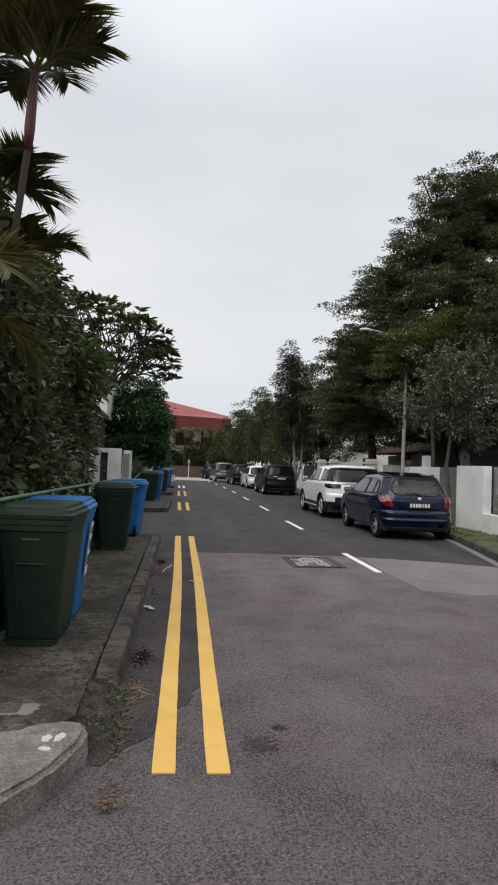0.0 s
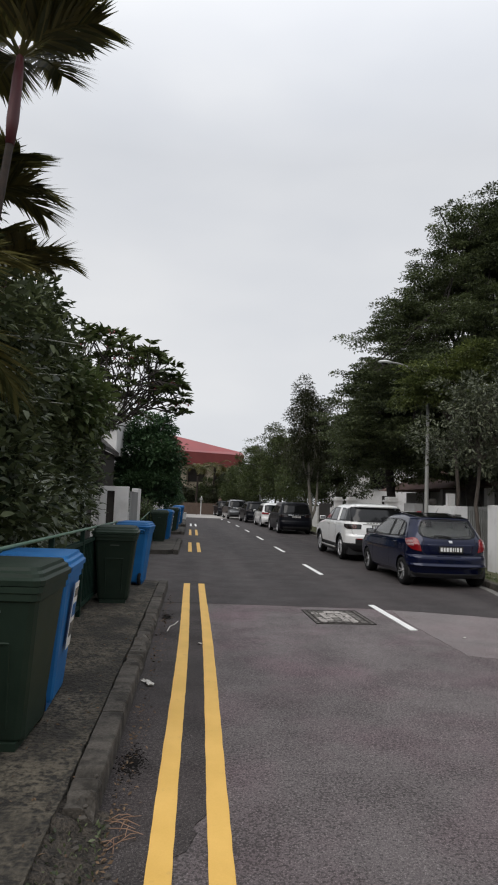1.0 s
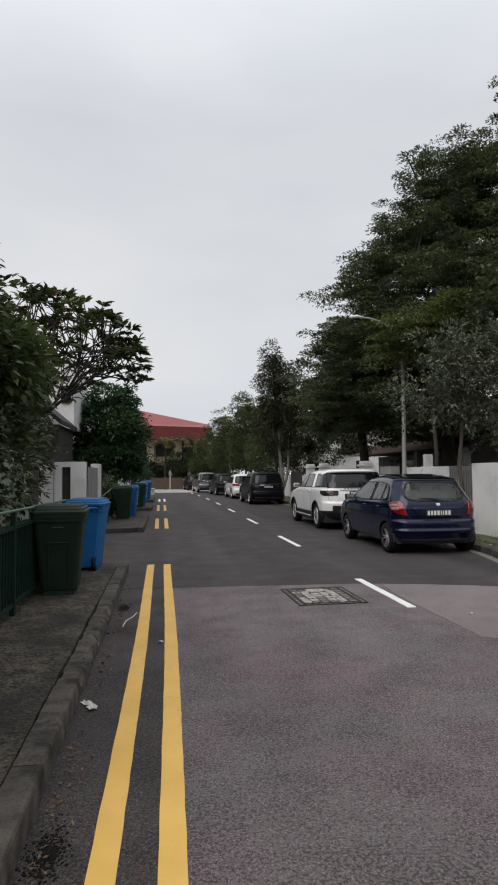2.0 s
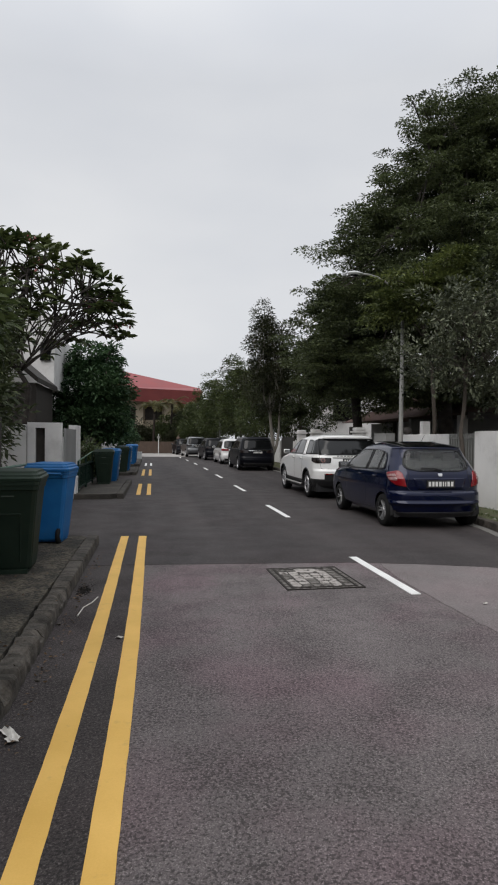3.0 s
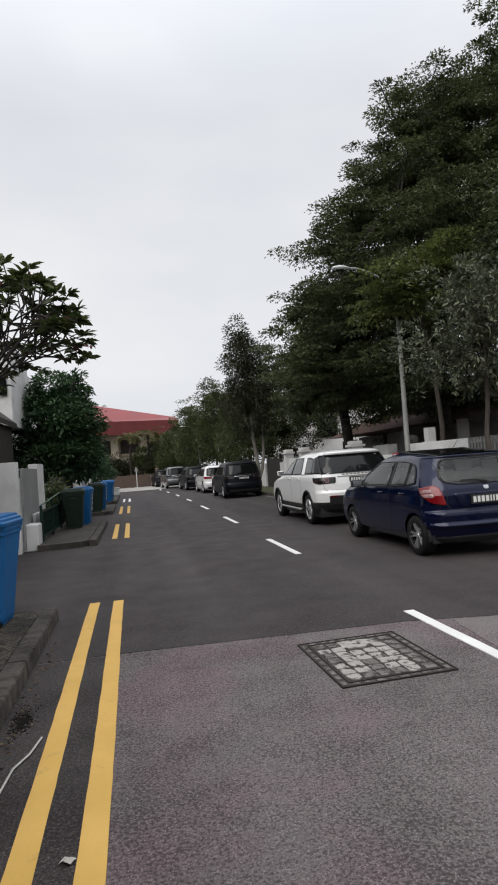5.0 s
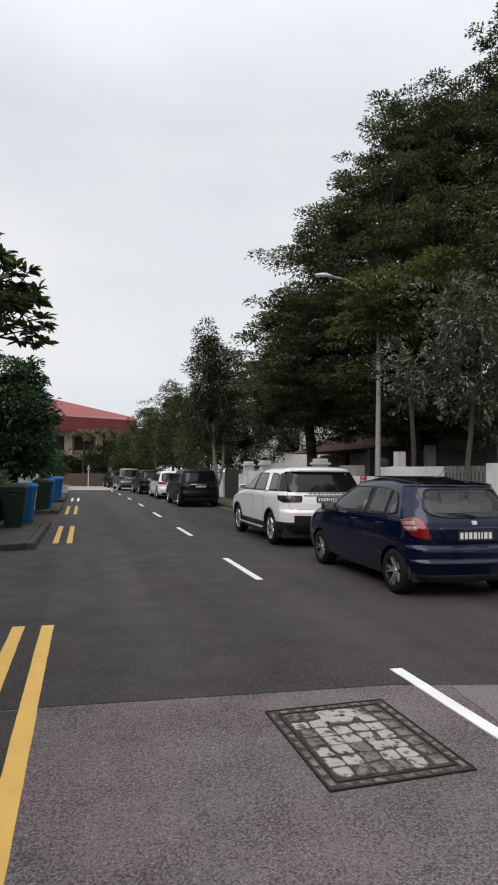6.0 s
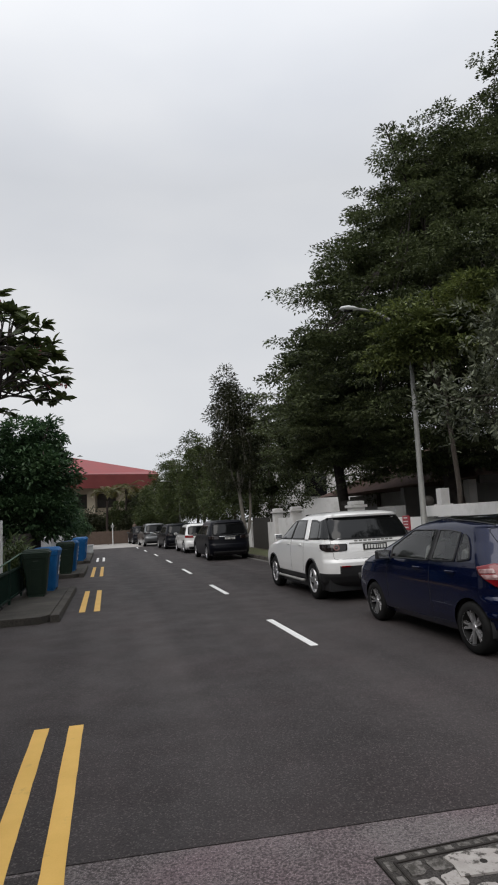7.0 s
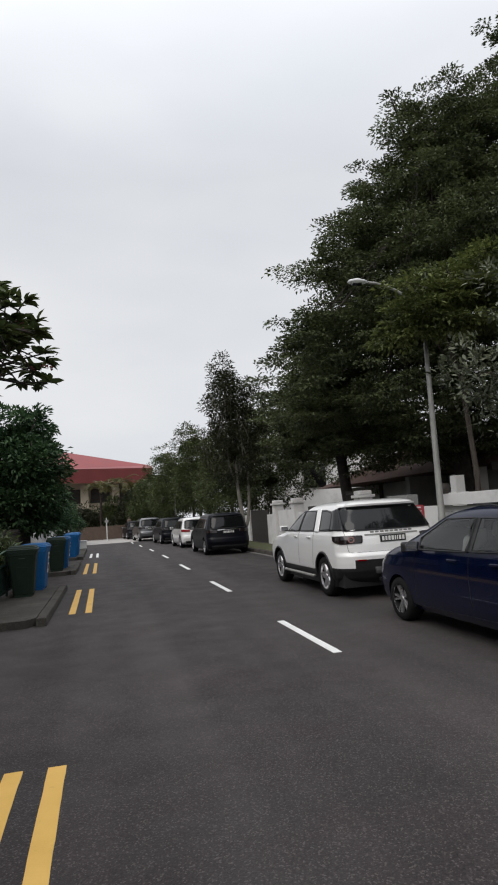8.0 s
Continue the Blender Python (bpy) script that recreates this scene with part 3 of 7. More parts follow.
for k in range(8):
    y0 = 8.98 + 5.83 * k + 0.02 * k * k
    x0 = float(np.interp(y0, [9, 22, 34, 40, 55], [2.715, 2.73, 2.64, 2.5, 1.9]))
    ln = 1.88 if k == 0 else 2.15
    tagged(new("centre_dash", finish("centre_dash", strip([(x0 + 0.01, y0), (x0 - 0.01, y0 + ln)], 0.098, 0.005), M_WHITE_LINE)), "white painted centre-line dash on the road", "road marking", "centre line dashes", "structure")

# darker variant of the asphalt between the kerb and the yellow lines
bm = bmesh.new()
rng_e = random.Random(4)
edge = [(0.02 if y > 4.7 else 0.02 - 0.55 * ((4.7 - y) / 1.4) ** 1.5 + rng_e.uniform(-0.03, 0.03) * min(1.0, (4.7 - y) * 3), y) for y in np.arange(3.3, 10.66, 0.05)]
slab(bm, edge + [(-0.62, 10.66), (-0.62, 3.3)], -0.02, 0.0018)
bmesh.ops.recalc_face_normals(bm, faces=bm.faces)
setting("gutter_left", bm, M_ASPH_EDGE, "darker asphalt gutter beside the kerb", "gutter")

# right verge with kerb, white edge line and grass
bm = bmesh.new()
yv = list(np.arange(-18, 54.1, 1.0))
slab(bm, [(kerb_x(y) + 0.14, y) for y in yv] + [(9.4, 54), (9.4, -18)], -0.1, 0.11)
bmesh.ops.recalc_face_normals(bm, faces=bm.faces)
setting("verge", bm, M_GRASS, "narrow strip of patchy grass and soil", "grass verge")
bm = bmesh.new()
prev = None
for y in np.arange(-18, 54, 0.5):
    row = [bm.verts.new((kerb_x(y) + d, y, z)) for d, z in ((-0.20, 0.0), (-0.20, 0.006), (-0.05, 0.006), (-0.05, 0.0))]
    if prev:
        for k in range(3):
            bm.faces.new((prev[k], prev[k + 1], row[k + 1], row[k]))
    prev = row
setting("gutter", bm, M_CONC_PALE, "pale concrete gutter along the kerb", "gutter")


def kerb_run(name, label, x_of, y0, y1, width, height, seed, side=1, step=0.62, rough=0.02, worn=()):
    """Kerb stones one after another, with crisp edges and chips; worn: stretches (y0, y1) where the edge has crumbled."""
    rng = random.Random(seed)
    run = tagged(new(name), label, "kerb", kind="structure")
    y = y0
    while y < y1 - 0.05:
        ln = min(step * rng.uniform(0.85, 1.15), y1 - y)
        bm = bmesh.new()
        n = max(6, int(ln / 0.045))
        rows = []
        tilt = rng.uniform(-0.008, 0.008)
        for i in range(n + 1):
            yy = 0.004 + (ln - 0.008) * i / n
            x0 = x_of(y + yy) - x_of(y)
            bad = any(a <= y + yy <= b for a, b in worn)
            q = Vector((seed * 3.7, (y + yy) * 6.0, 0.0))
            ch = max(0.0, noise.noise(q) - (0.02 if bad else 0.28)) * rough * (4.5 if bad else 2.2)
            ch += rng.uniform(0, rough) * (0.5 if bad else 0.12)
            end = 0.012 if i in (0, n) else 0.0
            low = noise.noise(q * 1.9 + Vector((5, 0, 0))) * (0.014 if bad else 0.003)
            top = height + tilt - end * 0.5 + (noise.noise(q * 2.3 + Vector((9, 0, 0))) * 0.020 - 0.012 if bad else 0.0)
            pts = ((-0.004 + low, -0.1), (0.0 + low, height * 0.35), (0.004 + low + ch * 0.35, top - 0.016 - ch * 1.1), (0.010 + ch, top - 0.004 - ch * 0.2), (0.024 + ch * 1.2, top), (width * 0.6, top + 0.001), (width - 0.006 - ch * 0.3, top - 0.002), (width - ch * 0.3, top - 0.012), (width, -0.1))
            rows.append([bm.verts.new((x0 + side * px, yy, pz)) for px, pz in pts])
        for a, b in zip(rows, rows[1:]):
            for k in range(8):
                bm.faces.new((a[k], a[k + 1], b[k + 1], b[k]))
        bm.faces.new(rows[0])
        bm.faces.new(rows[-1][::-1])
        bmesh.ops.recalc_face_normals(bm, faces=bm.faces)
        ob = part("kerb_stone", bm, M_KERB if seed in (3, 11) else M_FOOT, run)
        ob.location = (x_of(y), y, rng.uniform(-0.004, 0.004))
        y += ln
    return run


kerb_run("kerb_right", "low mossy concrete kerb along the verge", kerb_x, 5.0, 50.0, 0.15, 0.125, 3, 1, 0.9, 0.015)


def pavement(name, y0, y1, x_in, seed, nose=True):
    """A raised concrete footway island beside the road; its end is rounded."""
    bm = bmesh.new()
    xo = left_x(y0) - 0.19
    m = int((y1 - y0 - 0.4) / 0.07)
    edge = [(xo - 0.002 - 0.022 * abs(noise.noise(Vector((seed, yy * 5.0, 0.0)))) - 0.010 * abs(noise.noise(Vector((seed, yy * 19.0, 3.0)))), yy) for yy in [y0 + 0.25 + (y1 - y0 - 0.4) * k / m for k in range(m + 1)]]
    pts = edge + [(xo - 0.1, y1 - 0.02), (x_in, y1), (x_in, y0), (xo - 0.15, y0 + 0.03)]
    slab(bm, pts, -0.1, 0.122)
    bmesh.ops.triangulate(bm, faces=[f for f in bm.faces if len(f.verts) > 4])
    setting(name, bm, M_CONC if seed == 11 else M_FOOT, "dark stained concrete footway beside the road", "pavement")
    kerb_run(name.replace("pavement", "kerb"), "broken concrete kerb of the footway", lambda y: left_x(y) - 0.03, y0 + (0.85 if seed == 11 else 0.1), y1 - 0.02, 0.155, 0.130, seed, -1, 1.3, 0.022 if seed == 11 else 0.012, ((6.6, 9.3), (4.2, 4.6)) if seed == 11 else ())


pavement("pavement_1", 3.35, 12.22, -1.75, 11)
pavement("pavement_2", 18.6, 24.0, -1.75, 12)
pavement("pavement_3", 28.2, 33.2, -1.75, 13)
pavement("pavement_4", 36.0, 46.0, -1.75, 14)

# the pale rounded corner where the first footway begins
bm = bmesh.new()
slab(bm, [(-0.66, 3.50), (-0.78, 3.54), (-1.3, 3.30), (-2.2, 3.22), (-2.2, 2.42), (-1.4, 2.48), (-1.05, 2.62), (-0.86, 2.80), (-0.72, 3.04), (-0.64, 3.30), (-0.63, 3.42)], -0.1, 0.135)
bmesh.ops.recalc_face_normals(bm, faces=bm.faces)
bmesh.ops.bevel(bm, geom=[e for e in bm.edges if all(v.co.z > 0.1 for v in e.verts)], offset=0.025, segments=3, affect="EDGES")
bmesh.ops.triangulate(bm, faces=bm.faces)
for _ in range(4):
    bmesh.ops.subdivide_edges(bm, edges=[e for e in bm.edges if e.calc_length() > 0.06], cuts=1)
    bmesh.ops.triangulate(bm, faces=bm.faces)
for v in bm.verts:
    if v.co.z > -0.05:
        k = noise.noise_vector(v.co * 7.0) * 0.016 + noise.noise_vector(v.co * 24.0) * 0.006
        v.co += Vector((k.x, k.y, k.z * 0.6 - 0.004))
setting("pavement_corner", bm, M_CORNER, "pale rounded concrete corner of the footway", "pavement")

# left plot behind the fence
bm = bmesh.new()
slab(bm, [(-60, 3.4), (-1.76, 3.4), (-1.76, 12.1), (-2.6, 12.3), (-2.6, 54), (-60, 54)], -0.1, 0.06)
setting("garden_ground", bm, M_SOIL, "dark garden soil behind the fence", "ground")
bm = bmesh.new()
slab(bm, [(7.4, -18), (60, -18), (60, 60), (7.4, 60)], -0.05, 0.125)
setting("garden_ground_right", bm, M_SOIL, "dark garden soil behind the walls", "ground")

# ---- manhole cover in the road ----
def manhole():
    t = thing("manhole_cover", "square concrete-filled iron manhole cover in asphalt", "manhole cover", pose(1.905, 9.79, 0, 0, 0, 1.8))
    w, h = 0.41, 0.50
    bm = bmesh.new()
    for x0, x1, y0, y1 in ((-w, w, -h, -h + 0.009), (-w, w, h - 0.009, h), (-w, -w + 0.009, -h + 0.009, h - 0.009), (w - 0.009, w, -h + 0.009, h - 0.009)):
        box(bm, x0, x1, y0, y1, -0.03, 0.007)
    part("frame", bm, M_IRON, t)
    bm = bmesh.new()
    slab(bm, [(-w, -h), (w, -h), (w, h), (-w, h)], -0.04, 0.002)
    part("bed", bm, M_BED, t)
    iw, ih = w - 0.085, h - 0.085
    bm = bmesh.new()
    for x0, x1, y0, y1 in ((-iw - 0.02, iw + 0.02, -ih - 0.02, -ih - 0.010), (-iw - 0.02, iw + 0.02, ih + 0.010, ih + 0.02), (-iw - 0.02, -iw - 0.010, -ih - 0.009, ih + 0.009), (iw + 0.010, iw + 0.02, -ih - 0.009, ih + 0.009)):
        box(bm, x0, x1, y0, y1, -0.02, 0.007)
    part("inner_frame", bm, M_IRON, t)
    rng = random.Random(5)
    nx, ny = 6, 7
    for i in range(nx):
        for j in range(ny):
            x0, x1 = -iw + 2 * iw * i / nx, -iw + 2 * iw * (i + 1) / nx
            y0, y1 = -ih + 2 * ih * j / ny, -ih + 2 * ih * (j + 1) / ny
            if i in (2, 3) and j in (5, 6):
                continue
            bm = bmesh.new()
            cx, cy = (x0 + x1) / 2, (y0 + y1) / 2
            pts = []
            bite = rng.uniform(0, 6.28)
            core = 0 < i < 5 and j < 6
            for k in range(18):
                a = 2 * math.pi * k / 18
                r = rng.uniform(0.88, 1.03) * (1 - (0.35 if not core else 0.25) * max(0.0, math.cos(a - bite)) ** 3) * (1.0 if core else 0.92)
                pts.append((cx + (x1 - x0) * 0.47 * r * max(-1, min(1, 1.35 * math.cos(a))), cy + (y1 - y0) * 0.47 * r * max(-1, min(1, 1.35 * math.sin(a)))))
            slab(bm, pts, -0.01, 0.006 + rng.uniform(0, 0.003))
            part("concrete_infill", bm, rng.choice([M_INFILL, M_INFILL, M_INFILL, M_INFILL_OLD] if core else [M_INFILL_OLD, M_INFILL, M_INFILL_OLD]), t)
    # side cells between the two frames
    for k in range(9):
        y0, y1 = -h + 0.035 + (2 * h - 0.07) * k / 9, -h + 0.035 + (2 * h - 0.07) * (k + 1) / 9
        for sx in (-1, 1):
            part("edge_infill", boxbm(min(sx * (w - 0.022), sx * (iw + 0.032)), max(sx * (w - 0.022), sx * (iw + 0.032)), y0 + 0.012, y1 - 0.012 - 0.02 * rng.random(), -0.01, 0.004), M_INFILL_OLD, t)
    for k in range(8):
        x0, x1 = -iw + 2 * iw * k / 8, -iw + 2 * iw * (k + 1) / 8
        for sy in (-1, 1):
            part("edge_infill", boxbm(x0 + 0.010, x1 - 0.010 - 0.02 * rng.random(), min(sy * (h - 0.022), sy * (ih + 0.032)), max(sy * (h - 0.022), sy * (ih + 0.032)), -0.01, 0.004), M_INFILL_OLD, t)
    bm = bmesh.new()
    pts = [(-0.13, 0.21), (0.05, 0.19), (0.09, 0.24), (0.16, 0.27), (0.15, 0.34), (0.10, 0.37), (-0.06, 0.385), (-0.12, 0.37), (-0.11, 0.30)]
    slab(bm, [(x, y + 0.02) for x, y in pts], -0.01, 0.011)
    part("cement_patch", bm, M_INFILL, t, "smooth pale cement patch")
    part("lifting_hole", lathe(bmesh.new(), [(0.0, 0.0125), (0.016, 0.0125), (0.018, 0.011)], 10, pose(0.03, 0.30, 0)), M_IRON, t)


M_IRON = surf("rusted_cast_iron", (0.010, 0.008, 0.007), (0.034, 0.027, 0.022), 0.75, 12.0, 80.0, 0.4, metal=0.3)
M_INFILL = surf("pale_cement", (0.30, 0.275, 0.255), (0.43, 0.40, 0.375), 0.85, 14.0, 90.0, 0.4, dirt=(0.075, 0.066, 0.058), dirt_scale=16.0, dirt_lo=0.53, dirt_hi=0.60)
M_INFILL_OLD = surf("weathered_cement", (0.11, 0.10, 0.092), (0.21, 0.195, 0.18), 0.9, 14.0, 90.0, 0.5, dirt=(0.045, 0.04, 0.034), dirt_scale=18.0, dirt_lo=0.46, dirt_hi=0.58)
M_BED = surf("black_grit", (0.018, 0.015, 0.013), (0.075, 0.066, 0.060), 0.95, 30.0, 120.0, 0.8, speck=1.2)
manhole()


# ---- boundary walls on the right ----
def wall(name, x0, x1, y0, y1, z0, z1, material, label, category="wall", bevel=0.006):
    return setting(name, boxbm(x0, x1, y0, y1, z0, z1, bevel=bevel), material, label, category)


wall("wall_right_1", 6.98, 7.20, 14.19, 15.62, 0.0, 1.70, M_WALL_W, "white painted boundary wall beside the verge")
wall("wall_right_2", 6.981, 7.199, 13.04, 14.188, 0.0, 0.56, M_WALL_W, "low white wall under the fence opening")
wall("wall_right_3", 6.98, 7.20, 9.8, 13.038, 0.0, 1.74, M_WALL_W, "white painted boundary wall beside the verge")
wall("wall_right_4", 6.98, 7.20, -18, 4.5, 0.0, 1.74, M_WALL_W, "white painted boundary wall beside the verge")
wall("wall_recess", 7.30, 7.40, 13.0, 14.3, 0.1, 1.68, M_WALL_G, "grey panel set back behind the opening")


def picket_fence(name, x, y0, y1, z0, z1, step, material, label, w=0.03, d=0.02):
    t = thing(name, label, "fence", pose(x, y0, z0))
    L, H = y1 - y0, z1 - z0
    for zz in (0.08, H - 0.12):
        part("rail", boxbm(-d / 2, d / 2, 0, L, zz, zz + 0.04), material, t)
    pk = finish("picket", boxbm(-d, d, -w / 2, w / 2, 0, H), material)
    n = int(L / step)
    for i in range(n + 1):
        part("picket", pk, material, t).location = (0.0, w / 2 + (L - w) * i / n, 0.003 * (i % 2))
    return t


picket_fence("picket_fence", 7.26, 13.08, 14.16, 0.56, 1.02, 0.10, M_GALV, "short grey metal picket fence on a low wall")
t = thing("meter_box", "grey metal meter box beside the white wall", "meter box", pose(6.80, 12.75, 0.1))
part("cabinet", boxbm(0, 0.17, -0.45, 0.15, 0.0, 1.2, bevel=0.01), M_LAMP, t)
part("door", boxbm(-0.012, -0.001, -0.41, 0.11, 0.42, 1.14, bevel=0.003), M_LAMP, t)
part("lower_panel", boxbm(-0.012, -0.001, -0.41, 0.11, 0.05, 0.38, bevel=0.003), M_LAMP, t)

# grey gate, framed panel, far walls
wall("gate_backing", 7.36, 7.40, 15.64, 17.35, 0.14, 1.58, M_WALL_G, "grey metal sheet behind the gate bars", "gate")
picket_fence("gate_grille", 7.28, 15.66, 17.34, 0.12, 1.66, 0.115, M_GALV, "grey metal gate with upright bars", 0.05, 0.02)


def framed_panel(y0, y1):
    t = tagged(new("wall_right_5"), "white framed wall with recessed grey shutter panel", "wall", kind="structure")
    part("post", boxbm(7.28, 7.52, y0, y0 + 0.42, 0, 1.66, bevel=0.008), M_WALL_W, t)
    part("post", boxbm(7.28, 7.52, y1 - 0.10, y1, 0, 1.66, bevel=0.008), M_WALL_W, t)
    part("beam", boxbm(7.281, 7.519, y0 + 0.421, y1 - 0.101, 1.42, 1.66, bevel=0.008), M_WALL_W, t)
    part("beam", boxbm(7.281, 7.519, y0 + 0.421, y1 - 0.101, 0, 0.35, bevel=0.008), M_WALL_W, t)
    n = 9
    for i in range(n):
        z0 = 0.36 + 1.05 * i / n
        part("slat", boxbm(7.38, 7.42, y0 + 0.425, y1 - 0.105, z0, z0 + 1.05 / n - 0.012, bevel=0.004), M_SLAT, t)


M_SLAT = surf("pale_shutter_slat", (0.40, 0.40, 0.39), (0.48, 0.48, 0.47), 0.6, 2.0, 30.0, 0.05)
framed_panel(17.36, 20.35)
wall("wall_right_6", 7.40, 7.60, 20.36, 24.6, 0.0, 1.42, M_WALL_W, "pale boundary wall behind the parked cars")
wall("wall_right_7", 7.55, 7.85, 22.2, 23.3, 0.0, 1.72, M_WALL_G, "grey block pier beside the wall", "pier")
wall("wall_right_8", 7.40, 7.60, 24.95, 26.4, 0.0, 1.45, M_WALL_W, "pale boundary wall behind the parked cars")
wall("wall_right_11", 7.40, 7.60, 29.6, 30.65, 0.0, 1.45, M_WALL_W, "pale boundary wall beside the pillar")
for y0, y1 in ((26.42, 29.58), (35.2, 38.6)):
    picket_fence("driveway_gate", 7.5, y0, y1, 0.05, 1.62, 0.13, M_DARKWOOD, "dark closed driveway gate with upright boards", 0.115, 0.02)
wall("wall_right_9", 7.40, 7.60, 31.2, 33.3, 0.0, 1.55, M_WALL_W, "pale boundary wall beside the gate")
wall("wall_right_12", 7.40, 7.60, 33.95, 35.15, 0.0, 1.4, M_WALL_W, "pale boundary wall beside the gate")
wall("wall_right_10", 7.40, 7.60, 38.65, 54.0, 0.0, 1.4, M_WALL_W, "pale boundary wall far along the street")


def gate_pillar(x, y, h, label="white gate pillar with a stepped cap"):
    t = thing("gate_pillar", label, "gate pillar", pose(x, y, 0), "gate pillars")
    part("shaft", boxbm(-0.2, 0.2, -0.2, 0.2, 0, h - 0.2, bevel=0.01), M_WALL_W, t)
    part("cap", boxbm(-0.26, 0.26, -0.26, 0.26, h - 0.199, h - 0.12, bevel=0.015), M_WALL_W, t)
    part("cap_top", boxbm(-0.2, 0.2, -0.2, 0.2, h - 0.119, h, bevel=0.04), M_WALL_W, t)


gate_pillar(7.5, 33.65, 1.98)
gate_pillar(7.5, 30.9, 1.98)
gate_pillar(7.5, 24.7, 1.95)
t = thing("gate_post", "slim white post with a small cap", "gate post", pose(8.6, 21.6, 0))
part("shaft", boxbm(-0.12, 0.12, -0.12, 0.12, 0, 2.1, bevel=0.01), M_WALL_W, t)
part("cap", boxbm(-0.17, 0.17, -0.17, 0.17, 1.62, 1.70, bevel=0.01), M_WALL_W, t)
picket_fence("dark_gate", 7.66, 24.9, 26.3, 1.42, 2.0, 0.14, M_DARKWOOD, "dark metal spikes above the boundary wall")

t = thing("notice_sign", "small red and white notice on the wall", "sign", pose(7.38, 21.3, 1.08))
part("board", boxbm(-0.02, 0.018, -0.17, 0.17, 0.03, 0.38, bevel=0.005), M_SIGN_RED, t)
for z0, hh, hw in ((0.31, 0.03, 0.09), (0.23, 0.02, 0.12), (0.16, 0.02, 0.11), (0.08, 0.03, 0.12)):
    part("writing_bar", boxbm(-0.026, -0.021, -hw, hw, z0, z0 + hh), M_PLATE_BAR, t)


# ---- street lamps ----
def street_lamp(x, y, h, reach, name="street_lamp"):
    t = thing(name, "tapered galvanised street lamp with a curved arm", "street lamp", pose(x, y, 0.1), "street lamps")
    bm = bmesh.new()
    tube(bm, [(0, 0, 0), (0, 0, 1.1), (0.0, 0, 1.12), (0.02, 0, h * 0.55), (0.03, 0, h * 0.82)], [0.084, 0.080, 0.068, 0.055, 0.042], 14)
    part("pole", bm, M_GALV, t, smooth=True)
    bm = bmesh.new()
    pts = [(0.03 - reach * 1.10 * (1 - math.cos(a)), 0, h * 0.82 + h * 0.165 * math.sin(a)) for a in [math.pi / 2 * k / 8 for k in range(9)]]
    tube(bm, pts, [0.042 - 0.0018 * k for k in range(9)], 10)
    part("arm", bm, M_GALV, t, smooth=True)
    ex, ez = pts[-1][0], pts[-1][2]
    bm = bmesh.new()
    tube(bm, [(ex + 0.08, 0, ez - 0.01), (ex - 0.04, 0, ez + 0.015), (ex - 0.18, 0, ez + 0.03), (ex - 0.32, 0, ez + 0.005), (ex - 0.37, 0, ez - 0.02)], [0.04, 0.085, 0.11, 0.085, 0.03], 12)
    bmesh.ops.scale(bm, vec=(1, 1, 0.5), space=Matrix.Translation((0, 0, -ez)), verts=bm.verts)
    part("lamp_head", bm, M_LAMP, t, "pale grey lantern head", smooth=True)
    bm = bmesh.new()
    tube(bm, [(ex - 0.08, 0, ez - 0.04), (ex - 0.28, 0, ez - 0.04)], [0.045, 0.04], 10)
    part("lens", bm, M_GLASS_DARK, t, smooth=True)
    part("access_door", boxbm(-0.090, -0.082, -0.03, 0.03, 0.5, 0.85, bevel=0.003), M_GALV, t)
    return t


street_lamp(7.06, 19.84, 6.15, 1.15)
street_lamp(5.6, 56.0, 4.9, 1.0)


# ---- green fence on the left ----
def green_fence(x, y0, y1, z1, z2, label):
    t = thing("metal_fence", label, "fence", pose(x, y0, 0.11))
    L = y1 - y0
    bm = bmesh.new()
    tube(bm, [(0, 0, z1), (0, L / 2, (z1 + z2) / 2), (0, L, z2)], 0.016, 10)
    part("top_rail", bm, M_GREEN_RAIL, t, "worn pale green tube", smooth=True)
    part("bottom_rail", boxbm(-0.015, 0.015, 0, L, 0.10, 0.14), M_GREEN_MET, t)
    part("mid_rail", boxbm(-0.015, 0.015, 0, L, min(z1, z2) - 0.16, min(z1, z2) - 0.12), M_GREEN_MET, t)
    part("sheet", boxbm(-0.035, -0.027, 0, L, 0.08, min(z1, z2) - 0.11), M_GREEN_MET, t)
    n = max(2, int(L / 1.6))
    for i in range(n + 1):
        f = i / n
        part("post", boxbm(-0.025, 0.025, L * f - 0.025, L * f + 0.025, -0.05, z1 + (z2 - z1) * f - 0.005), M_GREEN_MET, t)
    bar = finish("bar", boxbm(-0.026, -0.008, -0.008, 0.008, 0.12, min(z1, z2) - 0.13), M_GREEN_MET)
    k = int(L / 0.11)
    for i in range(1, k):
        part("bar", bar, M_GREEN_MET, t).location = (0, L * i / k, 0)
    return t


green_fence(-1.50, 3.9, 12.0, 1.08, 1.02, "dark green metal fence with a pale top tube")
green_fence(-1.72, 19.2, 24.2, 0.80, 1.05, "dark green metal fence beside the bins")


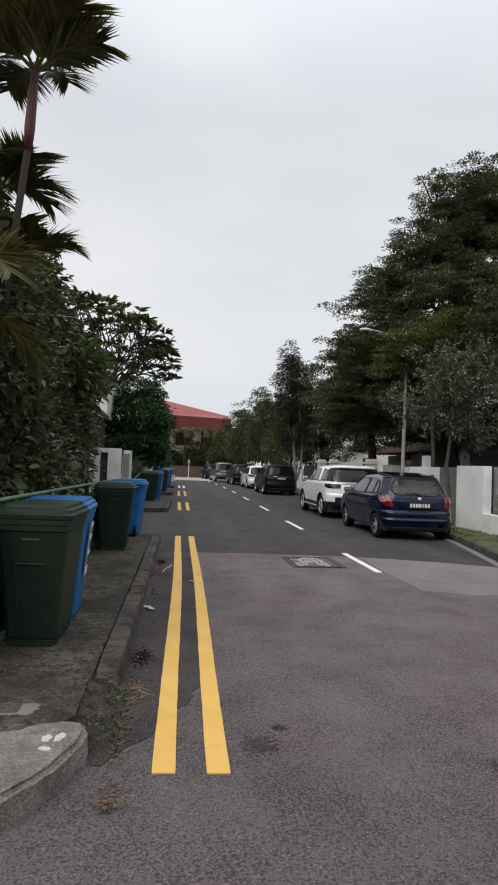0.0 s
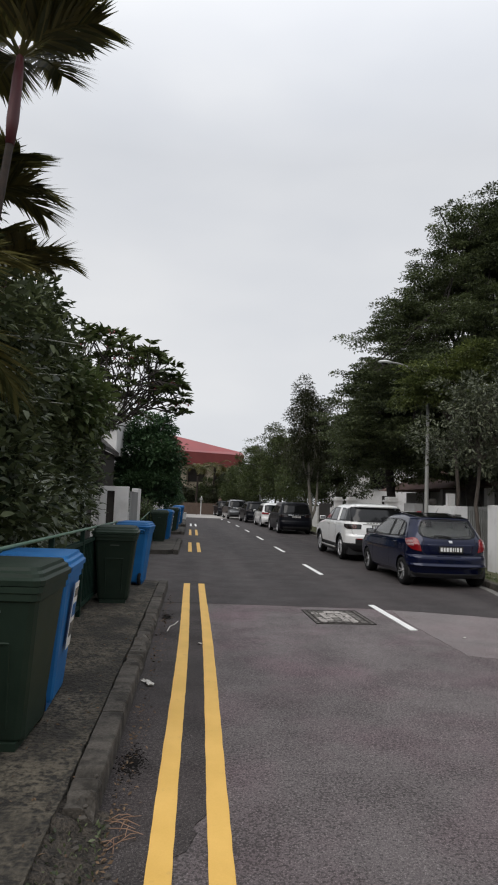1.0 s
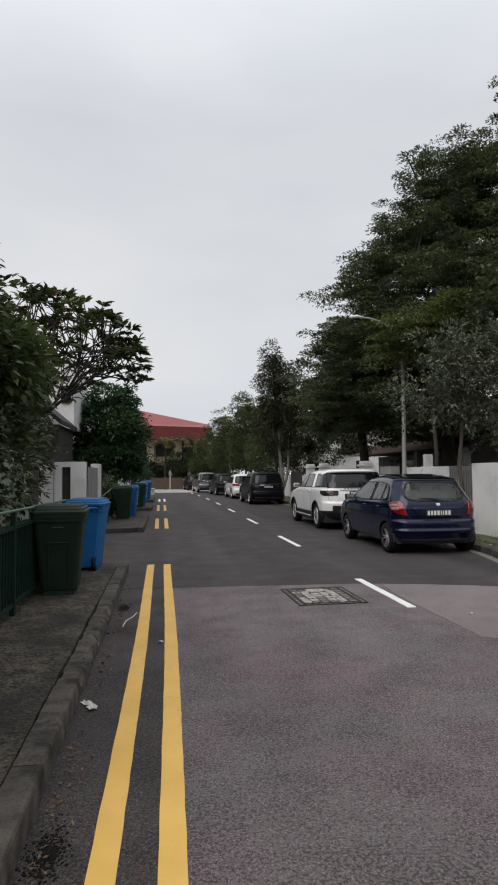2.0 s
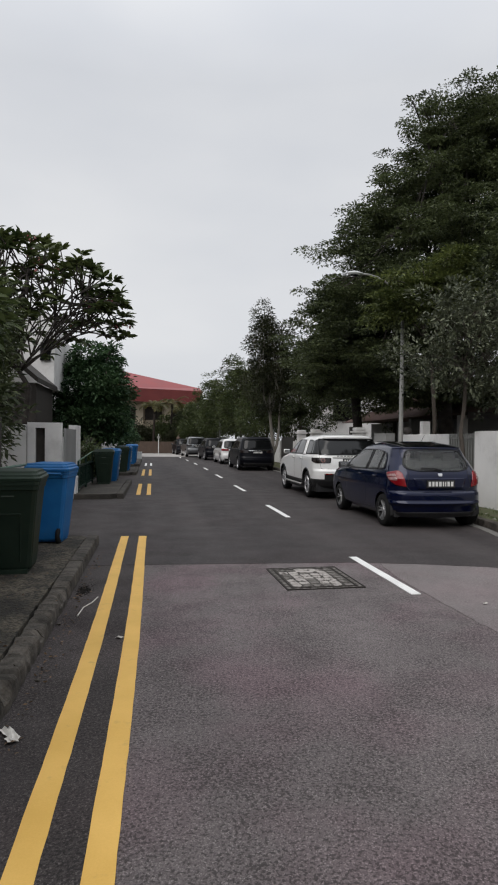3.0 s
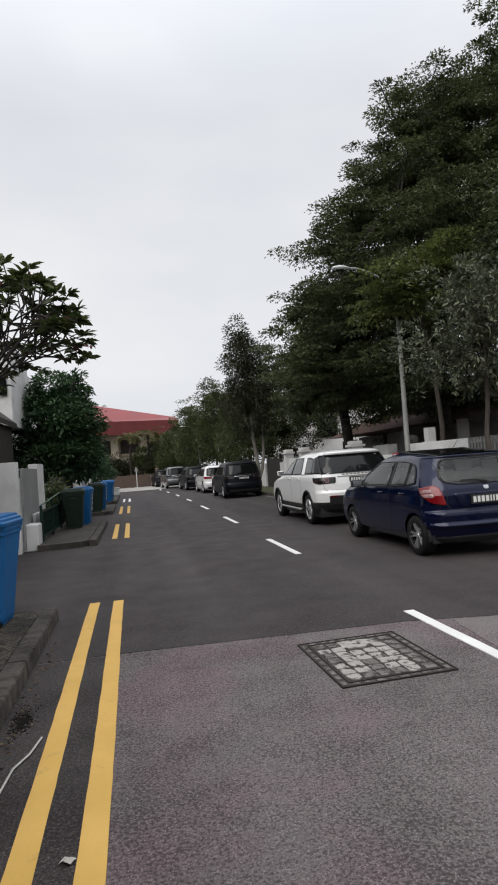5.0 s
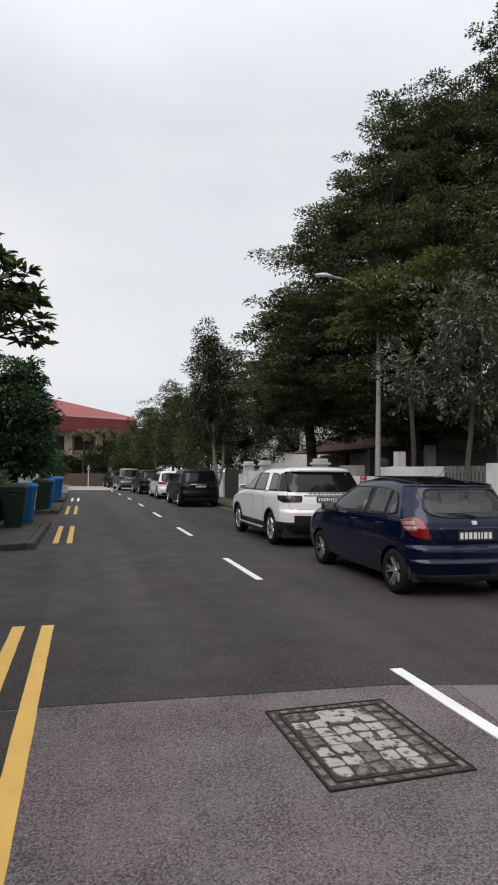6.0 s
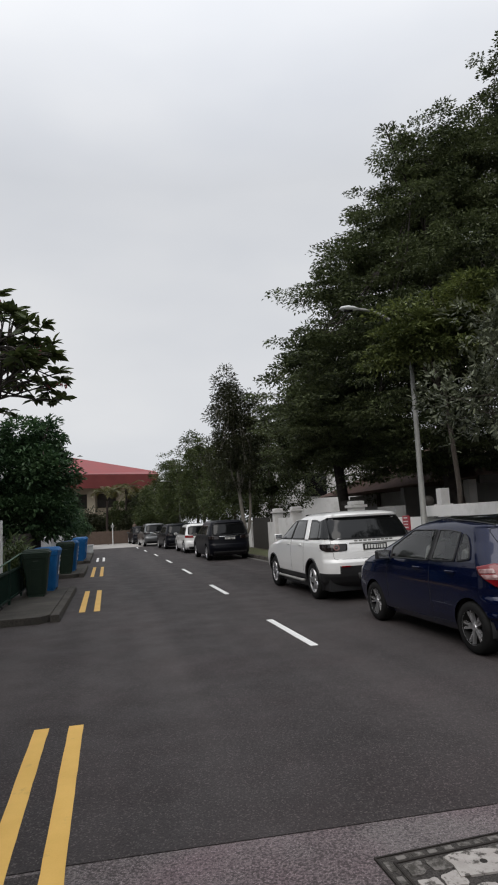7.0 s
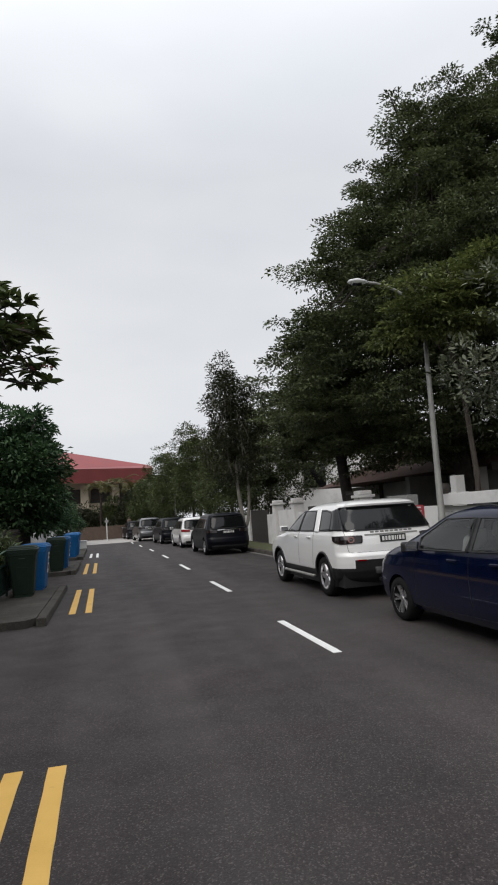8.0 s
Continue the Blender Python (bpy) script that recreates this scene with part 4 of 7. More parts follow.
# ---- wheeled bins ----
def wheelie_bin(name, m, body_mat, lid_mat, label, w=0.57, d=0.70, h=0.98, open_lid=0.0, sticker=False):
    """A wheeled refuse bin; its front faces -y, the hinge and wheels are at +y."""
    t = thing(name, label, "bin", m, "wheeled bins")
    bm = bmesh.new()
    rings = []
    for z, f in ((0.04, 0.68), (0.06, 0.71), (h * 0.5, 0.84), (h * 0.86, 0.955), (h * 0.87, 1.0), (h * 0.91, 1.0), (h * 0.915, 1.04), (h * 0.95, 1.04)):
        hw, hd = w / 2 * f, d / 2 * (f if z < h * 0.87 else min(f, 1.02))
        c = 0.045
        ring = []
        for sx, sy in ((-1, -1), (1, -1), (1, 1), (-1, 1)):
            cc = [(sx * hw, sy * (hd - c)), (sx * (hw - c * 0.3), sy * (hd - c * 0.3)), (sx * (hw - c), sy * hd)]
            if sx * sy < 0:
                cc = cc[::-1]
            ring += cc
        ring = [(x, y + (0.5 - z / h) * 0.06) for x, y in ring]
        rings.append([bm.verts.new((x, y, z)) for x, y in ring])
    for a, b in zip(rings, rings[1:]):
        for k in range(12):
            bm.faces.new((a[k], a[(k + 1) % 12], b[(k + 1) % 12], b[k]))
    bm.faces.new(rings[0][::-1])
    bm.faces.new(rings[-1])
    part("body", bm, body_mat, t)
    # moulded ribs on the front and sides
    rib = bmesh.new()
    for x in (-w * 0.2, w * 0.2):
        a0, a1 = -d / 2 * 0.725 + 0.022, -d / 2 * 0.875 - 0.008
        tube(rib, [(x * 0.9, a0 - 0.0, 0.12), (x, a1, h * 0.62)], 0.008, 6)
    yt = -d / 2 * 0.875 - 0.008
    tube(rib, [(-w * 0.2, yt, h * 0.62), (w * 0.2, yt, h * 0.62)], 0.008, 6)
    part("panel_rib", rib, body_mat, t)
    # lid: a low stepped dome
    bm = bmesh.new()
    prof = ((1.07, 0.0), (1.08, 0.03), (1.02, 0.045), (1.0, 0.065), (0.93, 0.078), (0.90, 0.098), (0.6, 0.108), (0.0, 0.112))
    rings = []
    for f, z in prof:
        hw, hd = w / 2 * f, d / 2 * f * 1.02
        c = 0.05 * f
        ring = []
        for sx, sy in ((-1, -1), (1, -1), (1, 1), (-1, 1)):
            cc = [(sx * hw, sy * (hd - c)), (sx * (hw - c * 0.3), sy * (hd - c * 0.3)), (sx * (hw - c), sy * hd)]
            if sx * sy < 0:
                cc = cc[::-1]
            ring += cc
        rings.append([bm.verts.new((x, y, z)) for x, y in ring])
    for a, b in zip(rings, rings[1:]):
        for k in range(12):
            bm.faces.new((a[k], a[(k + 1) % 12], b[(k + 1) % 12], b[k]))
    bm.faces.new(rings[0][::-1])
    bmesh.ops.remove_doubles(bm, verts=bm.verts, dist=1e-4)
    lid = part("lid", bm, lid_mat, t)
    lid.matrix_basis = pose(0, d / 2, h * 0.955, -open_lid) @ pose(0, -d / 2, 0)
    bm = bmesh.new()
    tube(bm, [(-w * 0.38, d / 2 + 0.0, h * 0.90), (-w * 0.38, d / 2 + 0.07, h * 0.93), (w * 0.38, d / 2 + 0.07, h * 0.93), (w * 0.38, d / 2, h * 0.90)], 0.015, 8)
    part("handle", bm, body_mat, t, smooth=True)
    for sx in (-1, 1):
        wm = pose(sx * w * 0.28, d / 2 * 0.72 + 0.01, 0.10, 0, 90, 0)
        bm = lathe(bmesh.new(), [(0.03, -0.022), (0.085, -0.025), (0.10, -0.015), (0.10, 0.015), (0.085, 0.025), (0.03, 0.022)], 18, wm)
        whl = part("wheel", bm, M_RUBBER, t, smooth=True)
        part("hub", lathe(bmesh.new(), [(0.0, 0.03), (0.03, 0.03), (0.035, 0.0), (0.03, -0.03), (0.0, -0.03)], 12, wm), body_mat, whl)
    part("foot", boxbm(-w * 0.3, w * 0.3, -d / 2 * 0.70, d / 2 * 0.4, 0.0, 0.045), body_mat, t)
    if sticker:
        s = part("sticker", boxbm(w / 2 * 0.84, w / 2 * 0.842 + 0.003, -0.07, 0.10, 0, 0.46), M_PLATE_BAR, t, "white printed sticker")
        s.matrix_basis = pose(0.014, -0.02, h * 0.40, 0, 5.5, 0)
        for k, (z0, hh) in enumerate(((0.36, 0.06), (0.22, 0.09), (0.08, 0.10))):
            b = part("print_bar", boxbm(w / 2 * 0.842 + 0.003, w / 2 * 0.842 + 0.006, -0.05, 0.08, z0, z0 + hh), M_CAR_GREY if k != 1 else M_BIN_B, s)
    else:
        part("label_mark", boxbm(-0.06, 0.06, -d / 2 * 0.975 - 0.012, -d / 2 * 0.975 + 0.004, h * 0.80, h * 0.812), M_BIN_MARK, t)
    return t


G_LAB = "dark green plastic wheeled bin with closed lid"
B_LAB = "blue plastic recycling bin with closed lid"
wheelie_bin("wheeled_bin", pose(-1.26, 5.05, 0.122, 0, 0, -2), M_BIN_G, M_BIN_G, G_LAB + ", on the footway", w=0.54, d=0.66)
wheelie_bin("wheeled_bin", pose(-1.265, 5.71, 0.122, 0, 0, 2), M_BIN_B, M_BIN_B, B_LAB + " and printed sticker", w=0.54, d=0.66, sticker=True)
wheelie_bin("wheeled_bin", pose(-1.24, 9.98, 0.122, 0, 0, 3), M_BIN_G, M_BIN_G, G_LAB + ", against the fence", w=0.58, d=0.66)
wheelie_bin("wheeled_bin", pose(-1.16, 11.80, 0.122, 0, 0, 175), M_BIN_B, M_BIN_B, B_LAB + ", wheels to the driveway", w=0.55, d=0.62)
wheelie_bin("wheeled_bin", pose(-1.34, 22.25, 0.122, 0, 0, 2), M_BIN_G, M_BIN_G, G_LAB + ", beside the driveway")
wheelie_bin("wheeled_bin", pose(-1.22, 23.45, 0.122, 0, 0, -3), M_BIN_B, M_BIN_B, B_LAB + ", behind a green bin", sticker=True)
wheelie_bin("wheeled_bin", pose(-1.18, 28.9, 0.122, 0, 0, 4), M_BIN_G, M_BIN_G, G_LAB + ", further along the footway")
wheelie_bin("wheeled_bin", pose(-1.12, 30.1, 0.122, 0, 0, -2), M_BIN_B, M_BIN_B, B_LAB + ", in a row of bins", sticker=True)
wheelie_bin("wheeled_bin", pose(-1.12, 36.6, 0.122, 0, 0, 3), M_BIN_B, M_BIN_B, B_LAB + ", far along the footway", sticker=True)
wheelie_bin("wheeled_bin", pose(-1.10, 38.2, 0.122, 0, 0, 0), M_BIN_B, M_BIN_B, B_LAB + ", far along the footway")

# ---- left gateway: white walls, slit, grey gate, low plinth ----
t = tagged(new("gateway_wall"), "white gateway wall with a dark slit opening", "wall", kind="structure")
part("wall_panel", boxbm(-2.80, -2.62, 18.4, 18.6, 0, 1.85, bevel=0.006), M_WALL_W, t)
part("wall_panel", boxbm(-2.40, -2.02, 18.4, 18.6, 0, 1.85, bevel=0.006), M_WALL_W, t)
part("wall_panel", boxbm(-2.619, -2.401, 18.405, 18.595, 1.72, 1.85), M_WALL_W, t)
part("slit_backing", boxbm(-2.619, -2.401, 18.52, 18.58, 0.0, 1.719), M_DARKWOOD, t)
part("side_gate", boxbm(-2.0, -1.96, 18.6, 20.6, 0.05, 1.72, bevel=0.005), M_WALL_G, t, "grey metal side gate")
part("end_pier", boxbm(-2.16, -1.96, 20.601, 21.6, 0, 1.84, bevel=0.006), M_WALL_W, t)
part("plinth", boxbm(-2.35, -1.90, 19.6, 20.59, 0, 0.72, bevel=0.02), M_WALL_W, t)
part("low_block", boxbm(-2.2, -1.72, 18.7, 19.3, 0, 0.55, bevel=0.03), M_WALL_W, t)
wall("wall_left_1", -12.0, -2.82, 18.42, 18.6, 0.0, 1.8, M_WALL_W, "white garden wall beside the gateway")
picket_fence("garden_fence", -2.2, 24.6, 31.0, 0.1, 1.5, 0.2, M_DARKWOOD, "dark garden fence behind the bins", 0.03, 0.015)
wall("wall_left_2", -2.4, -2.2, 31.2, 54.0, 0.0, 1.3, M_WALL_W, "pale garden wall far along the street")


# ---- cars ----
class Shell:
    """A car body as rounded plan outlines at rising heights. rows: z, rear end, front end, half width. Rear at y = 0, nose ahead."""

    def __init__(self, rows, rc=0.28, bow=0.10):
        self.r = np.array(rows, float)
        self.rc, self.bow = rc, bow

    def at(self, z):
        return [float(np.interp(z, self.r[:, 0], self.r[:, k])) for k in (1, 2, 3)]

    def point(self, s, z, off=0.0):
        """A place on the outline at height z, s metres round from the middle of the tail (positive: towards -x)."""
        yr, yf, w = self.at(z)
        sg, s = (1 if s >= 0 else -1), abs(s)
        rc = min(self.rc, w * 0.6)
        a = w - rc
        if s <= a:
            x, y, nx, ny = s, yr, 0.0, -1.0
        elif s <= a + rc * math.pi / 2:
            t = (s - a) / rc
            x, y, nx, ny = a + rc * math.sin(t), yr + rc * (1 - math.cos(t)), math.sin(t), -math.cos(t)
        else:
            x, y, nx, ny = w, yr + rc + (s - a - rc * math.pi / 2), 1.0, 0.0
        y += self.bow * max(0.0, 1 - (y - yr) / 0.9) * (min(x, w) / w) ** 2
        taper = 1 - 0.05 * max(0.0, (0.9 - y) / 0.9) ** 2 - 0.06 * max(0.0, (y - (yf - 0.9)) / 0.9) ** 2
        return Vector((-sg * (x * taper + nx * off), y + ny * off, z))

    def side_s(self, y, z):
        yr, yf, w = self.at(z)
        rc = min(self.rc, w * 0.6)
        return w - rc + rc * math.pi / 2 + (y - yr - rc)

    def ring(self, z, n_side=60, n_rear=12, n_corner=8):
        yr, yf, w = self.at(z)
        rc = min(self.rc, w * 0.6)
        a, q = w - rc, rc * math.pi / 2
        ss = [a * k / n_rear for k in range(n_rear)] + [a + q * k / n_corner for k in range(n_corner)]
        rest = yf - yr - 2 * rc
        ss += [a + q + rest * k / n_side for k in range(n_side)]
        left = [self.point(s, z) for s in ss]
        rcf = rc
        front = []
        for k in range(n_corner + 1):
            t = math.pi / 2 * k / n_corner
            front.append(Vector((-(w - rcf + rcf * math.cos(t)) * 0.94, yf - rcf + rcf * math.sin(t), z)))
        for k in range(1, n_rear + 1):
            front.append(Vector((-(w - rcf) * 0.94 * (1 - k / n_rear), yf + 0.06 * (k / n_rear), z)))
        half = left + front
        return half + [Vector((-p.x, p.y, p.z)) for p in half[-2:0:-1]]

    def body(self, wheels, arch, levels=46, n_side=60):
        """The painted shell, with wheel arches cut and their edges drawn onto the circle."""
        z0, z1 = self.r[0, 0], self.r[-1, 0]
        bm = bmesh.new()
        rings = []
        for i in range(levels + 1):
            z = z0 + (z1 - z0) * i / levels
            rings.append([bm.verts.new(p) for p in self.ring(z, n_side)])
        top = rings[-1]
        c = sum((v.co for v in top), Vector()) / len(top)
        for f, dz in ((0.93, 0.012), (0.8, 0.022), (0.5, 0.032), (0.2, 0.036)):
            rings.append([bm.verts.new((c.x + (v.co.x - c.x) * f, c.y + (v.co.y - c.y) * f, z1 + dz)) for v in top])
        n = len(top)
        for a, b in zip(rings, rings[1:]):
            for k in range(n):
                bm.faces.new((a[k], a[(k + 1) % n], b[(k + 1) % n], b[k]))
        bm.faces.new(rings[-1])
        bm.verts.ensure_lookup_table()
        inside = set()
        for v in bm.verts:
            for yw, zw in wheels:
                dy, dz = v.co.y - yw, v.co.z - zw
                r = math.hypot(dy, dz)
                if abs(v.co.x) > 0.4 and r < arch + 0.03 and dz > -0.25:
                    if r > arch - 0.035 and r > 0:
                        v.co.y, v.co.z = yw + dy / r * arch, zw + dz / r * arch
                    inside.add(v)
        bmesh.ops.delete(bm, geom=[f for f in bm.faces if all(v in inside for v in f.verts)], context="FACES")
        return bm

    def patch(self, outline, off, rings=9):
        """A piece of the skin with that outline in (s, z), lifted by off."""
        bm = bmesh.new()
        n = len(outline)
        cs, cz = sum(p[0] for p in outline) / n, sum(p[1] for p in outline) / n
        rows = []
        for k in range(rings):
            f = 1 - k / rings
            rows.append([bm.verts.new(self.point(cs + (s - cs) * f, cz + (z - cz) * f, off)) for s, z in outline])
        mid = bm.verts.new(self.point(cs, cz, off))
        for a, b in zip(rows, rows[1:]):
            for k in range(n):
                bm.faces.new((a[k], a[(k + 1) % n], b[(k + 1) % n], b[k]))
        for k in range(n):
            bm.faces.new((rows[-1][k], rows[-1][(k + 1) % n], mid))
        rim = [bm.verts.new(self.point(s, z, off - 0.02)) for s, z in outline]
        for k in range(n):
            bm.faces.new((rim[k], rim[(k + 1) % n], rows[0][(k + 1) % n], rows[0][k]))
        bmesh.ops.recalc_face_normals(bm, faces=bm.faces)
        return bm


def inside(poly, a, b):
    """Whether (a, b) lies in the polygon."""
    hit = False
    for (x0, y0), (x1, y1) in zip(poly, poly[1:] + poly[:1]):
        if (y0 > b) != (y1 > b) and a < (x1 - x0) * (b - y0) / (y1 - y0) + x0:
            hit = not hit
    return hit


def shrink(poly, f):
    cx, cy = sum(p[0] for p in poly) / len(poly), sum(p[1] for p in poly) / len(poly)
    return [(cx + (x - cx) * f, cy + (y - cy) * f) for x, y in poly]


def split_off(bm, test):
    """Moves the faces that pass the test into a mesh of their own."""
    take = [f for f in bm.faces if test(f.calc_center_median())]
    out = bmesh.new()
    made = {}
    for f in take:
        vs = []
        for v in f.verts:
            if v not in made:
                made[v] = out.verts.new(v.co)
            vs.append(made[v])
        out.faces.new(vs)
    bmesh.ops.delete(bm, geom=take, context="FACES")
    return out


def rounded(pts, r=0.05, n=4, fill=12):
    """Rounds the corners of a polygon and adds points along its edges."""
    out = []
    m = len(pts)
    for i in range(m):
        p, a, b = Vector(pts[i]), Vector(pts[i - 1]), Vector(pts[(i + 1) % m])
        ra = min(r, (a - p).length * 0.45)
        rb = min(r, (b - p).length * 0.45)
        p0, p1 = p + (a - p).normalized() * ra, p + (b - p).normalized() * rb
        for k in range(n + 1):
            t = k / n
            out.append(tuple(p0 * (1 - t) ** 2 + p * 2 * t * (1 - t) + p1 * t * t))
        nb = Vector(pts[(i + 1) % m])
        q = p1
        e = nb + (p - nb).normalized() * min(r, (nb - p).length * 0.45)
        for k in range(1, fill):
            out.append(tuple(q + (e - q) * k / fill))
    return out


def wheel(parent, x, y, r, side, style, width=0.20):
    """A road wheel; side -1 faces -x."""
    wm = pose(x, y, r, 0, 90 * side, 0)
    w = width / 2
    wh = part("wheel", lathe(bmesh.new(), [(r * 0.66, -w), (r * 0.72, -w * 1.02), (r * 0.93, -w), (r * 0.985, -w * 0.75), (r, -w * 0.3), (r, w * 0.3), (r * 0.985, w * 0.75), (r * 0.93, w), (r * 0.72, w * 1.02), (r * 0.66, w)], 40, wm), M_RUBBER, parent, "black tyre", smooth=True)
    part("barrel", lathe(bmesh.new(), [(r * 0.67, -w * 0.9), (r * 0.67, w * 0.98), (r * 0.64, w * 0.9), (r * 0.60, w * 0.2), (r * 0.2, w * 0.1), (0, w * 0.1)], 40, wm), M_ALLOY_D, wh, smooth=True)
    bm = bmesh.new()
    inner = 0.66 if style == "twin" else 0.63
    lathe(bm, [(r * 0.68, w * 0.85), (r * 0.685, w * 1.0), (r * inner, w * 0.98), (r * (inner - 0.01), w * 0.7)], 40)
    lathe(bm, [(0.0, w * 0.80), (r * 0.13, w * 0.80), (r * 0.16, w * 0.6), (r * 0.16, w * 0.3)], 20)
    for k in range(5):
        a0 = 2 * math.pi * k / 5 + 0.3
        spread = 0.08 if style == "twin" else 0.0
        for sg in ((-1, 1) if style == "twin" else (0,)):
            a1, a2 = a0 + sg * 0.10, a0 + sg * (0.10 + spread)
            wd0, wd1 = (0.036, 0.040) if style == "twin" else (0.12, 0.09)
            d = Vector((math.cos(a2) * 0.65 - math.cos(a1) * 0.1, math.sin(a2) * 0.65 - math.sin(a1) * 0.1, 0)).normalized()
            nrm = Vector((-d.y, d.x, 0))
            p0, p1 = Vector((math.cos(a1), math.sin(a1), 0)) * r * 0.1, Vector((math.cos(a2), math.sin(a2), 0)) * r * 0.65
            vs = []
            for p, ww, zz in ((p0, wd0, w * 0.72), (p1, wd1, w * 0.88)):
                for sgn, dz in ((-1, -0.03), (-0.7, 0), (0.7, 0), (1, -0.03)):
                    q = p + nrm * ww * r / 0.3 * 0.5 * sgn
                    vs.append(bm.verts.new((q.x, q.y, zz + dz)))
            for j in range(3):
                bm.faces.new((vs[j], vs[j + 1], vs[j + 5], vs[j + 4]))
    bmesh.ops.transform(bm, matrix=wm, verts=bm.verts)
    bmesh.ops.recalc_face_normals(bm, faces=bm.faces)
    part("rim", bm, M_ALLOY_G if style == "twin" else M_ALLOY, wh, "grey twin-spoke alloy rim" if style == "twin" else "silver alloy rim")
    return wh


def number_plate(parent, sh, z, w=0.50, h=0.12, off=0.012, x=0.0):
    y = sh.point(x, z)[1]
    pl = part("number_plate", boxbm(x - w / 2, x + w / 2, y - off - 0.012, y - off + 0.03, z - h / 2, z + h / 2, bevel=0.004), M_PLATE, parent)
    xx = x - w * 0.44
    for wd in (0.085, 0.075, 0.085, 0.09, 0.04, 0.04, 0.085, 0.085):
        part("plate_bar", boxbm(xx, xx + w * wd, y - off - 0.016, y - off - 0.011, z - h * 0.32, z + h * 0.32), M_PLATE_BAR, pl)
        xx += w * (wd + 0.042)
    return pl


def car(name, label, m, sh, paint, wheels, wr, arch, style, glass, band, sides, rear_glass, fine=False, cladding=None, open_glass=False, corner=0.03):
    """band: outline in (y, z) of the black window band; sides: the windows in it; rear_glass: outline in (s, z)."""
    t = thing(name, label, "car", m, "parked cars")
    yr, yf, w = sh.at(0.6)
    bm = sh.body([(y, wr) for y in wheels], arch, 90 if fine else 46, 130 if fine else 60)
    if open_glass:
        holes = [shrink([(sh.point(sh.side_s(y, z), z).y, z) for y, z in o], 0.96) for o in sides]

        def clear(c):
            if any(inside(o, c.y, c.z) for o in holes) and abs(c.x) > 0.45:
                return True
            return c.y < 0.6 and abs(c.x) < 0.62 and inside(shrink(rear_glass, 0.95), c.x, c.z)
        split_off(bm, clear).free()
    if cladding:
        low = split_off(bm, cladding)
        part("lower_cladding", low, M_BLACK, t, "black plastic lower cladding", smooth=True)
    part("body", bm, paint, t, smooth=True)
    part("underbody", boxbm(-w + 0.10, w - 0.10, 0.25, yf - 0.3, 0.20, 0.45), M_BLACK, t)
    for y in wheels:
        for sd in (-1, 1):
            wheel(t, sd * (w - 0.115), y, wr, sd, style)
            bm = bmesh.new()
            lathe(bm, [(arch - 0.005, -0.14), (arch + 0.0, 0.10)], 32, pose(sd * (w - 0.14), y, wr, 0, 90 * sd, 0))
            bmesh.ops.delete(bm, geom=[v for v in bm.verts if v.co.z < 0.2], context="VERTS")
            part("arch_liner", bm, M_BLACK, t, smooth=True)
    if band and not open_glass:
        o = rounded([(sh.side_s(y, z), z) for y, z in band], 0.05)
        for sg in (1, -1):
            part("window_band", sh.patch([(sg * s, z) for s, z in o], 0.008), M_BLACK, t, smooth=True)
    for outline in sides:
        o = rounded([(sh.side_s(y, z), z) for y, z in outline], corner)
        for sg in (1, -1):
            fr = part("side_window", sh.patch([(sg * s, z) for s, z in o], 0.013), glass, t, smooth=True)
            bm = bmesh.new()
            tube(bm, [sh.point(sg * s, z, 0.010) for s, z in o + o[:1]], 0.011 if open_glass else 0.008, 5, cap=False)
            part("window_seal", bm, M_BLACK, fr)
    if rear_glass:
        o = rounded(rear_glass, 0.07)
        rg = part("rear_window", sh.patch(o, 0.009), glass, t, smooth=True)
        bm = bmesh.new()
        tube(bm, [sh.point(s, z, 0.007) for s, z in o + o[:1]], 0.011 if open_glass else 0.010, 5, cap=False)
        part("window_seal", bm, M_BLACK, rg)
    return t


def lamp(t, sh, name, outline, material, off=0.012, r=0.03, both=True):
    """A lamp in the skin, on both sides."""
    for sg in ((1, -1) if both else (1,)):
        o = rounded(outline, r)
        part(name, sh.patch([(sg * s, z) for s, z in o], off), material, t, smooth=True)


def mirror(t, sh, y, z, material):
    for sg in (1, -1):
        p = sh.point(sg * sh.side_s(y, z), z, 0.03)
        bm = bmesh.new()
        box(bm, -0.09, 0.09, -0.05, 0.06, -0.06, 0.07, bevel=0.03)
        bmesh.ops.transform(bm, matrix=Matrix.Translation(p + Vector((-sg * 0.09, 0, 0.03))), verts=bm.verts)
        mm = part("wing_mirror", bm, material, t, smooth=True)
        bm = boxbm(-0.075, 0.075, -0.058, -0.052, -0.045, 0.055)
        bmesh.ops.transform(bm, matrix=Matrix.Translation(p + Vector((-sg * 0.09, 0, 0.03))), verts=bm.verts)
        part("mirror_glass", bm, M_CHROME, mm)


def handles(t, sh, ys, z, material):
    for y in ys:
        for sg in (1, -1):
            p = sh.point(sg * sh.side_s(y, z), z, 0.018)
            bm = bmesh.new()
            box(bm, -0.014, 0.014, -0.09, 0.09, -0.014, 0.014, bevel=0.008)
            bmesh.ops.transform(bm, matrix=Matrix.Translation(p), verts=bm.verts)
            part("door_handle", bm, material, t, smooth=True)


def seam(t, sh, path, name="door_seam"):
    for sg in (1, -1):
        bm = bmesh.new()
        pts = []
        for (y0, z0), (y1, z1) in zip(path, path[1:]):
            for k in range(8):
                f = k / 8
                y, z = y0 + (y1 - y0) * f, z0 + (z1 - z0) * f
                pts.append(sh.point(sg * sh.side_s(y, z), z, -0.001))
        tube(bm, pts, 0.004, 4)
        part(name, bm, M_BLACK, t)


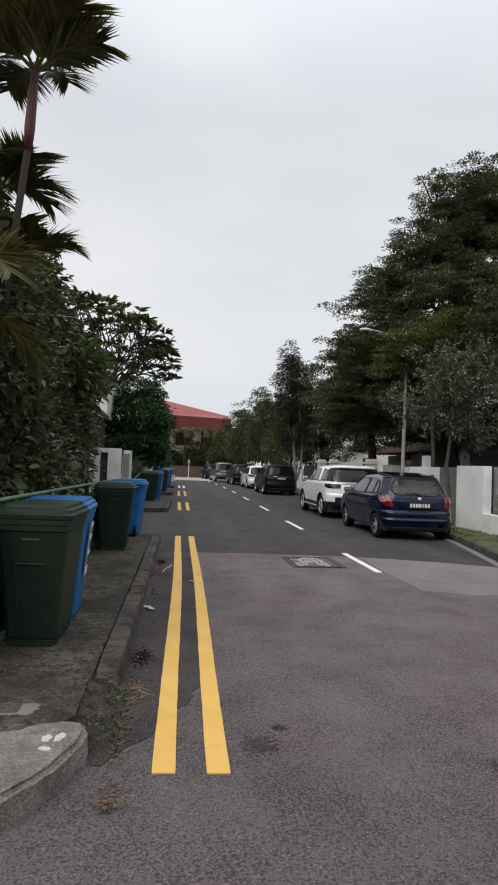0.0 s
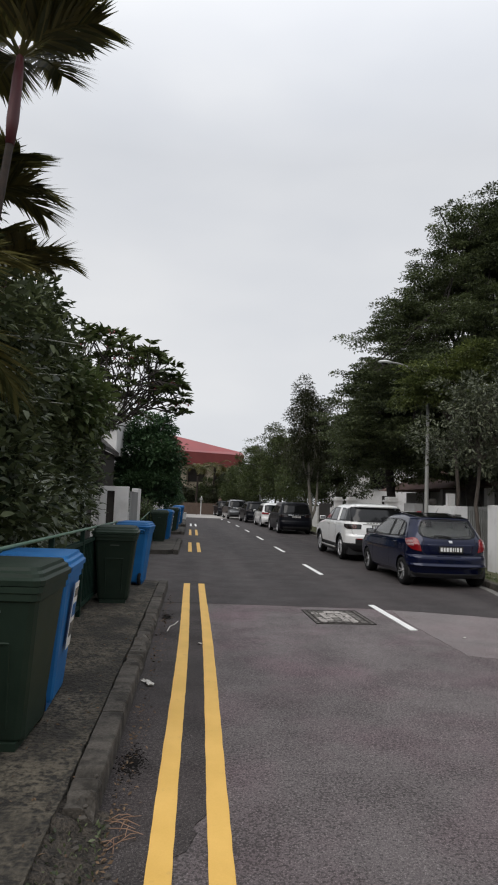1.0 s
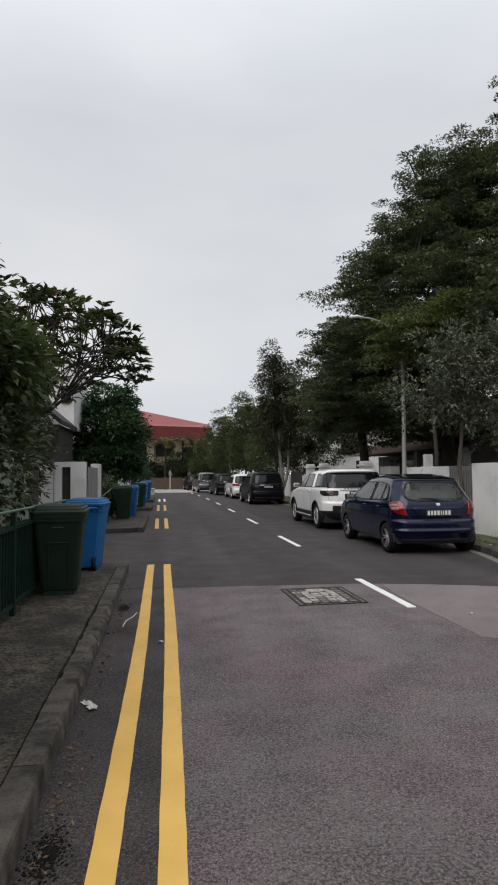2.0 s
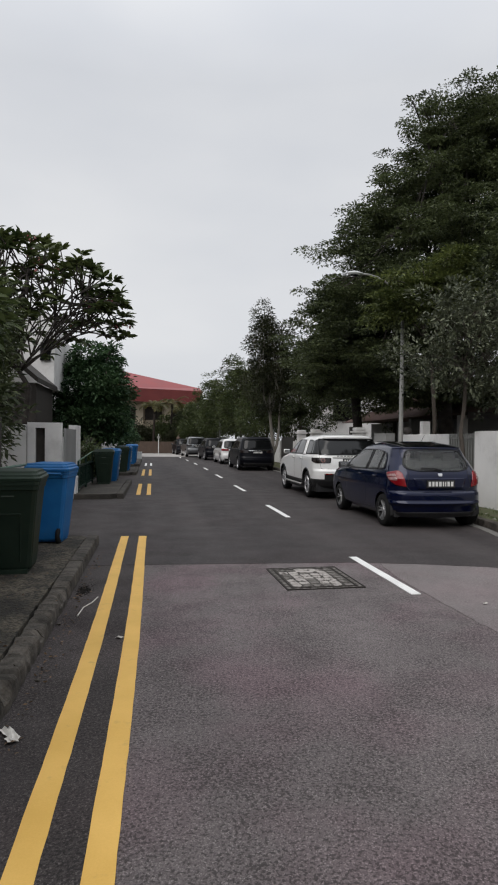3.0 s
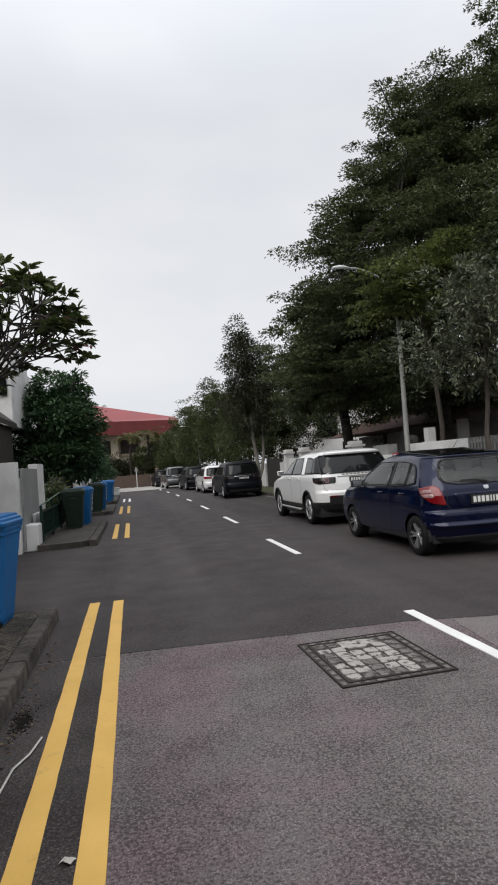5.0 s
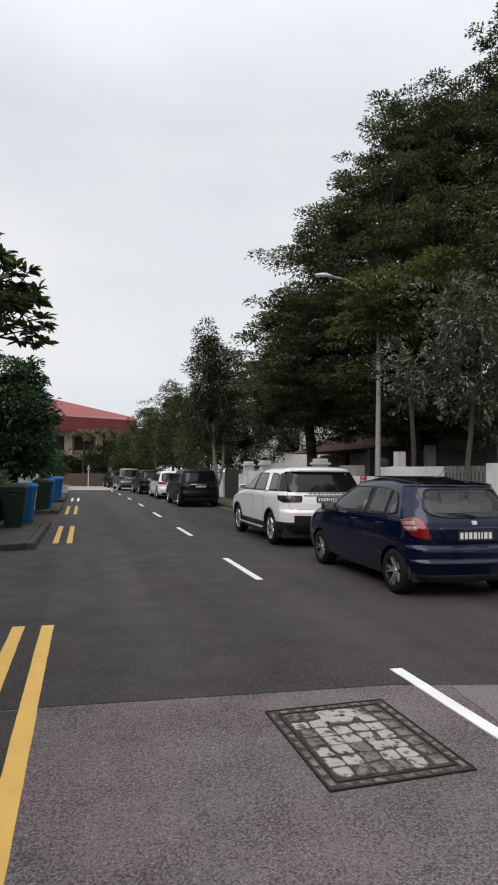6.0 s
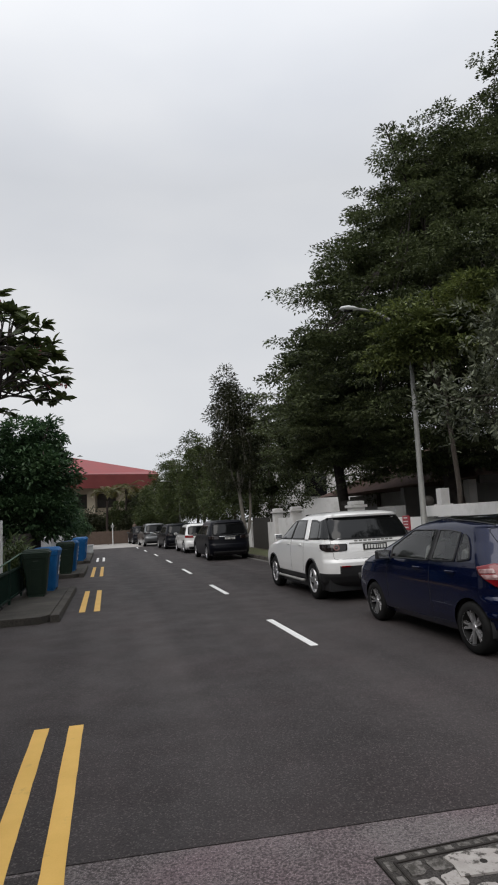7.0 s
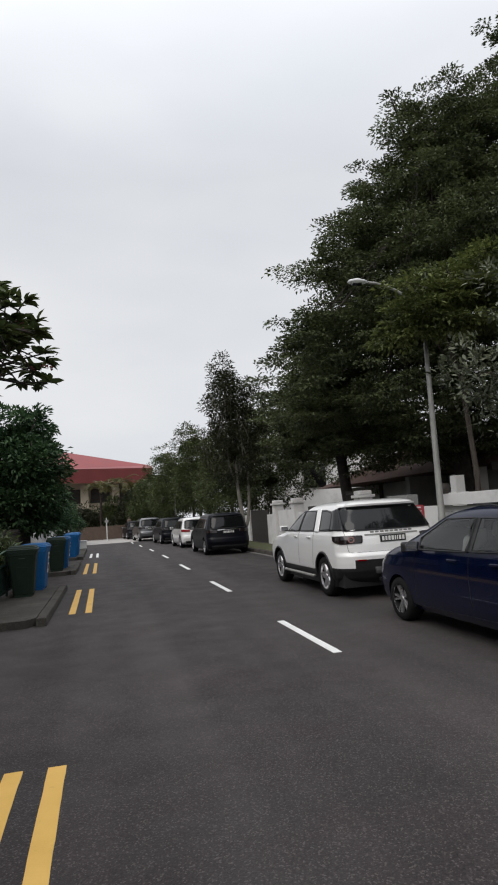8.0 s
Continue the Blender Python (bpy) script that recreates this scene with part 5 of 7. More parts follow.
def blue_hatchback(m):
    sh = Shell([(0.20, 0.13, 3.70, 0.76), (0.27, 0.085, 3.82, 0.81), (0.38, 0.055, 3.88, 0.836), (0.425, 0.04, 3.885, 0.838), (0.445, 0.0, 3.89, 0.842), (0.465, 0.004, 3.895, 0.844),
                (0.50, 0.035, 3.9, 0.8475), (0.60, 0.030, 3.89, 0.8475), (0.645, 0.045, 3.86, 0.8475), (0.665, 0.085, 3.85, 0.8475), (0.75, 0.075, 3.83, 0.845), (0.88, 0.075, 3.68, 0.838), (0.96, 0.10, 3.47, 0.825), (1.02, 0.13, 3.24, 0.805), (1.12, 0.19, 2.98, 0.765),
                (1.25, 0.27, 2.66, 0.705), (1.36, 0.33, 2.42, 0.662), (1.41, 0.36, 2.29, 0.642), (1.428, 0.335, 2.23, 0.632), (1.440, 0.40, 2.19, 0.622), (1.455, 0.54, 2.13, 0.61), (1.475, 0.76, 2.03, 0.592), (1.49, 1.0, 1.95, 0.572), (1.50, 1.22, 1.85, 0.55)], 0.25, 0.12)
    t = car("hatchback_car", "dark metallic blue hatchback parked at the kerb", m, sh, M_CAR_BLUE, (0.60, 3.10), 0.295, 0.335, "twin", M_GLASS, None,
            [[(0.52, 1.06), (0.57, 1.19), (0.66, 1.30), (0.775, 1.345), (0.80, 1.03)], [(0.86, 1.03), (0.84, 1.355), (1.06, 1.375), (1.36, 1.385), (1.38, 1.015)], [(1.46, 1.01), (1.44, 1.385), (2.05, 1.375), (2.53, 1.135), (2.50, 0.995)], [(2.58, 0.995), (2.60, 1.09), (2.80, 0.985)]],
            [(-0.56, 1.06), (-0.61, 1.13), (-0.50, 1.385), (0.50, 1.385), (0.61, 1.13), (0.56, 1.06), (0.36, 1.025), (-0.36, 1.025)], fine=True, open_glass=True)
    for sg in (1, -1):
        part("pillar_trim", sh.patch([(sg * s, z) for s, z in rounded([(sh.side_s(1.37, 1.015), 1.015), (sh.side_s(1.355, 1.38), 1.38), (sh.side_s(1.455, 1.38), 1.38), (sh.side_s(1.475, 1.015), 1.015)], 0.01)], 0.009), M_BLACK, t, "black door pillar")
    # lamps: red body with clear windows in the outer half
    lamp(t, sh, "tail_lamp", [(0.60, 0.74), (0.655, 1.00), (0.71, 1.03), (0.95, 0.985), (0.93, 0.90), (0.77, 0.775)], M_LAMP_RED, 0.014, 0.02)
    lamp(t, sh, "indicator_lens", [(0.75, 0.925), (0.76, 0.975), (0.925, 0.96), (0.915, 0.92)], M_LAMP_CLEAR, 0.02, 0.012)
    lamp(t, sh, "reverse_lens", [(0.74, 0.855), (0.745, 0.910), (0.905, 0.905), (0.875, 0.86)], M_LAMP_CLEAR, 0.02, 0.012)
    number_plate(t, sh, 0.80, 0.50, 0.13, 0.006)
    # hatch outline, plate recess, bumper crease and lower diffuser
    part("plate_recess", sh.patch(rounded([(-0.42, 0.70), (-0.50, 0.90), (0.50, 0.90), (0.42, 0.70)], 0.04), 0.006), M_CAR_BLUE, t, smooth=True)
    bm = bmesh.new()
    tube(bm, [sh.point(s, z, 0.001) for s, z in rounded([(-0.50, 0.655), (-0.60, 0.75), (-0.545, 0.98), (-0.60, 1.40), (0.60, 1.40), (0.545, 0.98), (0.60, 0.75), (0.50, 0.655)], 0.05)], 0.004, 4)
    part("hatch_seam", bm, M_BLACK, t)
    part("lower_valance", sh.patch(rounded([(-0.84, 0.205), (-0.86, 0.30), (0.86, 0.30), (0.84, 0.205)], 0.03), 0.006), M_BLACK, t, smooth=True)
    part("badge", sh.patch(rounded([(-0.032, 0.935), (-0.042, 0.985), (0.042, 0.985), (0.032, 0.935)], 0.012, 3, 2), 0.014), M_ALLOY, t, "chrome badge shape")
    p0, p1 = sh.point(-0.03, 1.04, 0.03), sh.point(0.33, 1.075, 0.025)
    part("rear_wiper", tube(bmesh.new(), [p0, (p0 + p1) / 2 + Vector((0, -0.01, 0.02)), p1], [0.022, 0.012, 0.008], 6), M_BLACK, t, "black wiper arm")
    part("brake_lamp", boxbm(-0.10, 0.10, 0.335, 0.36, 1.412, 1.424), M_LAMP_DARK, t)

    def roof_z(x, y):
        """The height of the roof skin at (x, y)."""
        y -= sh.bow * max(0.0, 1 - (y - 0.35) / 0.9) * (x / 0.6) ** 2
        if y > 1.22:
            return 1.50 + 0.034 * min(1.0, (y - 1.22) / 0.25)
        return float(np.interp(y, sh.r[14:, 1], sh.r[14:, 0]))

    # black sheet over the painted roof: the dark mirrored trees, put in as colour
    bm = bmesh.new()
    grid = [[bm.verts.new((x, y, roof_z(x, y) + 0.010 - 0.016 * (abs(x) > 0.46))) for x in (-0.475, -0.455, -0.30, -0.1, 0.1, 0.30, 0.455, 0.475)] for y in np.linspace(0.47, 1.72, 14)]
    for a, b in zip(grid, grid[1:]):
        for k in range(7):
            bm.faces.new((a[k], a[k + 1], b[k + 1], b[k]))
    part("roof_reflection_sheet", bm, M_GLASS_DARK, t, "glossy black sheet standing for trees mirrored in the roof", smooth=True)
    part("aerial", tube(bmesh.new(), [(0, 0.95, 1.48), (0, 0.72, 1.66)], [0.005, 0.003], 5), M_BLACK, t)
    for sg in (1, -1):
        bm = bmesh.new()
        tube(bm, [(sg * 0.515, y, roof_z(0.515, y) + 0.004) for y in np.linspace(0.46, 1.7, 12)], 0.009, 5)
        part("roof_strip", bm, M_BLACK, t)
    mirror(t, sh, 2.54, 1.0, M_BLACK)
    handles(t, sh, (0.92, 1.72), 0.90, M_CAR_BLUE)
    seam(t, sh, [(1.42, 1.01), (1.44, 0.7), (1.40, 0.32)])
    seam(t, sh, [(2.60, 0.98), (2.63, 0.7), (2.62, 0.32)])
    seam(t, sh, [(0.95, 0.30), (2.75, 0.27)], "sill_seam")
    # cabin: seat backs and head rests seen through the glass
    part("cabin_floor", boxbm(-0.66, 0.66, 0.35, 2.9, 0.5, 0.9), M_CABIN, t)
    for x in (-0.38, 0.0, 0.38):
        part("head_rest", boxbm(x - 0.12, x + 0.12, 0.75, 0.84, 1.06, 1.24, bevel=0.03), M_SEAT, t)
    part("rear_seat", boxbm(-0.58, 0.58, 0.78, 0.92, 0.9, 1.10, bevel=0.04), M_SEAT, t)
    for x in (-0.36, 0.36):
        part("front_seat", boxbm(x - 0.22, x + 0.22, 1.6, 1.74, 0.9, 1.12, bevel=0.05), M_SEAT, t)
        part("head_rest", boxbm(x - 0.12, x + 0.12, 1.6, 1.70, 1.14, 1.32, bevel=0.03), M_SEAT, t)


def white_suv(m):
    sh = Shell([(0.27, 0.22, 4.40, 0.84), (0.36, 0.10, 4.52, 0.90), (0.48, 0.03, 4.58, 0.935), (0.62, 0.01, 4.6, 0.945), (0.74, 0.0, 4.59, 0.947), (0.80, 0.05, 4.56, 0.947), (0.92, 0.055, 4.45, 0.945),
                (1.02, 0.07, 4.1, 0.94), (1.10, 0.09, 3.55, 0.925), (1.16, 0.11, 3.25, 0.905), (1.30, 0.19, 2.98, 0.855), (1.45, 0.29, 2.68, 0.80),
                (1.56, 0.36, 2.42, 0.755), (1.62, 0.34, 2.2, 0.72), (1.65, 0.38, 2.05, 0.68), (1.67, 0.46, 1.9, 0.63)], 0.27, 0.12)
    def clad(c):
        return c.z < 0.45 or (c.y < 0.55 and c.z < 0.535) or (c.y < 0.45 and c.z < 0.68 and abs(c.x) < 0.70)

    t = car("suv_car", "white sport utility car parked at the kerb", m, sh, M_CAR_WHITE, (0.93, 3.67), 0.36, 0.415, "five", M_GLASS_DARK,
            [(0.42, 1.17), (0.52, 1.50), (1.0, 1.555), (2.30, 1.56), (2.62, 1.46), (3.14, 1.14)],
            [[(0.55, 1.19), (0.64, 1.49), (0.98, 1.53), (1.22, 1.53), (1.11, 1.17)], [(1.40, 1.165), (1.52, 1.54), (2.16, 1.545), (2.22, 1.155)], [(2.28, 1.155), (2.23, 1.54), (2.36, 1.53), (3.08, 1.15)]],
            [(-0.86, 1.165), (-0.80, 1.575), (0.80, 1.575), (0.86, 1.165)], fine=True, cladding=clad)
    for sg in (1, -1):
        part("white_pillar", sh.patch([(sg * s, z) for s, z in rounded([(sh.side_s(1.15, 1.15), 1.15), (sh.side_s(1.27, 1.58), 1.58), (sh.side_s(1.47, 1.58), 1.58), (sh.side_s(1.35, 1.15), 1.15)], 0.02)], 0.020), M_CAR_WHITE, t, "white slanted pillar", smooth=True)
    for yw in (0.93, 3.67):
        for sg in (1, -1):
            arc = [(yw + 0.428 * math.cos(a), 0.36 + 0.428 * math.sin(a)) for a in [math.pi * (-0.05 + 1.1 * k / 26) for k in range(27)]]
            part("arch_trim", tube(bmesh.new(), [sh.point(sg * sh.side_s(y, z), z, 0.0) for y, z in arc if z > 0.28], 0.022, 6), M_BLACK, t, "black wheel arch trim", smooth=True)
    lamp(t, sh, "corner_glass", [(0.82, 1.175), (0.77, 1.565), (sh.side_s(0.74, 1.50), 1.505), (sh.side_s(0.62, 1.185), 1.185)], M_GLASS_DARK, 0.012, 0.02)
    lamp(t, sh, "tail_lamp", [(0.56, 0.955), (0.54, 1.085), (0.72, 1.09), (1.12, 1.085), (1.10, 1.0), (0.92, 0.945)], M_LAMP_DARK, 0.014)
    for sg in (1, -1):
        p = sh.point(sg * 0.74, 1.02, 0.016)
        part("lamp_ring", lathe(bmesh.new(), [(0.034, 0), (0.056, 0.004), (0.056, 0.012), (0.034, 0.012)], 20, Matrix.Translation(p) @ pose(0, 0, 0, 90, 0, -sg * 25)), M_LAMP_CLEAR, t)
    number_plate(t, sh, 1.01, 0.46, 0.115, 0.008)
    part("tailgate_strip", sh.patch(rounded([(-0.50, 1.075), (-0.50, 1.10), (0.50, 1.10), (0.50, 1.075)], 0.008, 2, 6), 0.008), M_GALV, t)
    for k in range(9):
        x = -0.36 + 0.09 * k
        p = sh.point(x, 1.13, 0.006)
        part("letter_bar", boxbm(p.x - 0.03, p.x + 0.03, p.y - 0.004, p.y + 0.01, 1.118, 1.145), M_GALV, t)
    part("bumper_plate", sh.patch(rounded([(-0.36, 0.42), (-0.40, 0.54), (0.40, 0.54), (0.36, 0.42)], 0.03), 0.024), M_CABIN, t, "dark grey bumper insert", smooth=True)
    lamp(t, sh, "reflector", [(0.54, 0.655), (0.54, 0.680), (0.70, 0.680), (0.70, 0.655)], M_LAMP_RED, 0.022, 0.01)
    bm = bmesh.new()
    tube(bm, [sh.point(s, z, 0.001) for s, z in rounded([(-0.80, 0.80), (-0.83, 1.12), (-0.76, 1.58), (0.76, 1.58), (0.83, 1.12), (0.80, 0.80)], 0.05) + [(-0.80, 0.80)]], 0.004, 4)
    part("tailgate_seam", bm, M_BLACK, t)
    part("spoiler", sh.patch(rounded([(-0.66, 1.585), (-0.62, 1.65), (0.62, 1.65), (0.66, 1.585)], 0.03), 0.05), M_CAR_WHITE, t, smooth=True)
    for sg in (1, -1):
        bm = bmesh.new()
        tube(bm, [(sg * 0.95, 1.42, 0.33), (sg * 0.97, 1.5, 0.33), (sg * 0.97, 3.1, 0.33), (sg * 0.95, 3.2, 0.33)], 0.03, 8)
        part("side_step", bm, M_GALV, t, "silver side step", smooth=True)
    part("tow_panel", boxbm(-0.3, 0.3, 0.0, 0.1, 0.30, 0.36, bevel=0.01), M_BLACK, t)
    mirror(t, sh, 3.02, 1.16, M_CAR_WHITE)
    handles(t, sh, (1.62, 2.42), 1.05, M_CAR_WHITE)
    seam(t, sh, [(1.40, 1.14), (1.42, 0.9), (1.50, 0.46)])
    seam(t, sh, [(2.26, 1.14), (2.28, 0.8), (2.28, 0.46)])


def mpv(m, paint, label, L=4.8, W=0.925, H=1.75, plate=0.95, scale_s=1.0):
    k = H / 1.75
    sh = Shell([(0.22 * k, 0.18, L - 0.2, W - 0.07), (0.34 * k, 0.05, L - 0.05, W - 0.02), (0.55 * k, 0.0, L, W), (0.68 * k, 0.02, L, W), (0.74 * k, 0.06, L - 0.05, W), (0.95 * k, 0.08, L - 0.35, W - 0.005),
                (1.08 * k, 0.10, L - 0.9, W - 0.02), (1.2 * k, 0.14, L - 1.25, W - 0.055), (1.5 * k, 0.26, L - 1.8, W - 0.13), (1.66 * k, 0.32, L - 2.1, W - 0.18), (1.72 * k, 0.40, L - 2.4, W - 0.24)], 0.22, 0.08)
    t = car("people_carrier_car" if H > 1.58 else "saloon_car", label, m, sh, paint, (0.85, L - 0.95), 0.33, 0.37, "five", M_GLASS_DARK,
            [(0.36, 1.10 * k), (0.50, 1.53 * k), (1.0, 1.585 * k), (L - 2.2, 1.57 * k), (L - 1.3, 1.09 * k)],
            [[(0.5, 1.12 * k), (0.62, 1.52 * k), (1.45, 1.56 * k), (1.45, 1.12 * k)], [(1.50, 1.12 * k), (1.50, 1.56 * k), (2.4, 1.55 * k), (2.5, 1.11 * k)], [(2.55, 1.11 * k), (2.45, 1.54 * k), (L - 2.1, 1.5 * k), (L - 1.35, 1.11 * k)]],
            [(-W + 0.14, 1.11 * k), (-W + 0.20, 1.58 * k), (W - 0.20, 1.58 * k), (W - 0.14, 1.11 * k)])
    lamp(t, sh, "tail_lamp", [(W - 0.42, 0.92 * k), (W - 0.40, 1.06 * k), (W + 0.12, 1.08 * k), (W + 0.06, 0.93 * k)], M_LAMP_DARK if paint is not M_CAR_WHITE else M_LAMP_RED, 0.014)
    number_plate(t, sh, plate * k, 0.46, 0.115, 0.008)
    part("chrome_strip", sh.patch(rounded([(-0.45, 1.03 * k), (-0.45, 1.06 * k), (0.45, 1.06 * k), (0.45, 1.03 * k)], 0.01, 2, 5), 0.014), M_CHROME, t)
    part("lower_bumper", sh.patch(rounded([(-W + 0.2, 0.24 * k), (-W + 0.14, 0.40 * k), (W - 0.14, 0.40 * k), (W - 0.2, 0.24 * k)], 0.03), 0.01), M_BLACK, t, smooth=True)
    part("spoiler", sh.patch(rounded([(-W + 0.3, 1.62 * k), (-W + 0.34, 1.70 * k), (W - 0.34, 1.70 * k), (W - 0.3, 1.62 * k)], 0.03), 0.05), paint, t, smooth=True)
    mirror(t, sh, L - 1.5, 1.10 * k, paint)
    handles(t, sh, (1.6, 2.5), 0.98 * k, paint)
    seam(t, sh, [(1.49, 1.10 * k), (1.49, 0.45 * k)])
    seam(t, sh, [(2.53, 1.10 * k), (2.53, 0.4 * k)])


blue_hatchback(pose(4.96, 12.98, 0) @ Matrix.Diagonal((1, 1, 0.955, 1)))
white_suv(pose(5.03, 17.92, 0, 0, 0, 0.5) @ Matrix.Diagonal((1, 1, 0.962, 1)))
mpv(pose(4.95, 31.7, 0, 0, 0, 1), M_CAR_BLACK, "black people carrier with tinted windows at the kerb", 4.7, 0.86, 1.60)
mpv(pose(4.90, 39.0, 0, 0, 0, 2), M_CAR_WHITE, "white saloon car parked further along the kerb", 4.5, 0.90, 1.50)
mpv(pose(4.50, 45.6, 0, 0, 0, 4), M_CAR_BLACK, "black saloon car parked far along the kerb", 4.6, 0.92, 1.55)
mpv(pose(3.50, 53.0, 0, 0, 0, 5), M_CAR_GREY, "grey people carrier parked at the road's end", 4.6, 0.86, 1.66)
mpv(pose(2.95, 60.0, 0, 0, 0, 5), M_CAR_BLACK, "dark saloon car parked at the road's end", 4.5, 0.90, 1.48)


# ---- trees on the right ----
def tiered(seed, profile, z0, z1, dz, lobe, flat=0.42):
    """Leafy tiers round a middle axis: profile is a list of (z, radius)."""
    rng = random.Random(seed)
    out = []
    z = z0
    zs, rs = [p[0] for p in profile], [p[1] for p in profile]
    while z < z1:
        r = float(np.interp(z, zs, rs))
        n = max(3, int(2 * math.pi * r / (lobe * 1.35)))
        a0 = rng.uniform(0, 6.28)
        for k in range(n):
            a = a0 + 2 * math.pi * k / n + rng.uniform(-0.2, 0.2)
            lr = lobe * rng.uniform(0.55, 1.3)
            rr = max(0.0, r * rng.uniform(0.82, 1.04) - lr * rng.uniform(0.75, 1.0))
            out.append((rr * math.cos(a), rr * math.sin(a), z + rng.uniform(-0.35, 0.35), lr, lr, lr * flat))
        if r > lobe * 2.2:
            for k in range(n // 2):
                a, rr = rng.uniform(0, 6.28), (r - lobe * 1.6) * math.sqrt(rng.random())
                out.append((rr * math.cos(a), rr * math.sin(a), z, lobe * 1.1, lobe * 1.1, lobe * 0.5))
        z += dz
    return out


BIG = [(2.6, 3.6), (4.2, 5.9), (5.8, 6.45), (7.4, 5.7), (9.5, 4.25), (11.0, 3.4), (12.6, 2.9), (14.2, 1.9), (15.0, 0.9)]
tree("layered_street_tree", "tall broad tree with dense layered dark green foliage", (11.0, 25.0, 0.1),
     [(0, 0, 0, 0.34), (0.05, 0, 1.5, 0.28), (-0.1, 0.1, 3.5, 0.24), (0.1, 0, 6.5, 0.2), (0.0, 0, 10, 0.14), (0.1, 0, 13.5, 0.06)],
     [(x + max(0.0, z - 9.0) * 0.16, y, z, a, b, c) for x, y, z, a, b, c in tiered(5, BIG, 3.2, 15.0, 1.0, 1.15)]
     + [(-5.94, -1.4, 4.99, 0.95, 1.0, 0.45), (-5.53, -1.4, 5.82, 0.95, 1.0, 0.45), (-5.21, -1.4, 6.8, 0.95, 1.0, 0.45), (-4.81, -1.4, 7.91, 0.95, 1.0, 0.45), (-4.31, -1.4, 8.89, 0.95, 1.0, 0.45), (-3.54, -1.4, 9.22, 0.95, 1.0, 0.45), (-2.62, -1.4, 10.09, 0.95, 1.0, 0.45), (-2.07, -1.4, 11.73, 0.95, 1.0, 0.45), (-1.40, -1.4, 12.84, 0.95, 1.0, 0.45), (-5.33, -1.4, 4.7, 0.95, 1.0, 0.45), (-4.84, -1.4, 6.41, 0.95, 1.0, 0.45), (-3.97, -1.4, 7.87, 0.95, 1.0, 0.45)], 4000, 105, 0.46, 0.20, 0.108, 0.46, M_LEAF_BIG, M_BARK_DARK, 21, limbs=44, shell=0.35)
tree("leafy_bough", "pale green leafy bough reaching past the street lamp", (8.3, 20.4, 0.1),
     [(0, 0, 0, 0.07), (0.05, 0, 2.0, 0.06), (-0.1, 0, 4.2, 0.05), (-0.6, -0.4, 5.0, 0.03)],
     [(-1.5, -0.9, 5.25, 0.8, 0.6, 0.35), (-0.9, -1.1, 5.2, 0.8, 0.6, 0.4), (-0.9, -1.0, 5.8, 0.75, 0.6, 0.35), (0.0, -1.0, 5.5, 0.9, 0.7, 0.5), (-1.9, -0.7, 4.9, 0.6, 0.5, 0.22), (0.2, -1.0, 6.2, 0.9, 0.7, 0.5), (-1.75, -1.1, 5.85, 0.5, 0.4, 0.26), (-1.35, -1.1, 5.5, 0.5, 0.4, 0.3)],
     190, 60, 0.34, 0.3, 0.12, 0.46, M_LEAF_VINE2, M_BARK, 27, limbs=10, twig=0.008)
tree("layered_street_tree", "dark green tree behind the boundary wall", (9.4, 30.5, 0.1),
     [(0, 0, 0, 0.26), (0.05, 0, 1.5, 0.22), (-0.1, 0.1, 3.5, 0.2), (0.1, 0, 6.0, 0.1)],
     tiered(6, [(2.8, 2.6), (4.2, 3.4), (6.0, 3.0), (8.0, 1.6)], 3.9, 8.2, 1.0, 1.0), 900, 84, 0.46, 0.24, 0.13, 0.48, M_LEAF_BIG, M_BARK_DARK, 22, limbs=30, shell=0.4)
tree("tall_garden_tree", "tall tree rising behind the street trees", (15.9, 24.0, 0.1),
     [(0, 0, 0, 0.3), (0, 0, 4, 0.24), (0, 0, 9, 0.18), (0, 0, 14, 0.1), (0, 0, 17.5, 0.06)],
     tiered(7, [(4, 3.0), (8, 4.0), (12, 4.0), (14.5, 3.6), (17.0, 2.6), (19.0, 1.2)], 5.0, 19.0, 1.1, 1.1), 1700, 84, 0.46, 0.3, 0.13, 0.48, M_LEAF_BIG, M_BARK_DARK, 23, limbs=34, shell=0.4)
tree("layered_street_tree", "dark leafy tree behind the white wall", (10.6, 17.2, 0.1),
     [(0, 0, 0, 0.2), (0.05, 0, 1.5, 0.17), (-0.1, 0.1, 3.5, 0.13), (0.1, 0, 6.0, 0.06)],
     tiered(9, [(3.4, 1.4), (4.4, 2.5), (5.8, 2.7), (7.5, 2.0), (9.0, 1.0)], 4.1, 9.0, 0.9, 0.9), 800, 80, 0.42, 0.3, 0.125, 0.48, M_LEAF_BIG, M_BARK, 28, limbs=30, shell=0.4)
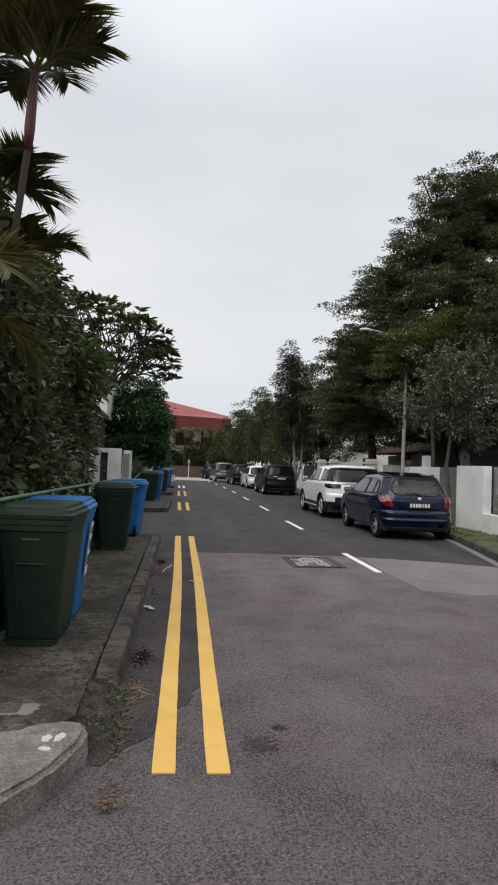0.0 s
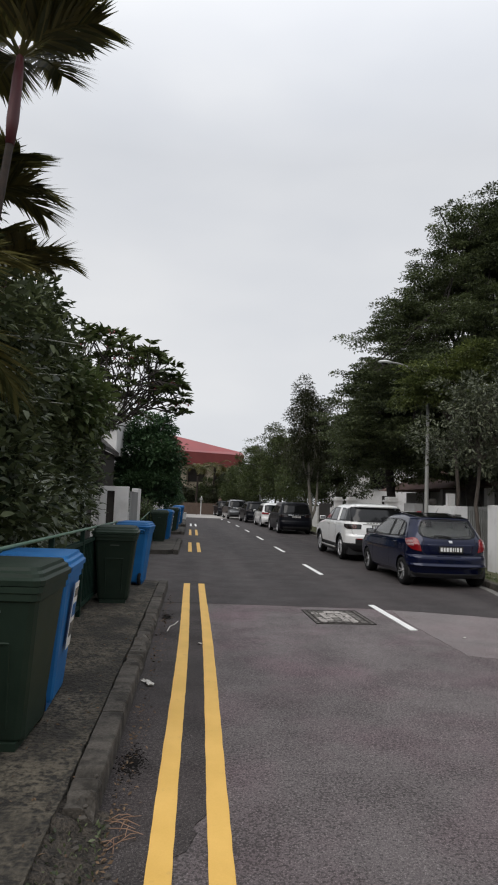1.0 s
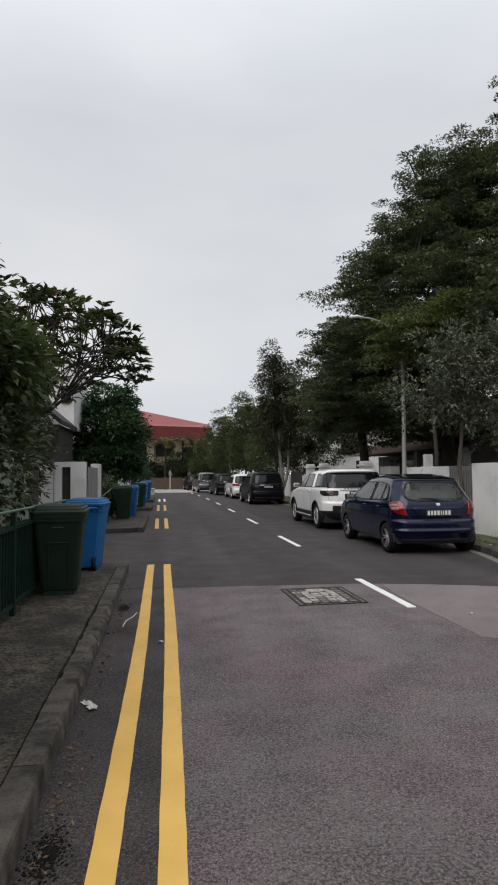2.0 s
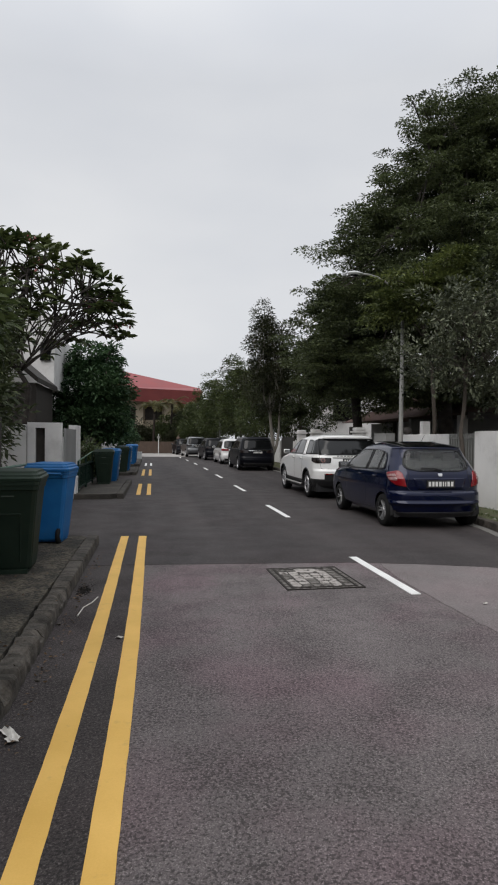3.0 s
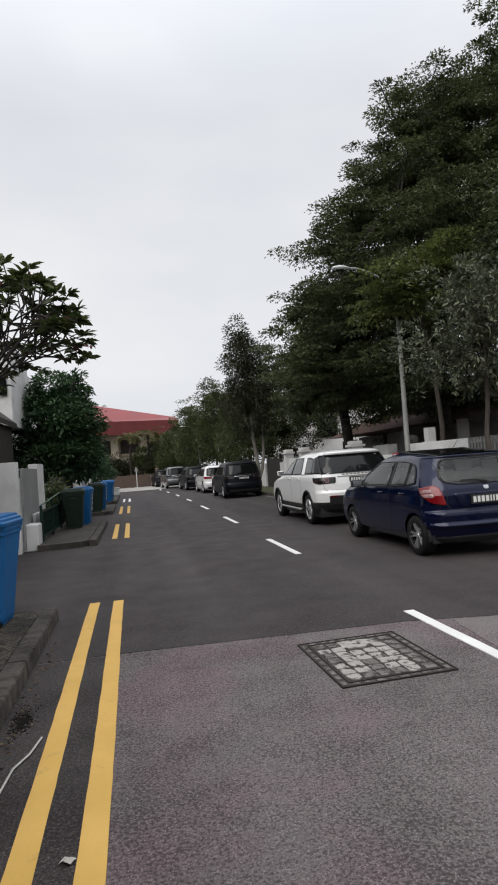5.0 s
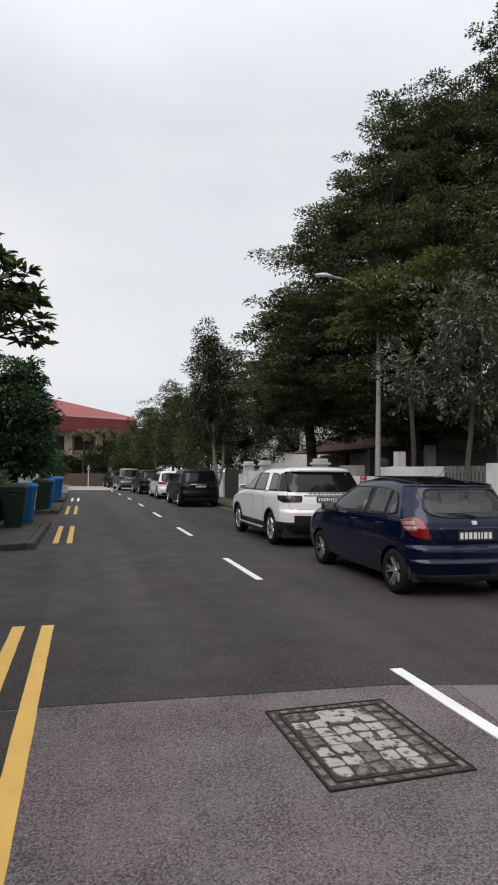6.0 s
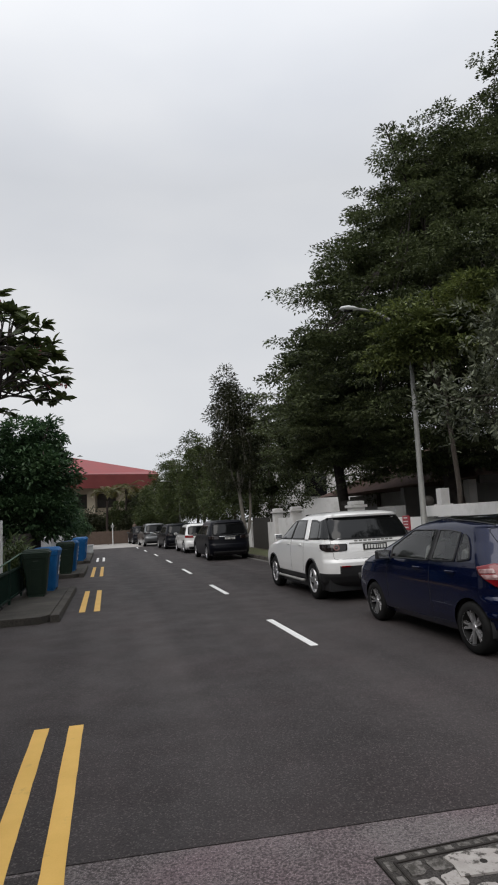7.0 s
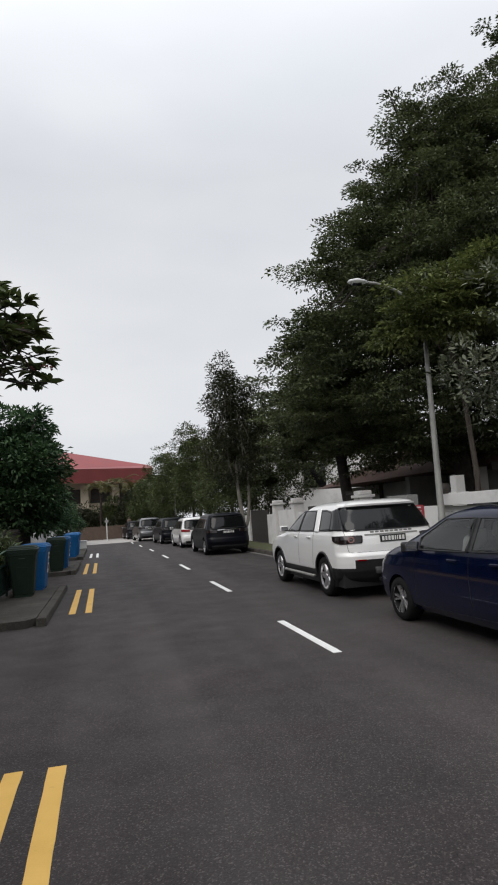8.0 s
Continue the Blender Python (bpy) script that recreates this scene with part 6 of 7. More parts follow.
tree("small_verge_tree", "small tree with grey-green leaf rosettes on the verge", (6.86, 15.9, 0.1),
     [(0, 0, 0, 0.06), (0.04, 0, 0.8, 0.05), (-0.05, 0, 1.6, 0.045), (0.02, 0, 2.1, 0.042), (0.05, 0, 2.6, 0.04), (0.0, 0, 3.0, 0.035), (0.04, 0, 3.4, 0.03), (0, 0, 4.0, 0.02)],
     [(0.0, 0, 3.4, 1.3, 1.3, 1.1), (-0.6, 0.3, 3.3, 1.15, 1.0, 0.6), (0.5, -0.2, 4.2, 1.2, 1.2, 0.9), (-0.6, -0.3, 4.4, 0.75, 0.7, 0.5), (0.5, 0, 2.6, 0.9, 0.9, 0.7), (-1.5, -0.2, 3.3, 0.45, 0.3, 0.22), (-1.0, -0.1, 2.6, 0.5, 0.4, 0.35)],
     620, 17, 0.11, 1.0, 0.108, 0.36, M_LEAF_NEAR, M_BARK, 24, oval=True, limbs=40, twig=0.006, droop=-0.05, shell=0.3)
t = tree("slender_tree", "slender dark tree with forked pale trunk", (6.35, 35.4, 0.1),
     [(0, 0, 0, 0.11), (0, 0, 1.2, 0.1), (-0.15, 0, 2.6, 0.08), (-0.2, 0, 4.5, 0.06), (-0.3, 0, 7.0, 0.04)],
     [(-0.3, 0, 4.2, 1.3, 1.2, 1.4), (-0.4, 0, 6.2, 1.05, 1.0, 1.6), (-0.55, 0, 7.8, 0.55, 0.55, 0.9), (0.5, 0, 6.0, 0.9, 0.9, 1.4)],
     420, 46, 0.36, 0.9, 0.14, 0.40, M_LEAF_THIN, M_BARK_PALE, 25, limbs=24)
part("forked_stem", tube(bmesh.new(), [(0.02, 0, 0.55), (0.22, 0.0, 1.1), (0.34, 0.05, 1.9), (0.36, 0.05, 3.0), (0.45, 0, 4.6)], [0.08, 0.075, 0.065, 0.05, 0.03], 8), M_BARK_PALE, t, smooth=True)
for i, (x, y, h, r, mt) in enumerate(((7.2, 42.0, 6.4, 1.9, M_LEAF_PALE), (6.4, 48.5, 7.6, 1.9, M_LEAF_PALE), (8.8, 39.5, 7.0, 2.2, M_LEAF_BIG), (5.6, 56.5, 6.6, 2.0, M_LEAF_PALE), (8.0, 54.0, 8.0, 2.4, M_LEAF_THIN),
                                      (4.2, 64.0, 5.2, 1.9, M_LEAF_PALE), (5.9, 62.5, 8.2, 1.9, M_LEAF_PALE), (7.4, 59.0, 8.8, 2.1, M_LEAF_THIN), (4.9, 67.0, 6.6, 1.8, M_LEAF_PALE), (11.5, 46, 9.0, 3.0, M_LEAF_BIG), (13.4, 36, 9.5, 3.2, M_LEAF_BIG))):
    tree("street_tree", "leafy green street tree further along the road", (x, y, 0.05), [(0, 0, 0, 0.12), (0.05, 0, h * 0.3, 0.1), (-0.05, 0, h * 0.6, 0.06), (0, 0, h * 0.9, 0.03)],
         [(0, 0, h * 0.45, r, r, h * 0.22), (0.2, 0, h * 0.65, r * 0.85, r * 0.85, h * 0.2), (-0.2, 0, h * 0.85, r * 0.5, r * 0.5, h * 0.16)],
         300, 44, 0.42, 0.6, 0.17, 0.44, mt, M_BARK, 40 + i, limbs=16, group="street trees")

# ---- plants on the left ----
tree("tall_shrub", "tall dense dark green garden shrub behind the fence", (-2.75, 10.0, 0.06),
     [(0, 0, 0, 0.09), (0.05, 0, 1.0, 0.08), (0, 0.1, 2.0, 0.06), (0, 0, 3.4, 0.04)],
     [(0.0, 0, 1.5, 1.0, 1.8, 1.3), (0.0, 0, 3.0, 0.85, 1.5, 1.2), (-0.3, 0.2, 4.2, 0.75, 1.2, 0.7), (0.0, 1.2, 2.2, 0.65, 1.2, 1.2)],
     900, 34, 0.30, 0.9, 0.125, 0.46, M_LEAF_HEDGE, M_BARK, 61, oval=True, limbs=26, category="shrub", twig=0.006)
tree("garden_hedge", "dense dark hedge growing over the fence", (-2.35, 6.6, 0.06),
     [(0, 0, 0, 0.07), (0.05, 0, 0.8, 0.06), (0, 0.1, 1.6, 0.05), (0, 0, 2.6, 0.03)],
     [(0.0, 0, 1.3, 0.75, 2.2, 1.2), (-0.1, 0, 2.6, 0.7, 2.0, 1.0), (-0.5, -0.5, 3.4, 0.8, 1.8, 1.0)],
     980, 34, 0.28, 0.9, 0.115, 0.48, M_LEAF_HEDGE, M_BARK, 62, oval=True, limbs=26, category="hedge", twig=0.006)
tree("flowering_vine", "pale green climbing vine over the hedge", (-2.05, 10.6, 0.06),
     [(0, 0, 0, 0.03), (0.02, 0, 1.0, 0.025), (0, 0.1, 2.2, 0.02), (0, 0, 3.0, 0.015)],
     [(0.0, 0, 2.9, 0.45, 0.9, 0.5), (-0.22, 0.6, 1.9, 0.28, 0.8, 0.7)],
     120, 22, 0.22, 0.9, 0.16, 0.44, M_LEAF_VINE, M_BARK, 63, oval=True, limbs=16, category="vine", twig=0.006)
tree("garden_shrub", "rounded garden shrub beside the gateway", (-3.6, 14.8, 0.06),
     [(0, 0, 0, 0.08), (0.05, 0, 0.8, 0.07), (0, 0.1, 1.8, 0.05), (0, 0, 3.0, 0.03)],
     [(0.0, 0, 1.9, 1.3, 1.8, 1.2), (0.1, 0, 3.4, 1.2, 1.5, 1.1)],
     520, 34, 0.32, 0.9, 0.14, 0.38, M_LEAF_HEDGE, M_BARK, 64, limbs=22, category="shrub", twig=0.006)
tree("garden_shrub", "tall dull green garden shrub under the frangipani", (-3.95, 17.3, 0.06),
     [(0, 0, 0, 0.08), (0.05, 0, 1.2, 0.07), (0, 0.1, 2.6, 0.05), (0, 0, 4.2, 0.03)],
     [(0.0, 0, 2.4, 0.95, 0.9, 1.1), (0.1, 0, 3.7, 0.95, 0.9, 0.9), (-0.2, 0, 4.5, 0.7, 0.8, 0.6)],
     300, 34, 0.30, 0.9, 0.15, 0.42, M_LEAF_HEDGE, M_BARK, 67, limbs=20, category="shrub", twig=0.006)
tree("bushy_tree", "bushy deep green tree beyond the bins", (-2.5, 29.3, 0.06),
     [(0, 0, 0, 0.12), (0.05, 0, 0.8, 0.1), (0, 0.1, 1.8, 0.08), (0, 0, 4.2, 0.03)],
     [(0.0, 0, 2.3, 1.55, 1.5, 1.0), (0.1, 0, 3.4, 1.6, 1.5, 1.1), (0.2, 0, 4.5, 1.05, 1.0, 0.9)],
     560, 44, 0.34, 0.7, 0.18, 0.42, M_LEAF_BUSH, M_BARK, 65, limbs=26)
for i, (x, y, h, r) in enumerate(((-3.2, 36.5, 4.4, 1.5), (-2.9, 43.0, 3.8, 1.4), (-3.8, 50.0, 4.5, 1.8), (-3.0, 56.5, 3.4, 1.6), (-6.5, 33.0, 5.0, 2.2))):
    tree("garden_tree", "green garden tree further along the street", (x, y, 0.05), [(0, 0, 0, 0.1), (0.05, 0, h * 0.3, 0.08), (-0.05, 0, h * 0.6, 0.05), (0, 0, h * 0.9, 0.03)],
         [(0, 0, h * 0.45, r, r, h * 0.3), (0.2, 0, h * 0.7, r * 0.8, r * 0.8, h * 0.25)], 240, 40, 0.40, 0.7, 0.17, 0.44, M_LEAF_BUSH, M_BARK, 70 + i, limbs=14, group="garden trees")


def frangipani(base, seed):
    """Forking branches under a wide dome, each ending in a rosette of long leaves, some with blossom."""
    rng = np.random.default_rng(seed)
    t = thing("frangipani_tree", "frangipani tree with leaf rosettes and pink blossom", "tree", pose(*base))
    bm = bmesh.new()
    fork = np.array([-0.1, 0.05, 3.2])
    tube(bm, [(0, 0, 0), (0.05, 0, 1.8), (0.14, 0.05, 2.8), fork], [0.10, 0.08, 0.07, 0.065], 10)
    tips = []
    for i in range(11):
        a0 = 2 * math.pi * i / 11 + rng.uniform(-0.2, 0.2)
        reach = rng.uniform(0.75, 1.0)
        m1 = fork + np.array([math.cos(a0) * 0.8 * reach, math.sin(a0) * 0.8 * reach, rng.uniform(0.45, 0.75)])
        tube(bm, [fork, (fork + m1) / 2 + rng.normal(size=3) * 0.06, m1], [0.040, 0.034, 0.028], 6)
        for j in range(4):
            a1 = a0 + rng.uniform(-0.5, 0.5)
            r1, z1 = rng.uniform(0.45, 0.75), rng.uniform(0.25, 0.75)
            m2 = np.array([math.cos(a1) * 2.6 * r1, math.sin(a1) * 2.4 * r1, 3.75 + z1 * 2.2])
            tube(bm, [m1, (m1 + m2) / 2 + rng.normal(size=3) * 0.08, m2], [0.026, 0.021, 0.018], 5)
            for k in range(4):
                a2 = a1 + rng.uniform(-0.33, 0.33)
                el = rng.uniform(-0.38, 1.0)
                rr = math.sqrt(max(0.05, 1 - max(0, el) ** 2)) * rng.uniform(0.80, 1.0)
                tip = np.array([math.cos(a2) * 2.75 * rr, math.sin(a2) * 2.5 * rr, 4.85 + el * 1.7])
                if np.linalg.norm(tip - m2) > 1.9:
                    tip = m2 + (tip - m2) * 1.9 / np.linalg.norm(tip - m2)
                mid = (m2 + tip) / 2 + rng.normal(size=3) * 0.10
                tube(bm, [m2, mid, tip], [0.021, 0.018, 0.015], 5)
                d = tip - mid
                tips.append((tip, d / np.linalg.norm(d)))
                if rng.random() < 0.45:
                    continue
                side = mid + (tip - mid) * 0.5 + rng.normal(size=3) * 0.28
                tube(bm, [mid, side], [0.015, 0.012], 5)
                d = side - mid
                tips.append((side, d / np.linalg.norm(d)))
    part("trunk", bm, M_BARK_DARK, t, smooth=True)
    pos, ax, fp, fa = [], [], [], []
    for q, d in tips:
        for k in range(13):
            a = rng.uniform(0, 2 * math.pi)
            pos.append(q + rng.normal(size=3) * 0.02)
            ax.append(np.array([math.cos(a), math.sin(a), rng.uniform(-0.3, 0.55)]) + d * 0.45)
        if rng.random() < 0.09:
            for k in range(12):
                fp.append(q + d * 0.1 + rng.normal(size=3) * 0.06)
                fa.append(rng.normal(size=3))
    tagged(part("crown", leaf_mesh("crown", pos, ax, 0.29, 0.36, M_LEAF_FRANG, droop=0.12, oval=True), M_LEAF_FRANG, t), kind="stuff")
    tagged(part("blossom", leaf_mesh("blossom", fp, fa, 0.08, 0.8, M_FLOWER), M_FLOWER, t, "pink blossom"), kind="stuff")
    return t


frangipani((-3.3, 20.3, 0.03), 6)


def frond(bm, origin, heading, rise, length, leaf_len, curl, rng, n=46, droop=0.25):
    """A feather palm leaf: an arching rib with two rows of narrow leaflets."""
    h = Vector((math.cos(heading), math.sin(heading), 0))
    pts = []
    for k in range(9):
        f = k / 8
        pts.append(Vector(origin) + h * length * f * (1 - 0.18 * f) + Vector((0, 0, rise * f * length - curl * length * f * f)))
    tube(bm, pts, [0.018 - 0.0018 * k for k in range(9)], 5)
    side = h.cross(Vector((0, 0, 1)))
    for k in range(n):
        f = 0.14 + 0.86 * k / (n - 1)
        i = min(7, int(f * 8))
        p = pts[i].lerp(pts[i + 1], f * 8 - i)
        d = (pts[i + 1] - pts[i]).normalized()
        ll = leaf_len * (0.55 + 0.75 * math.sin(math.pi * min(1, f * 0.85 + 0.12))) * rng.uniform(0.85, 1.1)
        for sg in (-1, 1):
            v = (side * sg * 0.85 + d * (0.55 + 0.7 * f) + Vector((0, 0, 0.25 - rng.uniform(0, 0.2)))).normalized()
            tip = p + v * ll - Vector((0, 0, droop * ll * rng.uniform(0.4, 1.0)))
            w = d * 0.021
            midp = p.lerp(tip, 0.45) + Vector((0, 0, 0.05 * ll))
            a, b, c, e, g = (bm.verts.new(q) for q in (p - w * 0.5, p + w * 0.5, midp + w, midp - w, tip))
            bm.faces.new((a, b, c, e))
            bm.faces.new((e, c, g))
    return bm


def palm(base, height, lean, label, seed, fronds, frond_len, shaft=0.75, stem_r=0.05, shaft_mat=None, rise=0.75, curl=0.62, leaf_len=0.36, category="palm"):
    rng = random.Random(seed)
    t = thing("palm_tree", label, category, pose(*base), "palms")
    bm = bmesh.new()
    top = Vector((lean[0], lean[1], height))
    tube(bm, [Vector((lean[0] * f * f, lean[1] * f * f, height * f)) for f in (0, 0.25, 0.5, 0.75, 1)], [stem_r * 1.2, stem_r, stem_r * 0.95, stem_r * 0.9, stem_r * 0.85], 10)
    part("stem", bm, M_PALM_STEM, t, smooth=True)
    crown = top + Vector((lean[0] * 0.12, lean[1] * 0.12, shaft))
    bm = bmesh.new()
    tube(bm, [top, top.lerp(crown, 0.25), top.lerp(crown, 0.7), crown], [stem_r * 0.95, stem_r * 1.3, stem_r * 1.1, stem_r * 0.6], 12)
    part("crownshaft", bm, shaft_mat or M_PALM_STEM, t, "smooth crownshaft", smooth=True)
    for k in range(fronds):
        bm = bmesh.new()
        frond(bm, crown - Vector((0, 0, 0.08)), 2 * math.pi * k / fronds * 1.0 + rng.uniform(-0.3, 0.3), rise * rng.uniform(0.6, 1.5), frond_len * rng.uniform(0.85, 1.1), leaf_len, curl * rng.uniform(0.8, 1.25), rng)
        part("frond", bm, M_PALM_LEAF, t)
    return t


RED = "red-stemmed palm with feathery dark fronds"
palm((-1.98, 5.85, 0.06), 4.18, (0.27, -0.1), RED + " above the hedge", 3, 10, 0.77, 0.8, 0.036, M_PALM_RED, 0.75, 0.42, 0.40)
palm((-2.3, 6.6, 0.06), 3.74, (0.05, 0.15), RED + " in the hedge", 4, 9, 0.70, 0.6, 0.040, M_PALM_RED, 0.7, 0.5, 0.40)
palm((-2.3, 7.1, 0.06), 3.15, (0.1, 0.15), RED + " in the hedge", 5, 9, 0.72, 0.6, 0.045, M_PALM_RED, 0.7, 0.5, 0.38)
palm((-2.1, 5.0, 0.06), 2.1, (-0.05, -0.1), RED + " low in the hedge", 8, 7, 1.1, 0.5, 0.04, M_PALM_RED)
for x, y, h in ((-0.1, 66, 4.6), (1.7, 68, 5.2), (2.6, 72, 4.6)):
    palm((x, y, 0.0), h - 0.6, (0.1, 0), "far garden palm before the building", int(x * 10 + 30), 11, 1.9, 0.6, 0.12, None, 0.7, 0.7, 0.6)

# ---- far building and fence ----
def far_building():
    t = tagged(new("far_building"), "cream building with a long red roof and deep eaves", "building")
    ob = part("wall", boxbm(-6.5, 5.2, 84, 96, 0, 7.3), M_WALL_CREAM, t)
    # roof: main slope rising to the left, deep dark fascia beneath
    bm = bmesh.new()
    pr = [(-7, 80, 7.84), (5.9, 80, 7.45), (5.9, 100, 7.45), (-7, 100, 7.84)]
    lo = [bm.verts.new(p) for p in pr]
    hi = [bm.verts.new(p) for p in ((-7, 90, 11.31), (5.95, 86.5, 8.35))]
    bm.faces.new((lo[0], lo[1], hi[1], hi[0]))
    bm.faces.new((lo[2], lo[3], hi[0], hi[1]))
    bm.faces.new((lo[1], lo[2], hi[1]))
    bm.faces.new((lo[3], lo[0], hi[0]))
    bm.faces.new(lo[::-1])
    part("roof", bm, M_ROOF_RED, t)
    bm = bmesh.new()
    for z in (0,):
        a = [bm.verts.new(p) for p in ((-7, 79.95, 7.8), (5.95, 79.95, 7.41), (5.4, 80.2, 5.75), (-7, 80.2, 6.3))]
        bm.faces.new(a)
        b = [bm.verts.new(p) for p in ((5.95, 79.95, 7.41), (5.95, 98, 7.41), (5.4, 98, 5.75), (5.4, 80.2, 5.75))]
        bm.faces.new(b)
    part("fascia", bm, M_FASCIA, t)
    for x in (-5.2, -2.0, 1.6, 4.0):
        part("column", boxbm(x - 0.45, x + 0.45, 82.6, 83.5, 0, 6.0, bevel=0.03), M_WALL_CREAM, t)
    for x in (-3.6, -0.2, 2.8):
        w = part("window", boxbm(x - 0.9, x + 0.9, 83.90, 83.99, 1.0, 2.6), M_GLASS_DARK, t)
        part("window_frame", boxbm(x - 0.96, x + 0.96, 83.86, 83.899, 0.9, 1.0), M_WALL_W, w)
        part("upper_opening", boxbm(x - 1.1, x + 1.1, 83.90, 83.99, 3.9, 5.6), M_DARKWOOD, t)


far_building()
picket_fence_y = thing("boundary_fence", "low brown metal fence across the road's end", "fence", pose(-6, 64.0, 0))
part("panel", boxbm(0, 14, 0.02, 0.05, 0.05, 1.15), M_BROWN, picket_fence_y)
for i in range(8):
    part("post", boxbm(i * 2 - 0.05, i * 2 + 0.05, -0.06, 0.04, 0, 1.3), M_BROWN, picket_fence_y)
for i in range(70):
    part("slat", boxbm(i * 0.2 + 0.02, i * 0.2 + 0.16, -0.02, 0.01, 0.08, 1.2), M_BROWN, picket_fence_y)
t = thing("sign_post", "thin pale post with a small board at the road's end", "sign post", pose(0.4, 61.5, 0))
part("post", tube(bmesh.new(), [(0, 0, 0), (0, 0, 1.9)], 0.035, 8), M_LAMP, t)
part("board", boxbm(-0.14, 0.14, -0.07, -0.051, 1.50, 1.72), M_GALV, t)
t = thing("round_mirror", "round convex traffic mirror on a post", "traffic mirror", pose(2.3, 62.5, 0))
part("post", tube(bmesh.new(), [(0, 0, 0), (0, 0, 1.9)], 0.04, 8), M_BROWN, t)
part("mirror", lathe(bmesh.new(), [(0.0, 0.04), (0.12, 0.03), (0.2, 0.0), (0.2, -0.03), (0, -0.03)], 20, pose(0, -0.08, 1.5, 90, 0, 0)), M_BROWN, t, smooth=True)
for i, (x, y, h, r) in enumerate(((-1.6, 67.5, 3.4, 1.5), (1.0, 69.5, 3.8, 1.6), (3.2, 68.0, 4.6, 1.9), (5.0, 70.5, 5.6, 2.2), (6.6, 67.0, 6.0, 2.0), (-4.2, 66.5, 4.2, 1.8), (2.2, 66.5, 2.4, 1.2))):
    tree("garden_shrub", "olive green shrub before the far building", (x, y, 0.0), [(0, 0, 0, 0.08), (0.05, 0, h * 0.3, 0.06), (-0.05, 0, h * 0.6, 0.05), (0, 0, h * 0.9, 0.03)],
         [(0, 0, h * 0.5, r, r, h * 0.3), (0.2, 0, h * 0.75, r * 0.7, r * 0.7, h * 0.25)], 150, 34, 0.5, 0.7, 0.22, 0.44, (M_LEAF_THIN, M_LEAF_PALE, M_LEAF_HEDGE)[i % 3], M_BARK, 90 + i, limbs=8, category="shrub", group="far shrubs")


# ---- houses either side ----
def house_left():
    t = tagged(new("white_house"), "white house with dark eaves behind the gateway", "house")
    part("wall", boxbm(-14, -4.2, 30, 40, 0, 6.2), M_WALL_W, t)
    part("upper_wall", boxbm(-12, -3.5, 26.5, 29.9, 3.3, 6.0), M_WALL_W, t)
    bm = bmesh.new()
    a = [bm.verts.new(q) for q in ((-3.35, 22.6, 3.32), (-3.35, 26.3, 3.32), (-8, 26.3, 7.3), (-8, 22.6, 7.3))]
    b = [bm.verts.new((v.co.x, v.co.y, v.co.z - 0.16)) for v in a]
    bm.faces.new(a)
    bm.faces.new(b[::-1])
    for k in range(4):
        bm.faces.new((b[k], b[(k + 1) % 4], a[(k + 1) % 4], a[k]))
    bmesh.ops.recalc_face_normals(bm, faces=bm.faces)
    part("eaves_roof", bm, M_DARKWOOD, t)
    part("porch_wall", boxbm(-9, -3.5, 23.2, 26.2, 0, 3.2), M_DARKWOOD, t)
    part("window", boxbm(-3.98, -3.62, 26.42, 26.49, 4.3, 4.95), M_GLASS_DARK, t)


def house_right():
    t = tagged(new("bungalow"), "low house with brown tiled roof and dark porch", "house")
    part("wall", boxbm(13.5, 22, 24, 40, 0, 2.5), M_WALL_G, t)
    part("porch_post", boxbm(11.9, 12.2, 25.6, 25.9, 0, 2.5), M_WALL_W, t)
    part("porch_back", boxbm(11.8, 13.4, 30, 30.3, 0, 2.5), M_WALL_G, t)
    bm = bmesh.new()
    lo = [bm.verts.new(p) for p in ((11.6, 24.5, 2.55), (24, 24.5, 2.55), (24, 40, 2.55), (11.6, 40, 2.55))]
    hi = [bm.verts.new(p) for p in ((15, 32, 4.6), (20, 32, 4.4))]
    bm.faces.new((lo[0], lo[1], hi[1], hi[0]))
    bm.faces.new((lo[1], lo[2], hi[1]))
    bm.faces.new((lo[2], lo[3], hi[0], hi[1]))
    bm.faces.new((lo[3], lo[0], hi[0]))
    bm.faces.new(lo[::-1])
    part("roof", bm, M_ROOF_TILE, t)
    part("fascia", boxbm(11.55, 24, 24.40, 24.49, 2.32, 2.56), M_DARKWOOD, t)
    t = tagged(new("white_villa"), "white house half hidden by the trees", "house")
    part("wall", boxbm(11, 20, 44, 54, 0, 5.8), M_WALL_W, t)
    part("window", boxbm(12.2, 13.6, 43.92, 43.99, 2.8, 4.2), M_GLASS_DARK, t)
    part("roof", boxbm(10.6, 20.4, 43.6, 54.4, 5.801, 6.0), M_ROOF_TILE, t)
    t = tagged(new("white_villa_near"), "white house behind the boundary wall", "house")
    part("wall", boxbm(14.5, 24, 4, 18, 0, 4.6), M_WALL_W, t)
    part("roof", boxbm(14.0, 24.4, 3.6, 18.4, 4.601, 4.85), M_ROOF_TILE, t)
    part("window", boxbm(14.42, 14.49, 14.2, 15.8, 2.6, 3.8), M_GLASS_DARK, t)


house_left()
house_right()


# ---- plain added walls, out of sight: they block low skylight and horizon reflections ----
wall("added_wall_left", -14.3, -14, 0.6, 60, 0, 5.0, M_WALL_CREAM, "plain added wall blocking the low sky left of the gardens")
wall("unseen_wall_behind", -14, 16, -30.3, -30, 0, 7.5, M_WALL_CREAM, "plain unseen wall added to block the low sky behind the start")
wall("unseen_wall_behind_left", -9.3, -9, -29.9, 0.5, 0, 5.5, M_WALL_CREAM, "plain unseen wall added to block low sky beside the start")
